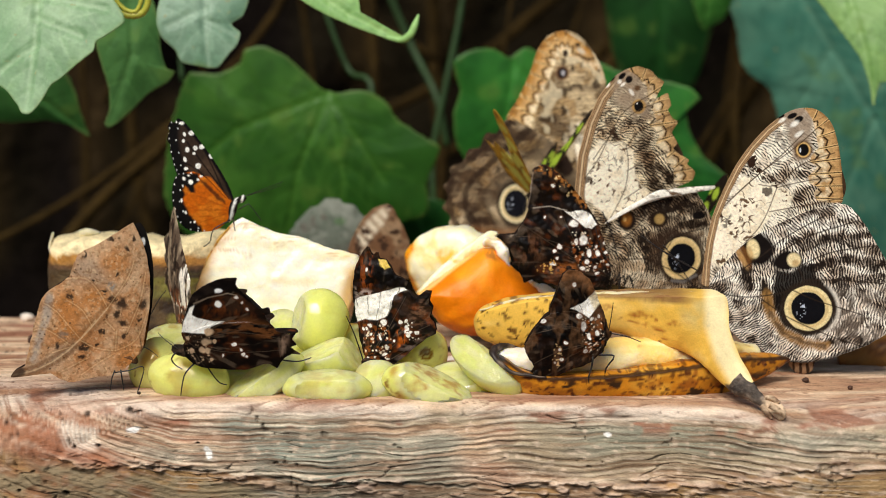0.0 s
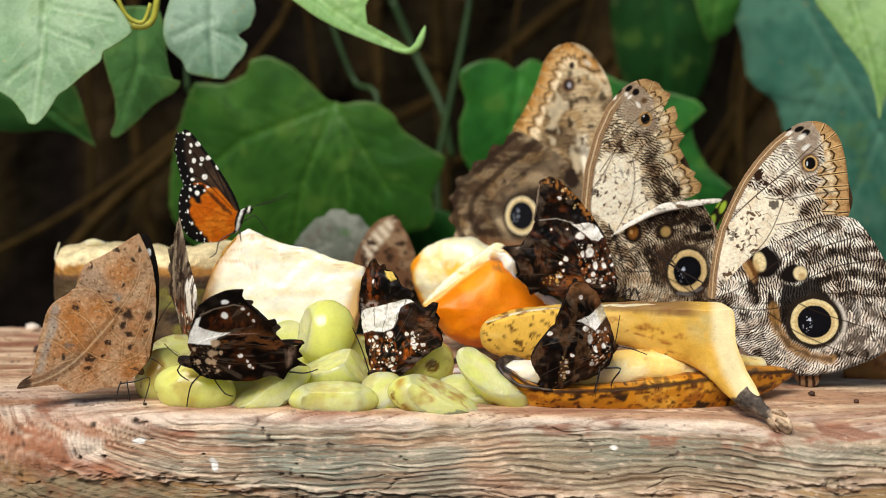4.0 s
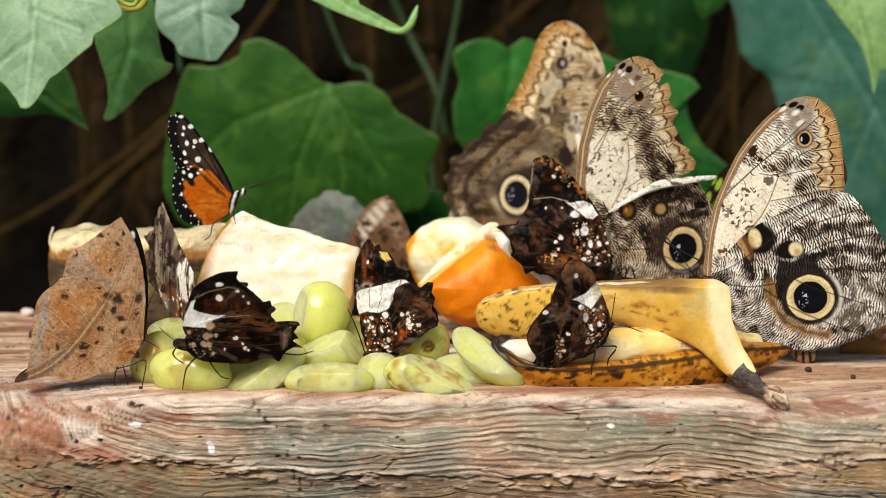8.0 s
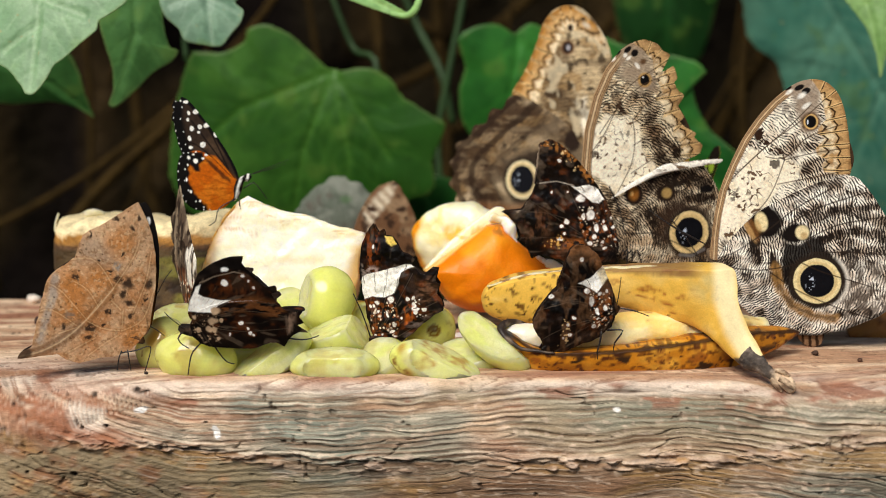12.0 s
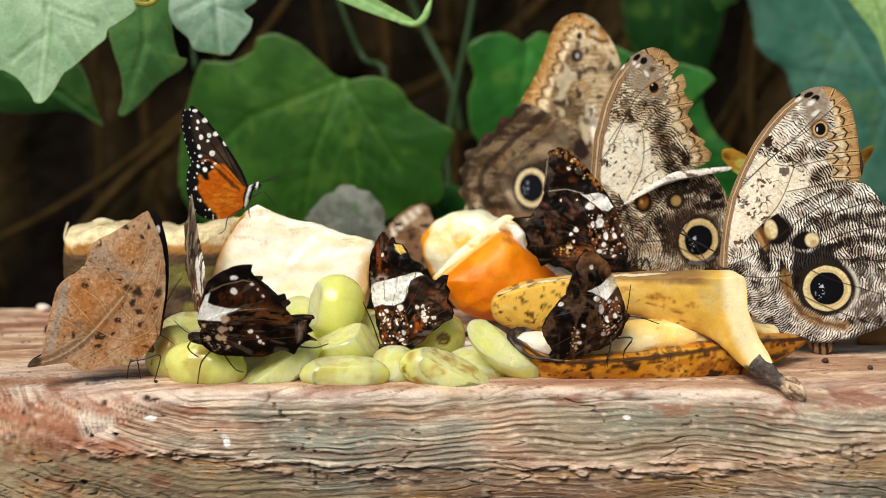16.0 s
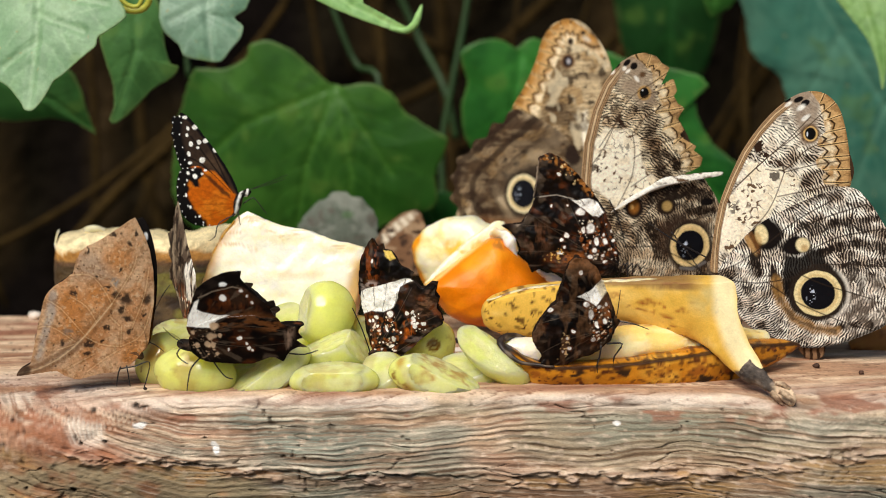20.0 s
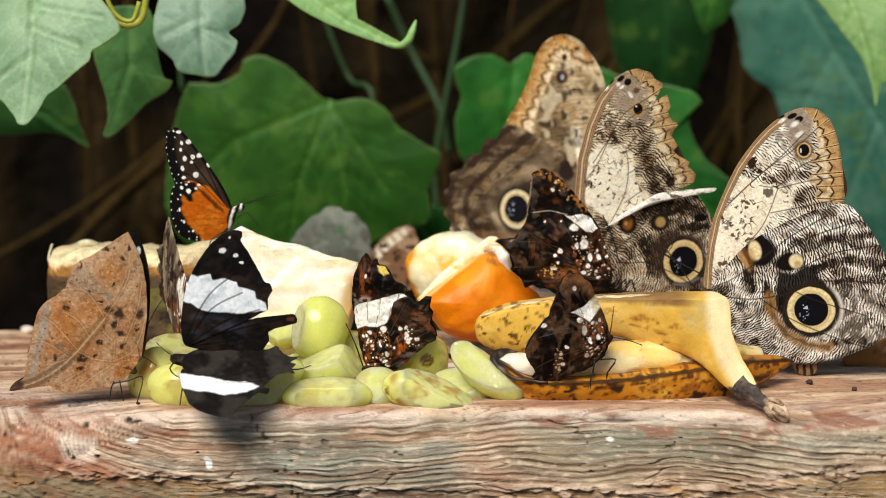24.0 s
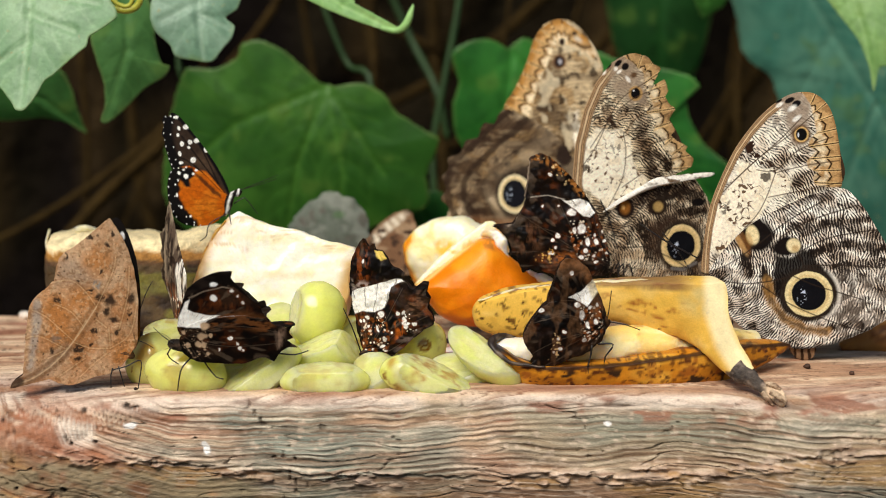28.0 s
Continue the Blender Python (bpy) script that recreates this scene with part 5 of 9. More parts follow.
def eyespot(c, p, at, rx, ry, ring="e8d6a0", pupil="0b0b10", halo="2a2018"):
    d = radial(p, at, rx, ry) + 0.05 * (fbm(p, 2.5, 70) - 0.5)
    c = over(c, halo, 0.9 * (1 - ramp(d, 1.05, 1.35)))
    c = over(c, ring, 1 - ramp(d, 0.98, 1.04))
    c = over(c, "c9a868", (1 - ramp(np.abs(d - 0.80), 0.02, 0.10)) * 0.5)
    c = over(c, pupil, 1 - ramp(d, 0.70, 0.76))
    glint = ramp(fbm(p, 0.7, 71, 1), 0.72, 0.8) * (1 - ramp(radial(p, (at[0] - rx * 0.3, at[1] - ry * 0.05), rx * 0.25, ry * 0.55), 0.5, 1.0))
    return over(c, "c9d3e6", 0.9 * glint)


OWL = dict(dark="3a2a1e", mid="7d6244", pale="ded0b2", cream="fff4da", tan="b48a58")


def etching(lo, hi, hub, period, seed, stray=0.5, step=0.25):
    """Broken, forking ripple lines that ring a wing's root: noise combed again and again along the local direction. Gives a sampler, -1 to 1."""
    nx, ny = int((hi[0] - lo[0]) / step) + 1, int((hi[1] - lo[1]) / step) + 1
    gx, gy = np.meshgrid(lo[0] + step * np.arange(nx), lo[1] + step * np.arange(ny), indexing="ij")
    p = np.column_stack([gx.ravel(), gy.ravel()])
    turn = np.arctan2(p[:, 1] - hub[1], p[:, 0] - hub[0]) + stray * 1.4 * (fbm(p, 6.0, seed + 3, 2) - 0.5) + stray * 1.5 * (fbm(p, 2.2, seed + 4, 1) - 0.5)
    turn = (turn / math.pi % 1.0).reshape(nx, ny)
    fx, fy = np.meshgrid(np.fft.fftfreq(nx, step), np.fft.fftfreq(ny, step), indexing="ij")
    f0, count = 1.0 / period, 10
    combs = []
    for k in range(count):
        a = math.pi * k / count
        along, across = np.abs(fx * math.cos(a) + fy * math.sin(a)), -fx * math.sin(a) + fy * math.cos(a)
        near = np.abs(((turn - k / count + 0.5) % 1.0) - 0.5) * count
        combs.append((np.exp(-(along - f0) ** 2 / (2 * (0.36 * f0) ** 2) - across**2 / (2 * (0.46 * f0) ** 2)), np.clip(1 - near, 0, 1)))
    u = np.random.default_rng(seed).normal(size=(nx, ny))
    for _ in range(3):
        f = np.fft.fft2(u)
        u = sum(np.fft.ifft2(f * g).real * w for g, w in combs)
        u = np.tanh(1.6 * u / u.std())
    def sample(q):
        i = np.clip((q - np.asarray(lo)) / step, 0, [nx - 1.001, ny - 1.001])
        j = i.astype(int)
        d = i - j
        x, y = j[:, 0], j[:, 1]
        return (u[x, y] * (1 - d[:, 0]) + u[x + 1, y] * d[:, 0]) * (1 - d[:, 1]) + (u[x, y + 1] * (1 - d[:, 0]) + u[x + 1, y + 1] * d[:, 0]) * d[:, 1]
    return sample


def owl_pattern(p, etch, seed, bands=(), patches=(), pale_zones=(), ground="fff3dc", ink="160c06", cloud=0.5, ochre=0.35, bias=0.0):
    """Cream ground, dark ripples that thicken into bands and patches, and pale zones with scribbles and blots."""
    c = np.tile(lin(ground), (len(p), 1))
    shade = 0.75 * ramp(fbm(p, 7, seed + 2), 0.80 - 0.4 * cloud, 1.0 - 0.4 * cloud)
    for line, width, strength in bands:
        shade = np.maximum(shade, strength * (1 - ramp(line_distance(p, line) + 3 * (fbm(p, 3.2, seed + 9) - 0.5), width * 0.25, width)))
    mask = np.zeros(len(p))
    for z in pale_zones:
        mask = np.maximum(mask, area(warp(p, 4, 1.4, seed), z, 0.9))
    c = over(c, "a87a48", ochre * ramp(fbm(p, 4, seed + 31), 0.42, 0.66) * (1 - 0.7 * mask))
    c = over(c, "8f6b48", 0.75 * shade * (1 - mask))
    lines = ramp(etch(p) + 1.1 * shade + bias + 1.3 * (fbm(p, 1.6, seed + 12, 2) - 0.5) + 0.9 * (fbm(p, 5, seed + 13, 2) - 0.5), -0.35, 0.30)
    c = over(c, "4a2f1c", 0.5 * ramp(fbm(p, 2.6, seed + 51, 2), 0.56, 0.70) * (1 - mask))
    c = over(c, ink, 0.97 * lines * (1 - mask))
    c = over(c, ink, 0.7 * ramp(shade + 0.5 * (fbm(p, 2.0, seed + 14, 2) - 0.5), 0.62, 0.95) * (1 - mask))
    c = over(c, "fff4da", mask)
    bent = warp(warp(p, 4, 1.2, seed + 60), 1.4, 0.5, seed + 61)
    loops = (1 - ramp(np.abs(fbm(bent, 4.2, seed + 20, 2) - 0.5), 0.008, 0.030)) * ramp(fbm(p, 6, seed + 22), 0.46, 0.58)
    blots = ramp(fbm(bent, 1.5, seed + 25, 2), 0.63, 0.70) * ramp(fbm(p, 6, seed + 27), 0.50, 0.60)
    c = over(c, "d9b98a", 0.3 * mask * ramp(fbm(p, 4, seed + 63), 0.5, 0.7))
    c = over(c, "5a3a1e", np.clip(mask * (0.95 * loops + 0.95 * blots), 0, 0.96))
    for z, strength in patches:
        m = area(warp(p, 2.2, 0.8, seed + 7), z, 0.5)
        c = over(c, "2e1a0e", min(1.0, 0.35 + 0.68 * strength) * m * ramp(fbm(warp(p, 1.5, 0.5, seed), 1.6, seed + 8, 2), 0.40, 0.47))
    return c


def soft_owl_pattern(p, hub, bands, seed, pale_zones=(), brown=0.5, contrast=1.0, period=1.7, ground="faf0dc", ink="120a06"):
    """Cream ground, brown clouds and bands, fine dark ripples, and pale zones with scribbles."""
    c = np.tile(lin(ground), (len(p), 1))
    zone = fbm(p, 11, seed + 2)
    shade = ramp(zone, 0.70 - 0.35 * brown, 0.88 - 0.35 * brown)
    for line, width, strength in bands:
        shade = np.maximum(shade, strength * (1 - ramp(line_distance(p, line) + 3 * (fbm(p, 4, seed + 9) - 0.5), width * 0.3, width)))
    mask = np.zeros(len(p))
    for z in pale_zones:
        mask = np.maximum(mask, area(warp(p, 5, 1.6, seed), z, 1.2))
    c = over(c, "9a7448", 0.7 * shade)
    c = over(c, "a8824f", 0.65 * ramp(fbm(p, 6, seed + 31), 0.48, 0.68))
    duty = 0.60 - 0.26 * shade
    lines = ramp(ripples(p, hub, period, seed), duty - 0.06, duty + 0.08)
    broken = 0.8 + 0.2 * ramp(fbm(p, 2.2, seed + 12, 2), 0.25, 0.42)
    c = over(c, ink, contrast * lines * broken * (1 - mask))
    c = over(c, "1c110a", 0.55 * shade * (1 - mask))
    c = over(c, "1c110a", 0.85 * ramp(fbm(warp(p, 4, 1.5, seed + 43), (5, 4), seed + 41), 0.58, 0.68) * (1 - mask))
    c = over(c, OWL["cream"], mask * 0.95)
    edge = mask * (1 - ramp(mask, 0.75, 0.98))
    bent = warp(warp(p, 4, 1.2, seed + 60), 1.4, 0.5, seed + 61)
    crumbs = (1 - ramp(np.abs(fbm(bent, 2.8, seed + 20, 2) - 0.5), 0.012, 0.04)) * ramp(fbm(p, 6, seed + 22), 0.38, 0.52)
    blots = ramp(fbm(bent, 2.0, seed + 25, 2), 0.64, 0.72) * ramp(fbm(p, 9, seed + 27), 0.45, 0.58)
    c = over(c, "cfa874", 0.22 * mask * ramp(fbm(p, 7, seed + 63), 0.5, 0.7))
    return over(c, "47301b", np.clip(mask * (0.85 * crumbs + 0.9 * blots) + edge * lines, 0, 1))


def costa(c, p, line, width):
    """The thick fore edge: tan and brown stripes."""
    d = line_distance(p, line) / width
    c = over(c, "b4916a", 1 - ramp(d, 0.9, 1.0))
    c = over(c, "d8bd95", 0.8 * (1 - ramp(np.abs(d - 0.45), 0.06, 0.14)))
    for at in (0.12, 0.3, 0.62, 0.82, 0.98):
        c = over(c, "5a3d26", 0.75 * (1 - ramp(np.abs(d - at), 0.02, 0.08)))
    return c


def veins(c, p, lines, colour="4a3524", width=0.22, strength=0.75, flank=0.0):
    for v in lines:
        d = line_distance(p, smooth(v, 2.0))
        c = over(c, "e9d8b8", flank * (1 - ramp(np.abs(d - width - 0.25), 0.1, 0.3)))
        c = over(c, colour, strength * (1 - ramp(d, width * 0.5, width * 0.5 + 0.28)))
    return c


def margin(c, p, zone, rim, seed, colour="b08858", reach=1.0):
    """The tan outer border: pale scallops between dark wavy lines, crossed by vein ends. rim: the wing's outer edge."""
    m = area(warp(p, 5, 0.5, seed), zone, 0.35)
    d, s = along_line(p, smooth(rim, 1.5))
    d = d / reach + 0.7 * (fbm(p, 2.4, seed) - 0.5)
    saw = np.abs((s / 5.6 + 0.5) % 1.0 - 0.5) * 2
    c = over(c, colour, m)
    c = over(c, "c9a06a", 0.8 * m * ramp(d, 0.5, 3.2) * (1 - ramp(d, 4.2, 5.2)))
    c = over(c, "f0dcb6", 0.9 * m * ramp(d - 1.6 * (saw - 0.5), 4.6, 6.2) * ramp(fbm(p, 3, seed + 5), 0.2, 0.5))
    c = over(c, "8a6238", 0.7 * m * (1 - ramp(d, 0.1, 1.2)))
    c = over(c, "6f4c28", 0.5 * m * ramp(fbm(p, (3, 1.4), seed + 77), 0.55, 0.72))
    for at, w, swing in ((4.6, 0.55, 1.6), (9.6, 0.7, 2.6)):
        c = over(c, "33200f", 0.97 * m * (1 - ramp(np.abs(d - at - swing * (saw - 0.5)), w * 0.4, w)))
    cell = (s / 5.6 + 0.5) % 1.0
    vein = np.minimum(cell, 1 - cell)
    c = over(c, "e9c488", 0.7 * m * (1 - ramp(np.abs(vein - 0.075), 0.02, 0.05)))
    return over(c, "3c2410", 0.97 * m * (1 - ramp(vein, 0.02, 0.055)))


def folds(p):
    """The slight unevenness of a large wing, mm."""
    return 1.3 * (fbm(p, 18, 45) - 0.5) + 0.35 * (fbm(p, 5, 47) - 0.5)


def crumple(p):
    """Soft folds of an old wing, mm."""
    return 2.4 * (fbm(p, 7, 41) - 0.5) + 0.9 * np.abs(fbm(p, 5, 43) - 0.5)


def owl_right():
    root = thing("owl_butterfly", pose(0.1107, 0.0680, 0.0349, 6, 0, -14), "owl butterfly with closed cream and brown rippled wings", "butterfly", "owl butterflies")
    edge = [(-0.7, 0.5), (-0.3, 9.6), (0.9, 19.2), (3.1, 29.9), (7.2, 40.6), (12.2, 51.2), (18.0, 59.9), (24.1, 67.0), (30.8, 72.6), (36.4, 74.9)]
    comb = etching((-2, -2), (60, 78), (-6, -4), 1.1, 301, 0.6)
    def fore(p):
        pale = [[(12.1, 39.3), (15.8, 48.1), (21.6, 44.0), (29.1, 43.8), (34.6, 41.6), (35.2, 35.3), (27.9, 31.1), (23.4, 26.2), (18.5, 20.6), (13.0, 14.5), (7.1, 9.1), (1.5, 10.5), (1.9, 20.1), (5.7, 30.4)]]
        c = owl_pattern(p, comb, 3, [([(36.0, 38.8), (44.3, 41.8)], 5.09, 0.75), ([(27.3, 45.6), (34.0, 49.2), (43.1, 48.3)], 3.24, 0.7), ([(38.8, 35.4), (47.8, 37.3), (55.7, 36.6)], 2.31, 0.6)], [([(16.2, 54.2), (19.9, 55.9), (23.1, 49.7), (20.9, 47.3), (17.2, 50.7)], 0.95), ([(23.1, 49.7), (27.2, 47.4), (30.9, 42.9), (29.1, 42.1), (26.4, 44.9), (22.7, 45.9)], 0.9), ([(23.2, 42.7), (26.9, 43.2), (27.4, 40.0), (24.2, 37.5), (22.8, 39.8)], 0.75), ([(5.5, 30.9), (10.5, 31.0), (11.0, 26.3), (7.4, 25.3)], 0.65), ([(-0.0, 23.1), (2.7, 23.7), (2.8, 14.2), (0.5, 12.7)], 0.5)], pale, "fff6e2", "190d06", 0.32, 0.3, -0.62)
        c = costa(c, p, edge, 2.9)
        c = over(c, "a08c78", 0.9 * area(p, [(28.7, 72.5), (38.0, 76.8), (43.7, 73.7), (42.3, 63.3), (41.1, 54.7), (36.7, 53.2), (34.3, 59.7), (32.8, 66.6)], 1.6) * ramp(fbm(p, 4, 8), 0.1, 0.4))
        c = margin(c, p, [(36.2, 78.1), (47.4, 76.0), (53.9, 66.5), (56.2, 53.2), (58.1, 37.1), (45.1, 37.7), (44.1, 40.9), (45.9, 43.3), (42.4, 45.3), (41.7, 47.8), (45.7, 51.6), (42.1, 53.8), (42.4, 56.6), (45.5, 59.9), (44.1, 65.6), (42.6, 71.3)], [(36.4, 75.2), (42.0, 75.5), (46.4, 73.7), (50.3, 69.2), (52.7, 62.4), (54.4, 53.2), (55.2, 44.0), (55.1, 37.0)], 5, "bf9460")
        for at in [(34.5, 72.3, 2.08, 1.0), (37.2, 71.0, 1.85, 1.2), (30.0, 72.0, 1.62, 0.7)]:
            c = over(c, "100b0a", spot(p, at, at[2], at[3], 25))
        for at in [(35.5, 69.1, 1.85, 1.0), (30.5, 70.4, 1.62, 0.7), (37.4, 65.0, 1.85, 0.9)]:
            c = over(c, "f6f1e6", 0.9 * spot(p, at, at[2], at[3], 35, 0.5))
        at = (39.3, 58.6)
        c = over(c, "5a3a1e", 0.9 * spot(p, at, 3.93, 3.93, 0, 0.25))
        c = over(c, "d9b070", spot(p, at, 2.89, 3.12, 0, 0.1))
        c = over(c, "0c0909", spot(p, at, 2.20, 2.54, 0, 0.12))
        c = over(c, "d5d9e2", spot(p, (38.1, 58.4), 0.35, 1.0))
        c = veins(c, p, [[(8.0, 34.5), (18.2, 44.9), (30.5, 56.1), (39.4, 65.5)], [(11.4, 38.1), (22.7, 49.0), (35.7, 59.2), (44.9, 67.9)], [(21.6, 44.0), (29.1, 43.8), (38.5, 52.4), (51.8, 57.7)], [(29.1, 42.8), (40.8, 45.9), (54.3, 48.1)], [(29.1, 42.8), (25.6, 32.7), (21.9, 25.5), (16.6, 19.4)], [(26.3, 32.7), (38.8, 35.4), (55.6, 39.3)]])
        return c
    part("forewing", sheet("owl_forewing", [(-0.7, 0.5), (-0.3, 9.6), (0.9, 19.2), (3.1, 29.9), (7.2, 40.6), (12.2, 51.2), (18.0, 59.9), (24.1, 67.0), (30.8, 72.6), (36.4, 75.2), (42.0, 75.5), (46.4, 73.7), (50.3, 69.2), (52.7, 62.4), (54.4, 53.2), (55.2, 44.0), (55.1, 37.0), (48.4, 25.2), (32.6, 15.3), (19.0, 7.8), (7.4, 1.5)], (27.8, 36.4), fore, 0.24, None, 0.25, 1.2, 0.0, 0.5, folds), WING, root)
    comb_wide = etching((-1, -36), (82, 40), (-4, 2), 1.12, 311, 0.6)
    comb_fine = etching((-1, -36), (82, 40), (-4, 8), 0.95, 321, 0.55)
    def hind(p):
        low = ramp(line_distance(p, [(3.0, -7.4), (12.0, -16.7), (23.7, -23.5), (37.6, -25.8)]) * -1, -14.34, -9.25)
        low = np.maximum(low, area(p, [(2.9, 4.6), (11.7, 9.7), (22.2, 0.5), (29.3, -16.0), (39.9, -25.2), (19.1, -26.1), (3.0, -12.3)], 2.5))
        etch = lambda q: comb_wide(q) * (1 - low) + comb_fine(q) * low
        c = owl_pattern(p, etch, 23, [([(29.8, 28.8), (38.8, 33.7), (50.1, 33.4)], 3.70, 0.75), ([(40.2, 17.8), (50.3, 22.8), (66.0, 24.5)], 2.78, 0.75), ([(44.9, 10.9), (57.3, 13.7), (72.6, 13.0)], 3.01, 0.8), ([(54.7, 30.0), (63.7, 29.1)], 2.31, 0.7), ([(53.0, 5.2), (72.7, 7.2)], 2.78, 0.7), ([(57.1, 21.9), (72.4, 17.7)], 3.70, 0.7), ([(64.4, -0.2), (73.0, -4.6)], 3.24, 0.6), ([(51.2, -21.1), (67.1, -18.0)], 2.31, 0.8), ([(17.5, 8.7), (18.7, 1.6)], 3.70, 0.85), ([(24.5, 3.0), (26.9, -6.5)], 2.78, 0.9)], (), (), "fff8ea", "130a06", 0.55, 0.35, -0.16)
        grey = area(p, [(49.0, -0.8), (72.9, 2.5), (73.5, -21.3), (58.1, -23.4), (46.6, -18.9)], 5)
        c = over(c, "c4b8aa", 0.35 * grey * ramp(fbm(p, 2.2, 4), 0.35, 0.6))
        c = over(c, "4a3f36", 0.8 * grey * ramp(fbm(p, 2.5, 5, 2), 0.46, 0.64))
        arc = line_distance(p, [(26.1, -1.7), (27.6, -10.1), (33.3, -17.8), (42.1, -21.5), (50.1, -22.8)])
        c = over(c, "9c7440", 0.85 * (1 - ramp(arc + 2 * (fbm(p, 2, 14) - 0.5), 0.93, 3.24)))
        c = over(c, "2a1a10", 0.6 * (1 - ramp(arc + 2.5 * (fbm(p, 2, 24) - 0.5), 0.2, 1.4)))
        c = over(c, "0f0907", 0.97 * area(warp(p, 3, 0.8, 12), [(29.7, 9.1), (35.8, 8.2), (40.3, 11.7), (43.8, 11.3), (46.6, 6.2), (52.6, 2.2), (54.6, -6.6), (51.1, -15.5), (42.0, -18.8), (33.7, -14.8), (29.4, -6.4), (28.4, 2.7)], 0.9))
        c = over(c, "f7f0e2", 0.7 * (1 - ramp(np.abs(radial(p, (43.0, -6.8), 11.57) - 1.05), 0.02, 0.12)) * area(p, [(51.6, 6.4), (62.2, -5.1), (46.7, -21.3), (49.2, -11.6)], 2.0))
        c = eyespot(c, p, (43.0, -6.8), 9.49, 9.49)
        c = over(c, "120b09", spot(warp(p, 3, 0.7, 3), (21.7, 16.9), 6.94, 6.94, 24))
        c = over(c, "6b4420", 0.9 * spot(p, (16.5, 14.2), 1.85, 5.55, 28, 0.3))
        c = over(c, "b98f58", 0.8 * spot(p, (15.3, 13.2), 1.16, 5.09, 30, 0.4))
        c = over(c, "e6d2a0", spot(p, (20.1, 17.1), 2.54, 3.93, 14, 0.2))
        c = over(c, "b58f58", 0.7 * spot(p, (18.8, 15.4), 1.16, 2.78, 22, 0.4))
        c = over(c, "120b09", spot(warp(p, 3, 0.7, 5), (34.2, 12.6), 6.25, 3.93, 12))
        c = over(c, "e2cfa0", spot(p, (36.7, 13.2), 2.78, 2.89, 0, 0.2))
        c = over(c, "b08a54", 0.7 * spot(p, (37.4, 12.0), 1.39, 1.39, 0, 0.4))
        c = veins(c, p, [[(2.9, 1.0), (11.7, 5.4), (23.6, 14.4), (34.4, 23.3), (49.0, 32.2)], [(2.0, -1.9), (18.8, -3.2), (36.0, 0.6), (40.7, 5.0), (38.3, 10.2)], [(40.7, 5.0), (55.2, 5.6), (72.8, 4.8)], [(22.2, -2.6), (35.0, -10.9), (51.2, -17.9), (64.9, -22.1)], [(36.7, 0.6), (46.3, -3.3), (64.6, -8.5)], [(39.2, 10.7), (51.6, 17.0), (71.7, 20.7)], [(31.1, 16.3), (43.5, 23.8), (61.4, 30.2)], [(3.0, -5.0), (6.1, -14.1), (14.3, -21.5), (23.7, -25.9)]], "2a1f17", 0.3)
        return over(c, "1d130d", 0.8 * (1 - ramp(line_distance(p, [(18.1, -23.9), (26.2, -28.0), (34.3, -30.0), (42.4, -30.2), (51.5, -28.3), (69.5, -19.4)]), 0.2, 1.4)))
    ob = part("hindwing", sheet("owl_hindwing", [(2.3, -0.9), (4.2, 4.5), (9.7, 11.8), (18.8, 20.9), (32.5, 29.0), (46.0, 35.0), (56.0, 36.8), (61.7, 32.5), (68.1, 23.4), (74.4, 11.9), (78.1, -2.0), (76.1, -13.9), (69.5, -19.9), (60.6, -24.6), (51.5, -28.3), (42.4, -30.2), (34.3, -30.0), (26.2, -28.0), (18.1, -23.9), (12.2, -18.8), (8.7, -12.9), (5.9, -5.8)], (39.7, 1.4), hind, 0.24, None, 0.25, 1.5, 0.01, 0.5, folds), WING, root)
    ob.location = (0, -0.0012, 0)
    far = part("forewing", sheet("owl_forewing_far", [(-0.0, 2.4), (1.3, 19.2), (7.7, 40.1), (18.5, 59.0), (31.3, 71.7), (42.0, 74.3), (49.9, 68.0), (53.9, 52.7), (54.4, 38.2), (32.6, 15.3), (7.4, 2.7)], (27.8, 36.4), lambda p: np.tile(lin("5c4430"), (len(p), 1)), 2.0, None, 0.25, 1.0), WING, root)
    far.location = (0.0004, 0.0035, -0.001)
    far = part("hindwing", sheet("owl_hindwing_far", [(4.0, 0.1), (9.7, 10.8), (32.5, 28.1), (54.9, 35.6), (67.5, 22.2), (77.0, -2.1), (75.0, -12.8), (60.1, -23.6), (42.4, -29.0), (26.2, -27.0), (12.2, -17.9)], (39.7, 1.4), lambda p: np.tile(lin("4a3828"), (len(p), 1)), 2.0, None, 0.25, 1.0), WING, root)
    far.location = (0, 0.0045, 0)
    tuft = part("hindwing_fold", sheet("owl_fold_low", [(34.4, -29.8), (44.5, -29.1), (45.9, -30.9), (44.6, -34.6), (41.2, -36.3), (37.3, -35.0)], (40.5, -32.4), lambda p: over(np.tile(lin("9a7a5c"), (len(p), 1)), "3a281c", ramp(np.sin(p[:, 0] * 2.2 + 2 * fbm(p, 2, 3)), 0.0, 0.6)), 0.4, None, 0.2, 1.0, 0.1, 0.3), WING, root, "crumpled brown fold below the hindwing")
    tuft.location = (0, 0.002, 0)
    body(root, [(-2, 3, 4, 0.8), (-1, 3, 2, 2.0), (2, 3, -2, 2.8), (8, 3, -7, 3.0), (16, 3, -13, 2.4), (24, 3, -18, 1.6), (28, 3, -20, 0.8)], "6b5a48")
    for x in (2, 8):
        limb(root, [(x, 0, -5), (x - 5, -2, -12), (x - 3, -1, -27)])
        limb(root, [(x, 4, -5), (x + 4, 5, -14), (x + 2, 5, -29)])
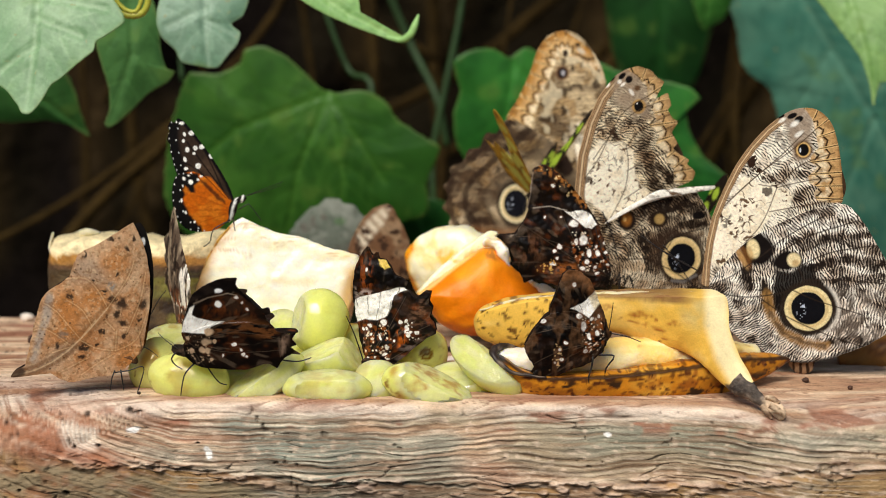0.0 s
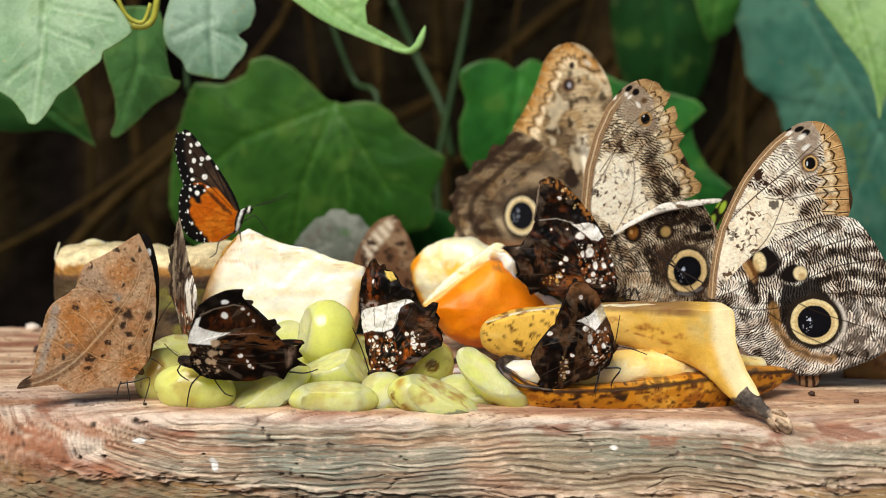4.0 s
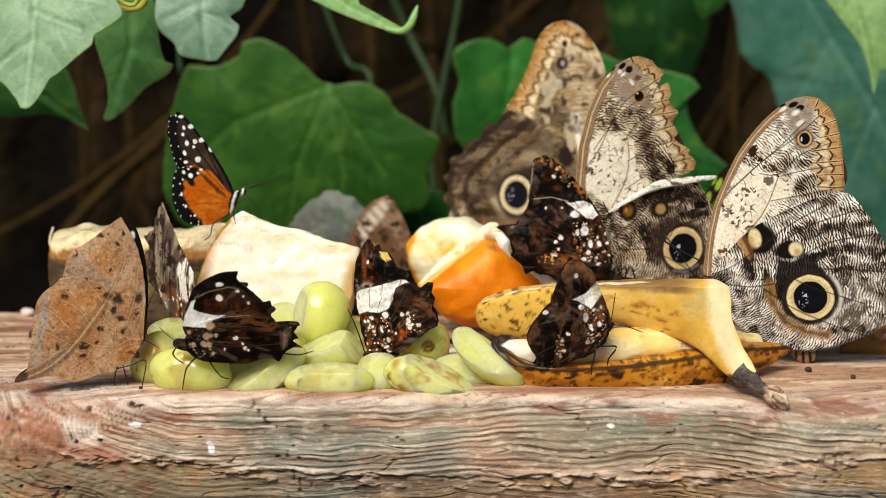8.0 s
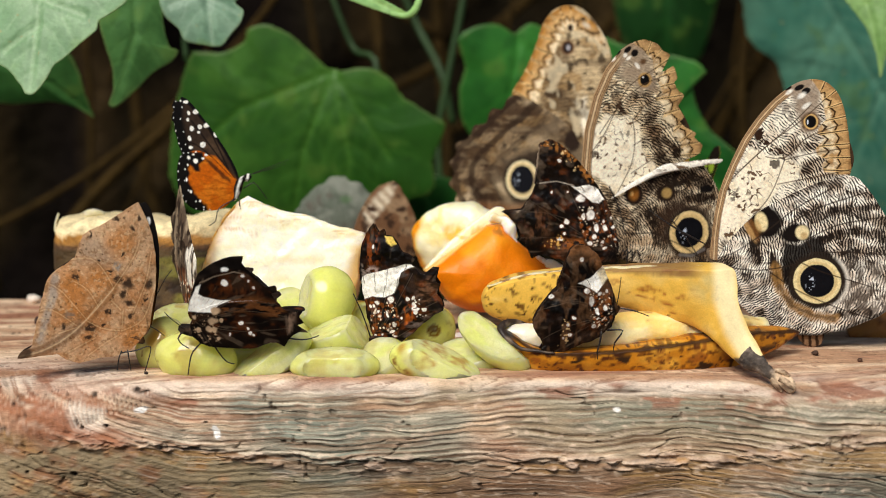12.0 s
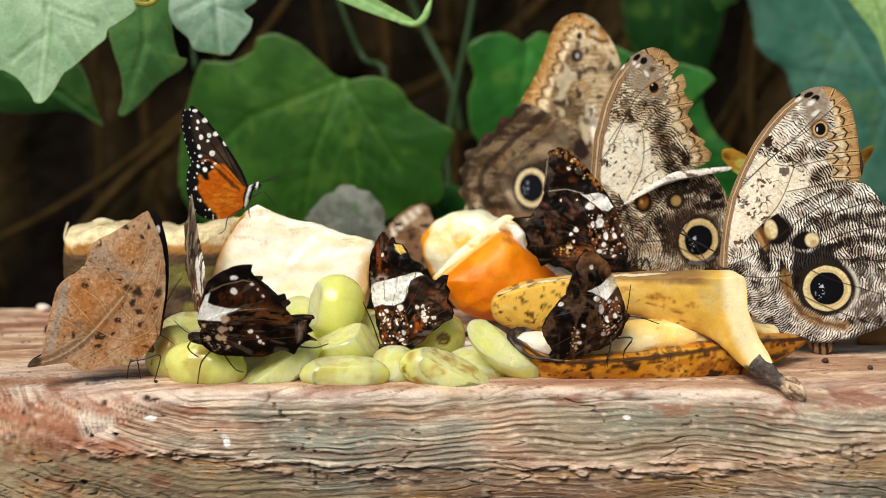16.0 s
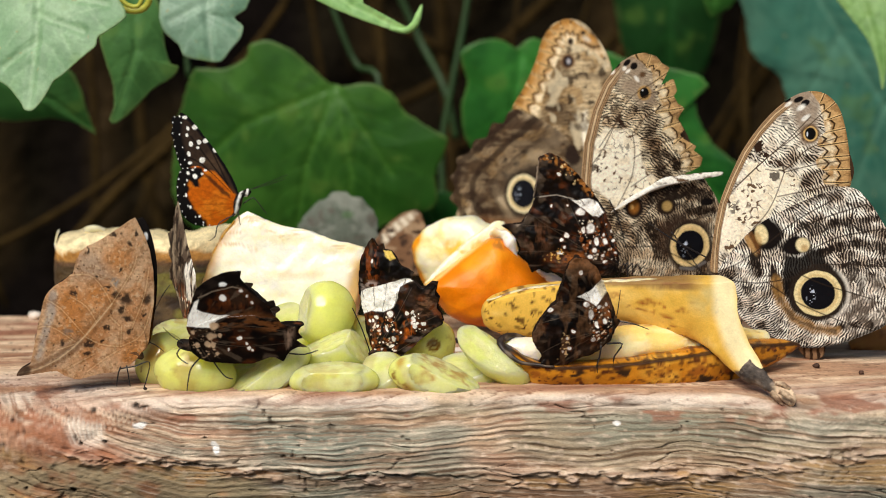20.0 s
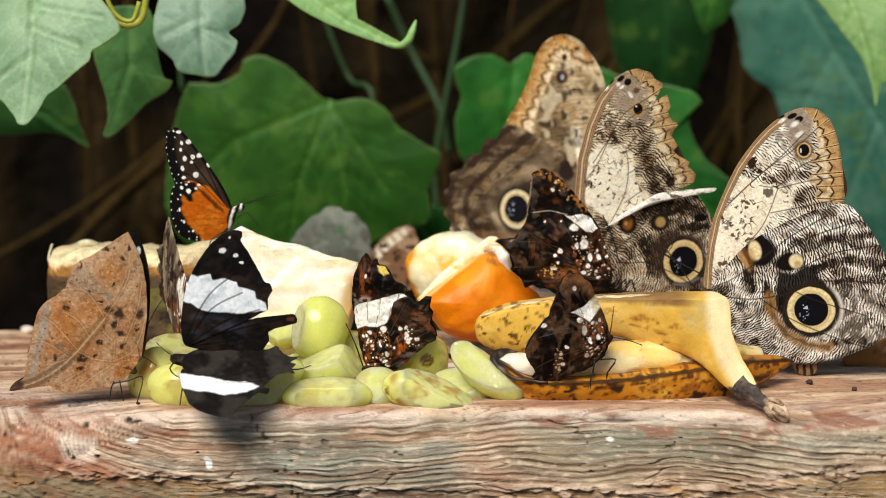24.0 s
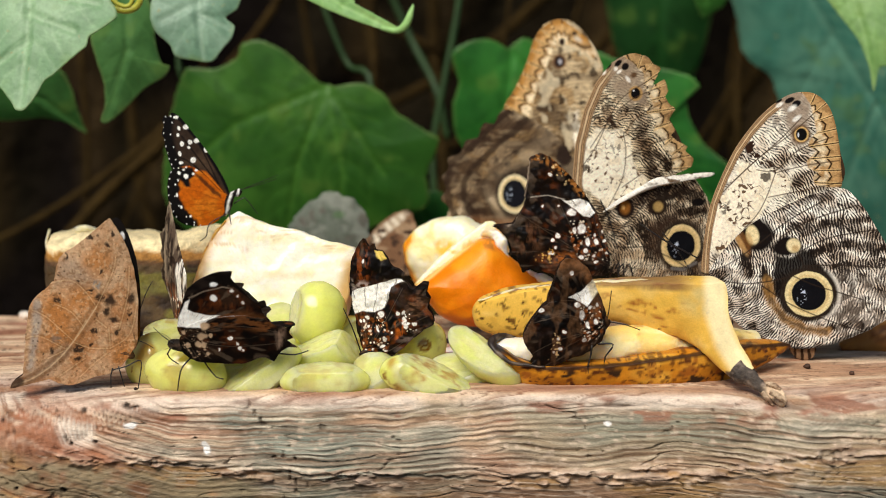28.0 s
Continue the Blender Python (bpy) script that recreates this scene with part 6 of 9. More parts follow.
    for u, v in [(-32.3, 35.0), (-28.8, 31.5)]:
        limb(root, [(-3, 2, 6), (u * 0.5, -1, v * 0.4), (u * 0.8, -3, v * 0.6)], 0.0003, "antenna")
    return root


def owl_middle():
    root = thing("owl_butterfly", pose(0.0720, 0.0980, 0.0312, 4, 0, 10), "owl butterfly with a torn forewing edge and closed wings", "butterfly", "owl butterflies")
    edge = [(-1.7, -0.5), (-10.9, 19.4), (-14.7, 38.9), (-13.6, 55.8), (-10.3, 70.1), (-5.7, 80.8), (0.6, 89.1), (7.1, 92.6)]
    comb = etching((-18, -2), (42, 96), (-6, -6), 1.1, 401, 0.55)
    def fore(p):
        pale = [[(-8.1, 58.2), (-4.8, 62.9), (1.0, 60.5), (6.6, 60.4), (9.2, 57.5), (10.4, 50.3), (13.2, 42.9), (18.4, 37.5), (8.1, 32.8), (0.3, 28.0), (-6.3, 34.7), (-11.8, 37.2), (-12.1, 45.7)]]
        c = owl_pattern(p, comb, 43, [([(14.1, 59.9), (17.4, 50.2), (21.5, 40.4)], 4.79, 0.85), ([(21.1, 51.3), (27.5, 45.2)], 3.35, 0.9), ([(13.0, 69.5), (16.9, 63.5)], 3.35, 0.7)], [([(-8.3, 66.8), (-4.2, 68.2), (-2.4, 64.8), (-4.8, 62.9)], 0.8), ([(-3.7, 74.4), (-0.3, 76.3), (0.9, 70.6), (-2.5, 68.5)], 0.55), ([(-1.0, 66.8), (1.5, 67.7), (4.1, 62.4), (0.6, 62.9)], 0.9), ([(-11.4, 46.6), (-5.7, 46.1), (-6.1, 43.2), (-10.5, 42.7)], 0.7), ([(1.2, 54.7), (5.3, 56.4), (5.9, 52.7), (3.1, 49.4)], 0.45)], pale, "f6e4c0", "1a0f07", 0.5, 0.55, -0.32)
        c = costa(c, p, edge, 4.0)
        c = over(c, "a08b74", 0.85 * area(p, [(0.2, 84.0), (1.1, 92.3), (9.7, 91.6), (16.2, 83.9), (16.6, 71.9), (9.7, 70.8), (5.4, 75.6), (1.1, 78.0)], 1.8) * ramp(fbm(p, 4, 8), 0.1, 0.4))
        c = margin(c, p, [(2.3, 94.7), (13.3, 93.9), (24.7, 87.5), (32.8, 69.4), (41.4, 42.6), (29.1, 43.7), (28.4, 50.1), (24.8, 52.0), (25.1, 57.4), (19.5, 59.8), (21.3, 65.1), (16.2, 68.3), (18.5, 74.3), (15.9, 77.9), (15.1, 85.1), (10.6, 89.2)], [(11.5, 93.5), (19.0, 90.2), (24.7, 82.3), (26.7, 74.6), (29.1, 62.5), (36.4, 52.2), (37.8, 42.9)], 6, "b48e60")
        for at in [(-0.7, 88.3, 1.92, 1.0), (3.9, 89.4, 1.92, 1.0), (6.9, 88.0, 1.68, 1.4)]:
            c = over(c, "120c0a", spot(p, at, at[2], at[3], 40))
        for at in [(-2.3, 85.6, 1.20, 0.9), (2.8, 87.1, 0.96, 0.8), (4.3, 85.9, 1.20, 0.6), (8.1, 82.7, 0.72, 1.6)]:
            c = over(c, "f2eadc", 0.9 * spot(p, at, at[2], at[3], 40, 0.4))
        c = over(c, "5a3a1c", 0.9 * spot(p, (10.7, 84.4), 1.44, 1.20, 20, 0.5))
        at = (11.5, 76.7)
        c = over(c, "b8905a", spot(p, at, 3.11, 3.11, 0, 0.12))
        c = over(c, "0c0909", spot(p, at, 2.04, 2.28, 0, 0.12))
        c = over(c, "f2f2f2", spot(p, (10.7, 77.9), 0.4))
        c = veins(c, p, [[(-10.9, 45.7), (-5.0, 54.8), (4.2, 73.2), (16.2, 81.5)], [(-7.4, 54.1), (0.8, 66.0), (10.3, 74.4), (22.5, 79.1)], [(7.1, 60.0), (13.1, 67.1), (27.7, 74.2)], [(7.7, 59.0), (16.9, 64.2), (26.6, 68.2)], [(6.6, 60.0), (7.9, 51.5), (6.6, 40.6), (0.8, 28.5)], [(7.5, 49.1), (17.2, 54.5), (30.8, 58.5)], [(6.7, 36.9), (20.1, 45.3), (33.6, 50.0)]])
        return c
    part("forewing", sheet("owl_forewing", [(-1.7, -0.5), (-10.9, 19.4), (-14.7, 38.9), (-13.6, 55.8), (-10.3, 70.1), (-5.7, 80.8), (0.6, 89.1), (6.6, 92.6), (11.5, 93.5), (16.5, 91.9), (19.0, 89.0), (22.4, 86.9), (18.2, 84.2), (15.2, 79.6), (19.8, 80.1), (24.2, 82.3), (25.8, 77.4), (24.7, 75.1), (26.8, 71.7), (29.3, 70.0), (26.7, 65.4), (29.4, 60.8), (27.7, 58.6), (30.3, 56.2), (34.9, 53.7), (34.2, 51.8), (37.8, 48.6), (37.2, 45.2), (34.5, 43.7), (20.8, 37.1), (11.2, 26.3), (3.0, 9.3)], (5.4, 53.1), fore, 0.25, None, 0.25, 1.0, 0.012, 0.2, folds), WING, root)
    comb_hind = etching((-3, -8), (58, 46), (-6, 6), 1.05, 411, 0.55)
    def hind(p):
        c = owl_pattern(p, comb_hind, 53, [([(15.5, 33.1), (28.0, 34.2), (40.6, 32.8)], 5.75, 0.85), ([(13.5, 20.9), (18.7, 15.9)], 6.23, 0.75), ([(30.8, 25.6), (42.1, 26.6)], 3.35, 0.9), ([(3.5, 21.1), (8.7, 14.9)], 3.35, 0.6)], (), (), "f4e2c2", "150b06", 0.8, 0.55, -0.1)
        c = over(c, "3a281c", 0.75 * area(warp(p, 3, 0.8, 12), [(18.5, 20.8), (27.1, 24.4), (41.0, 21.7), (44.5, 0.5), (29.4, -1.6), (20.2, 8.5)], 2.5))
        c = eyespot(c, p, (32.9, 11.2), 8.62, 9.10, "e0c48c")
        c = over(c, "9a9694", 0.4 * stroke(p, [(29.3, 1.4), (34.3, 0.8), (39.8, 3.6)], 0.8, 0.6))
        c = over(c, "1d120c", spot(p, (8.2, 27.9), 4.07, 4.55))
        c = over(c, "8a5620", spot(p, (8.0, 28.4), 2.16, 2.87, 0, 0.4))
        c = over(c, "d8a860", spot(p, (7.2, 28.4), 0.72, 0.96, 0, 0.5))
        c = over(c, "22160f", spot(p, (22.2, 28.2), 4.07, 3.59))
        c = over(c, "a58650", spot(p, (22.4, 28.4), 2.16, 2.16, 0, 0.3))
        c = over(c, "0d0807", spot(p, (40.2, 29.8), 3.11, 1.68, 0))
        return veins(c, p, [[(3.8, 11.3), (16.3, 11.5), (26.2, 15.8), (29.8, 20.7), (42.2, 24.1)], [(16.3, 11.5), (29.1, 5.8), (40.8, -1.9)], [(2.4, 16.2), (13.3, 25.8), (18.0, 33.1)]], "2a1f17", 0.35)
    ob = part("hindwing", sheet("owl_hindwing", [(-0.6, 2.0), (-0.4, 14.3), (1.7, 26.0), (10.9, 33.6), (23.2, 38.8), (36.1, 41.5), (40.8, 36.8), (46.1, 28.1), (51.1, 18.1), (52.5, 8.2), (47.2, 0.4), (37.2, -2.9), (24.6, -3.6), (12.0, -1.8), (4.0, -0.1)], (25.2, 16.2), hind, 0.25, None, 0.25, 1.2, 0.01, 0.5, folds), WING, root)
    ob.location = (0, -0.001, 0)
    fold = part("folded_edge", sheet("owl_fold", [(-2.1, 26.6), (2.0, 29.4), (8.1, 31.8), (15.5, 35.1), (22.9, 37.4), (30.3, 39.1), (35.3, 40.2), (44.3, 41.1), (45.7, 42.8), (35.2, 42.4), (27.7, 41.8), (20.2, 40.7), (14.1, 37.3), (6.8, 33.5), (2.0, 30.4)], (17.9, 37.5), lambda p: over(np.tile(lin("f1eadc"), (len(p), 1)), "6b5440", ramp(fbm(p, (3, 1.2), 4), 0.52, 0.66) * ramp(p[:, 0], 10, 26)), 0.4, None, 0.2, 0.8), WING, root, "pale folded strip of torn wing")
    fold.location = (0, -0.003, 0)
    for n, (ol, name) in enumerate((([(-3.0, 2.0), (-10.9, 36.4), (-9.3, 67.7), (1.9, 86.7), (11.5, 92.4), (17.1, 83.4), (24.8, 70.2), (34.3, 49.3), (15.8, 36.0)], "forewing"), ([(0.7, 2.0), (2.5, 25.2), (23.2, 37.8), (39.5, 38.0), (50.5, 13.2), (42.2, -0.3), (17.0, -1.4)], "hindwing"))):
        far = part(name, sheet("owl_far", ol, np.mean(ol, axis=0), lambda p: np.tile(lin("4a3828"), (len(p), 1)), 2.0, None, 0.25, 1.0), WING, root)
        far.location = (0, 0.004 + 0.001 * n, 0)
    body(root, [(-4, 3, 8, 0.8), (-2, 3, 6, 1.8), (2, 3, 3, 2.6), (9, 3, 1, 2.8), (18, 3, 0, 2.0), (26, 3, 0, 0.8)], "6b5a48")
    for x in (2, 8):
        limb(root, [(x, 0, -3), (x + 2, -3, 4), (x + 5, -5, -8)], 0.0004)
        limb(root, [(x, 4, -3), (x + 6, 6, -6), (x + 7, 6, -16)], 0.0004)
    for line in ([(-3.5, 32.2), (1.0, 22.4), (3.8, 11.3)], [(24.1, 17.5), (31.5, 8.3), (38.0, -1.3)]):
        limb(root, [(u, -4 - i, v) for i, (u, v) in enumerate(line)], 0.0003, "antenna")
    return root


def owl_rear():
    root = thing("owl_butterfly", pose(0.0668, 0.1700, 0.0366, -4, 0, -12), "greyish-brown owl butterfly perched behind the orange pieces", "butterfly", "owl butterflies")
    hub = (0, 0)
    def fore(p):
        c = soft_owl_pattern(p, hub, [([(-22.4, 70.0), (-11.6, 57.1), (-3.4, 41.6)], 9, 0.6)], 63, [[(-7.6, 57.2), (-2.4, 59.8), (1.8, 43.0), (-2.8, 39.1)]], 0.5, 0.5, 1.9, "cdb48c", "3a2818")
        c = over(c, "4a3826", 0.6 * ramp(fbm(p, (8, 5), 64), 0.5, 0.62))
        c = over(c, "d9c8a6", 0.6 * ramp(fbm(p, (6, 8), 66), 0.58, 0.7))
        c = margin(c, p, [(-12.4, 102.5), (0.9, 93.5), (7.6, 80.7), (-1.7, 88.4), (-12.2, 90.9), (-16.0, 83.1), (-21.0, 70.0), (-26.0, 54.3), (-40.7, 54.1), (-27.8, 80.4), (-22.8, 94.7)], [(0.9, 93.5), (-5.0, 99.7), (-11.8, 101.2), (-18.6, 98.6), (-23.3, 91.9), (-26.5, 81.7), (-31.6, 69.9), (-36.8, 59.4)], 6, "b07a34", 1.4)
        for at in [(-11.2, 81.8, 2.4, 2.6), (-10.1, 90.9, 1.3, 1.6), (-4.4, 94.8, 1.3, 0.8)]:
            c = over(c, "2a1c14", spot(p, at, at[2], at[3]))
        c = over(c, "6b4a30", spot(p, (-11.2, 81.8), 3.2, 3.4, 0, 0.3))
        c = over(c, "1c1210", spot(p, (-11.2, 81.8), 2.3, 2.6, 0, 0.3))
        c = over(c, "a9a4a8", spot(p, (-10.9, 81.8), 0.9, 1.2, 0, 0.5))
        c = over(c, "c9b8a0", spot(p, (-2.8, 92.0), 2.09, 1.05, -30, 0.5))
        return c
    part("forewing", sheet("owl_forewing", [(1.3, 0.0), (7.5, 21.0), (10.9, 44.5), (10.8, 65.2), (7.9, 82.0), (1.4, 93.5), (-5.0, 99.7), (-11.8, 101.2), (-18.6, 98.6), (-23.3, 91.9), (-26.5, 81.7), (-31.6, 69.9), (-36.8, 59.4), (-29.9, 49.1), (-16.4, 31.0)], (-8.9, 57.2), fore, 0.7, None, 0.25, 1.0), WING, root)
    def hind(p):
        c = soft_owl_pattern(p, hub, [([(-56.4, 35.5), (-37.8, 41.1), (-21.9, 46.6)], 12, 0.7), ([(-61.6, 19.6), (-42.9, 27.9)], 9, 0.7), ([(-37.6, 30.6), (-21.7, 33.5)], 9, 0.9), ([(-48.5, 46.2), (-30.0, 50.4), (-11.3, 41.5)], 8, 1.0)], 73, (), 0.5, 0.55, 1.8, "c4ae8c", "33241a")
        c = over(c, "38271a", 0.8 * ramp(fbm(p, (13, 4), 74), 0.48, 0.6))
        c = over(c, "b8a07c", 0.25 * ramp(fbm(p, (11, 4), 76), 0.58, 0.7))
        d, s = along_line(p, [(-36.8, 59.4), (-46.0, 51.5), (-53.9, 43.5), (-62.9, 35.4), (-65.7, 24.8), (-64.2, 12.9), (-58.7, 5.9)])
        d = d + 3 * (fbm(p, 6, 75) - 0.5)
        c = over(c, "2a1c12", 0.8 * ramp(np.sin(d * 0.75), 0.1, 0.7) * (1 - ramp(d, 14, 24)))
        c = over(c, "a08c70", 0.35 * ramp(fbm(p, 8, 3), 0.35, 0.6) * ramp(d, 16, 24))
        c = over(c, "8a5a34", 0.7 * area(p, [(-50.6, 9.3), (-37.2, 8.3), (-21.3, 10.0), (-21.2, 2.1), (-42.5, 2.9)], 3))
        c = over(c, "241a15", 0.9 * area(p, [(-37.6, 28.0), (-28.4, 34.7), (-19.1, 33.6), (-21.3, 10.0), (-34.6, 11.0)], 3))
        c = eyespot(c, p, (-31.0, 20.8), 7.58, 8.89, "dccba0", "101016")
        return over(c, "2a1d15", spot(p, (-8.1, 39.0), 3.66, 5.23))
    ob = part("hindwing", sheet("owl_hindwing", [(1.3, -1.3), (2.2, 23.5), (-8.7, 44.2), (-24.7, 55.7), (-36.8, 59.4), (-41.2, 53.6), (-46.0, 53.0), (-49.1, 46.7), (-54.4, 45.0), (-57.0, 39.2), (-62.9, 37.0), (-62.8, 31.2), (-66.0, 28.0), (-63.8, 22.7), (-65.8, 17.9), (-62.5, 13.8), (-63.0, 9.0), (-58.1, 5.9), (-47.8, 2.8), (-34.4, 0.5), (-18.4, -3.6)], (-30.9, 28.1), hind, 0.6, None, 0.25, 1.5, 0.05), WING, root)
    ob.location = (0, -0.001, 0)
    body(root, [(3, 2, 8, 0.8), (2, 2, 5, 2.4), (0, 2, 0, 3.6), (-8, 2, -5, 4.2), (-20, 2, -10, 2.0), (-26, 2, -12, 0.8)], "6b5a48")
    for x in (-2, -8):
        limb(root, [(x, 0, -5), (x - 3, -3, -14), (x - 2, -2, -34)])
    return [o for o in root.children if "wing" in o.name]


owl_right()
owl_middle()
REAR_WINGS = owl_rear()


def scatter(c, p, zone, count, seed, colour, least, most, strength=1.0):
    """Small separate flecks inside a polygon, sizes in mm."""
    rng = random.Random(seed)
    q = warp(p, 0.9, 0.22, seed)
    zone = np.asarray(zone, float)
    lo, hi = zone.min(axis=0), zone.max(axis=0)
    inside = area(p, zone, 0.6)
    for n in range(count):
        at = (rng.uniform(lo[0], hi[0]), rng.uniform(lo[1], hi[1]))
        r = least + (most - least) * rng.random() ** 2
        wide, turn = r * rng.uniform(0.8, 1.5), rng.uniform(0, 180)
        i = np.flatnonzero((np.abs(q[:, 0] - at[0]) < 2 * r) & (np.abs(q[:, 1] - at[1]) < 2 * r))
        if len(i):
            c[i] = over(c[i], colour, strength * inside[i] * spot(q[i], at, wide, r, turn, 0.25))
    return c


def dusky(p, seed, hub, bands=(), flecks=(), rust=0.4, fleck_zone=None, lines=()):
    """Dark brown silky underside: rust clouds, fine vein lines, pale bands crossed by veins, and flecks."""
    d = p - np.asarray(hub)
    ray = np.column_stack([np.arctan2(d[:, 1], d[:, 0]) * 14, np.hypot(d[:, 0], d[:, 1])])
    c = np.tile(lin("130b07"), (len(p), 1))
    c = over(c, "3a2618", 0.7 * ramp(fbm(ray, (3.0, 7), seed), 0.42, 0.78))
    c = over(c, "6a3412", rust * ramp(fbm(p, 4.5, seed + 3), 0.52, 0.68) * (0.4 + 0.6 * ramp(fbm(ray, (0.9, 3), seed + 5, 2), 0.4, 0.6)))
    c = over(c, "070504", 0.9 * ramp(fbm(p, 9, seed + 6), 0.40, 0.62))
    c = over(c, "85705c", 0.25 * ramp(fbm(ray, (1.0, 6), seed + 16, 2), 0.62, 0.76))
    for v in lines:
        e = line_distance(p, smooth(v, 1.5))
        c = over(c, "050303", 0.7 * (1 - ramp(e, 0.1, 0.8)))
        c = over(c, "8a7460", 0.25 * (1 - ramp(e, 0.05, 0.22)))
    for b in bands:
        m = area(warp(p, 3, 0.35, seed), b, 0.25)
        c = over(c, "fffaf0", m)
        c = over(c, "3a2c24", 0.65 * m * (1 - ramp(np.abs(((ray[:, 0] + 1.2 * fbm(p, 4, seed + 9)) / 2.6) % 1.0 - 0.5), 0.02, 0.06)) * ramp(fbm(p, 5, seed + 10), 0.35, 0.55))
    if fleck_zone is not None:
        c = scatter(c, p, fleck_zone, 70, seed + 1, "8a4a1c", 0.3, 0.9, 0.8)
        c = scatter(c, p, fleck_zone, 60, seed + 2, "f0dfc6", 0.16, 0.55)
    bent = warp(p, 1.6, 0.45, seed + 15)
    for n, at in enumerate(flecks):
        c = over(c, "5a2e12", 0.8 * spot(bent, at, at[2] + 0.45, at[3] + 0.45, 35 * n, 0.25))
        c = over(c, "f6f1e8", spot(bent, at, at[2], at[3], 10 * (n % 5) - 20, 0.2))
    return c


def dusk_pair(root, frame_wings, thick=0.2, gap=0.0026):
    """Front wings as given; plain dark partners behind them."""
    for n, (name, outline, centre, paint) in enumerate(frame_wings):
        ob = part(name, sheet("dusk_" + name, outline, centre, paint, 0.3, None, thick, 0.8, 0.11, 0.25, crumple), SILKY, root)
        ob.location = (0, -0.0006 * n, 0)
        q = np.asarray(outline)
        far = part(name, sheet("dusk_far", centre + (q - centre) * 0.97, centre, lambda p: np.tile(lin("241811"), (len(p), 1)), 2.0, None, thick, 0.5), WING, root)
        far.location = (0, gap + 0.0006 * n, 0)


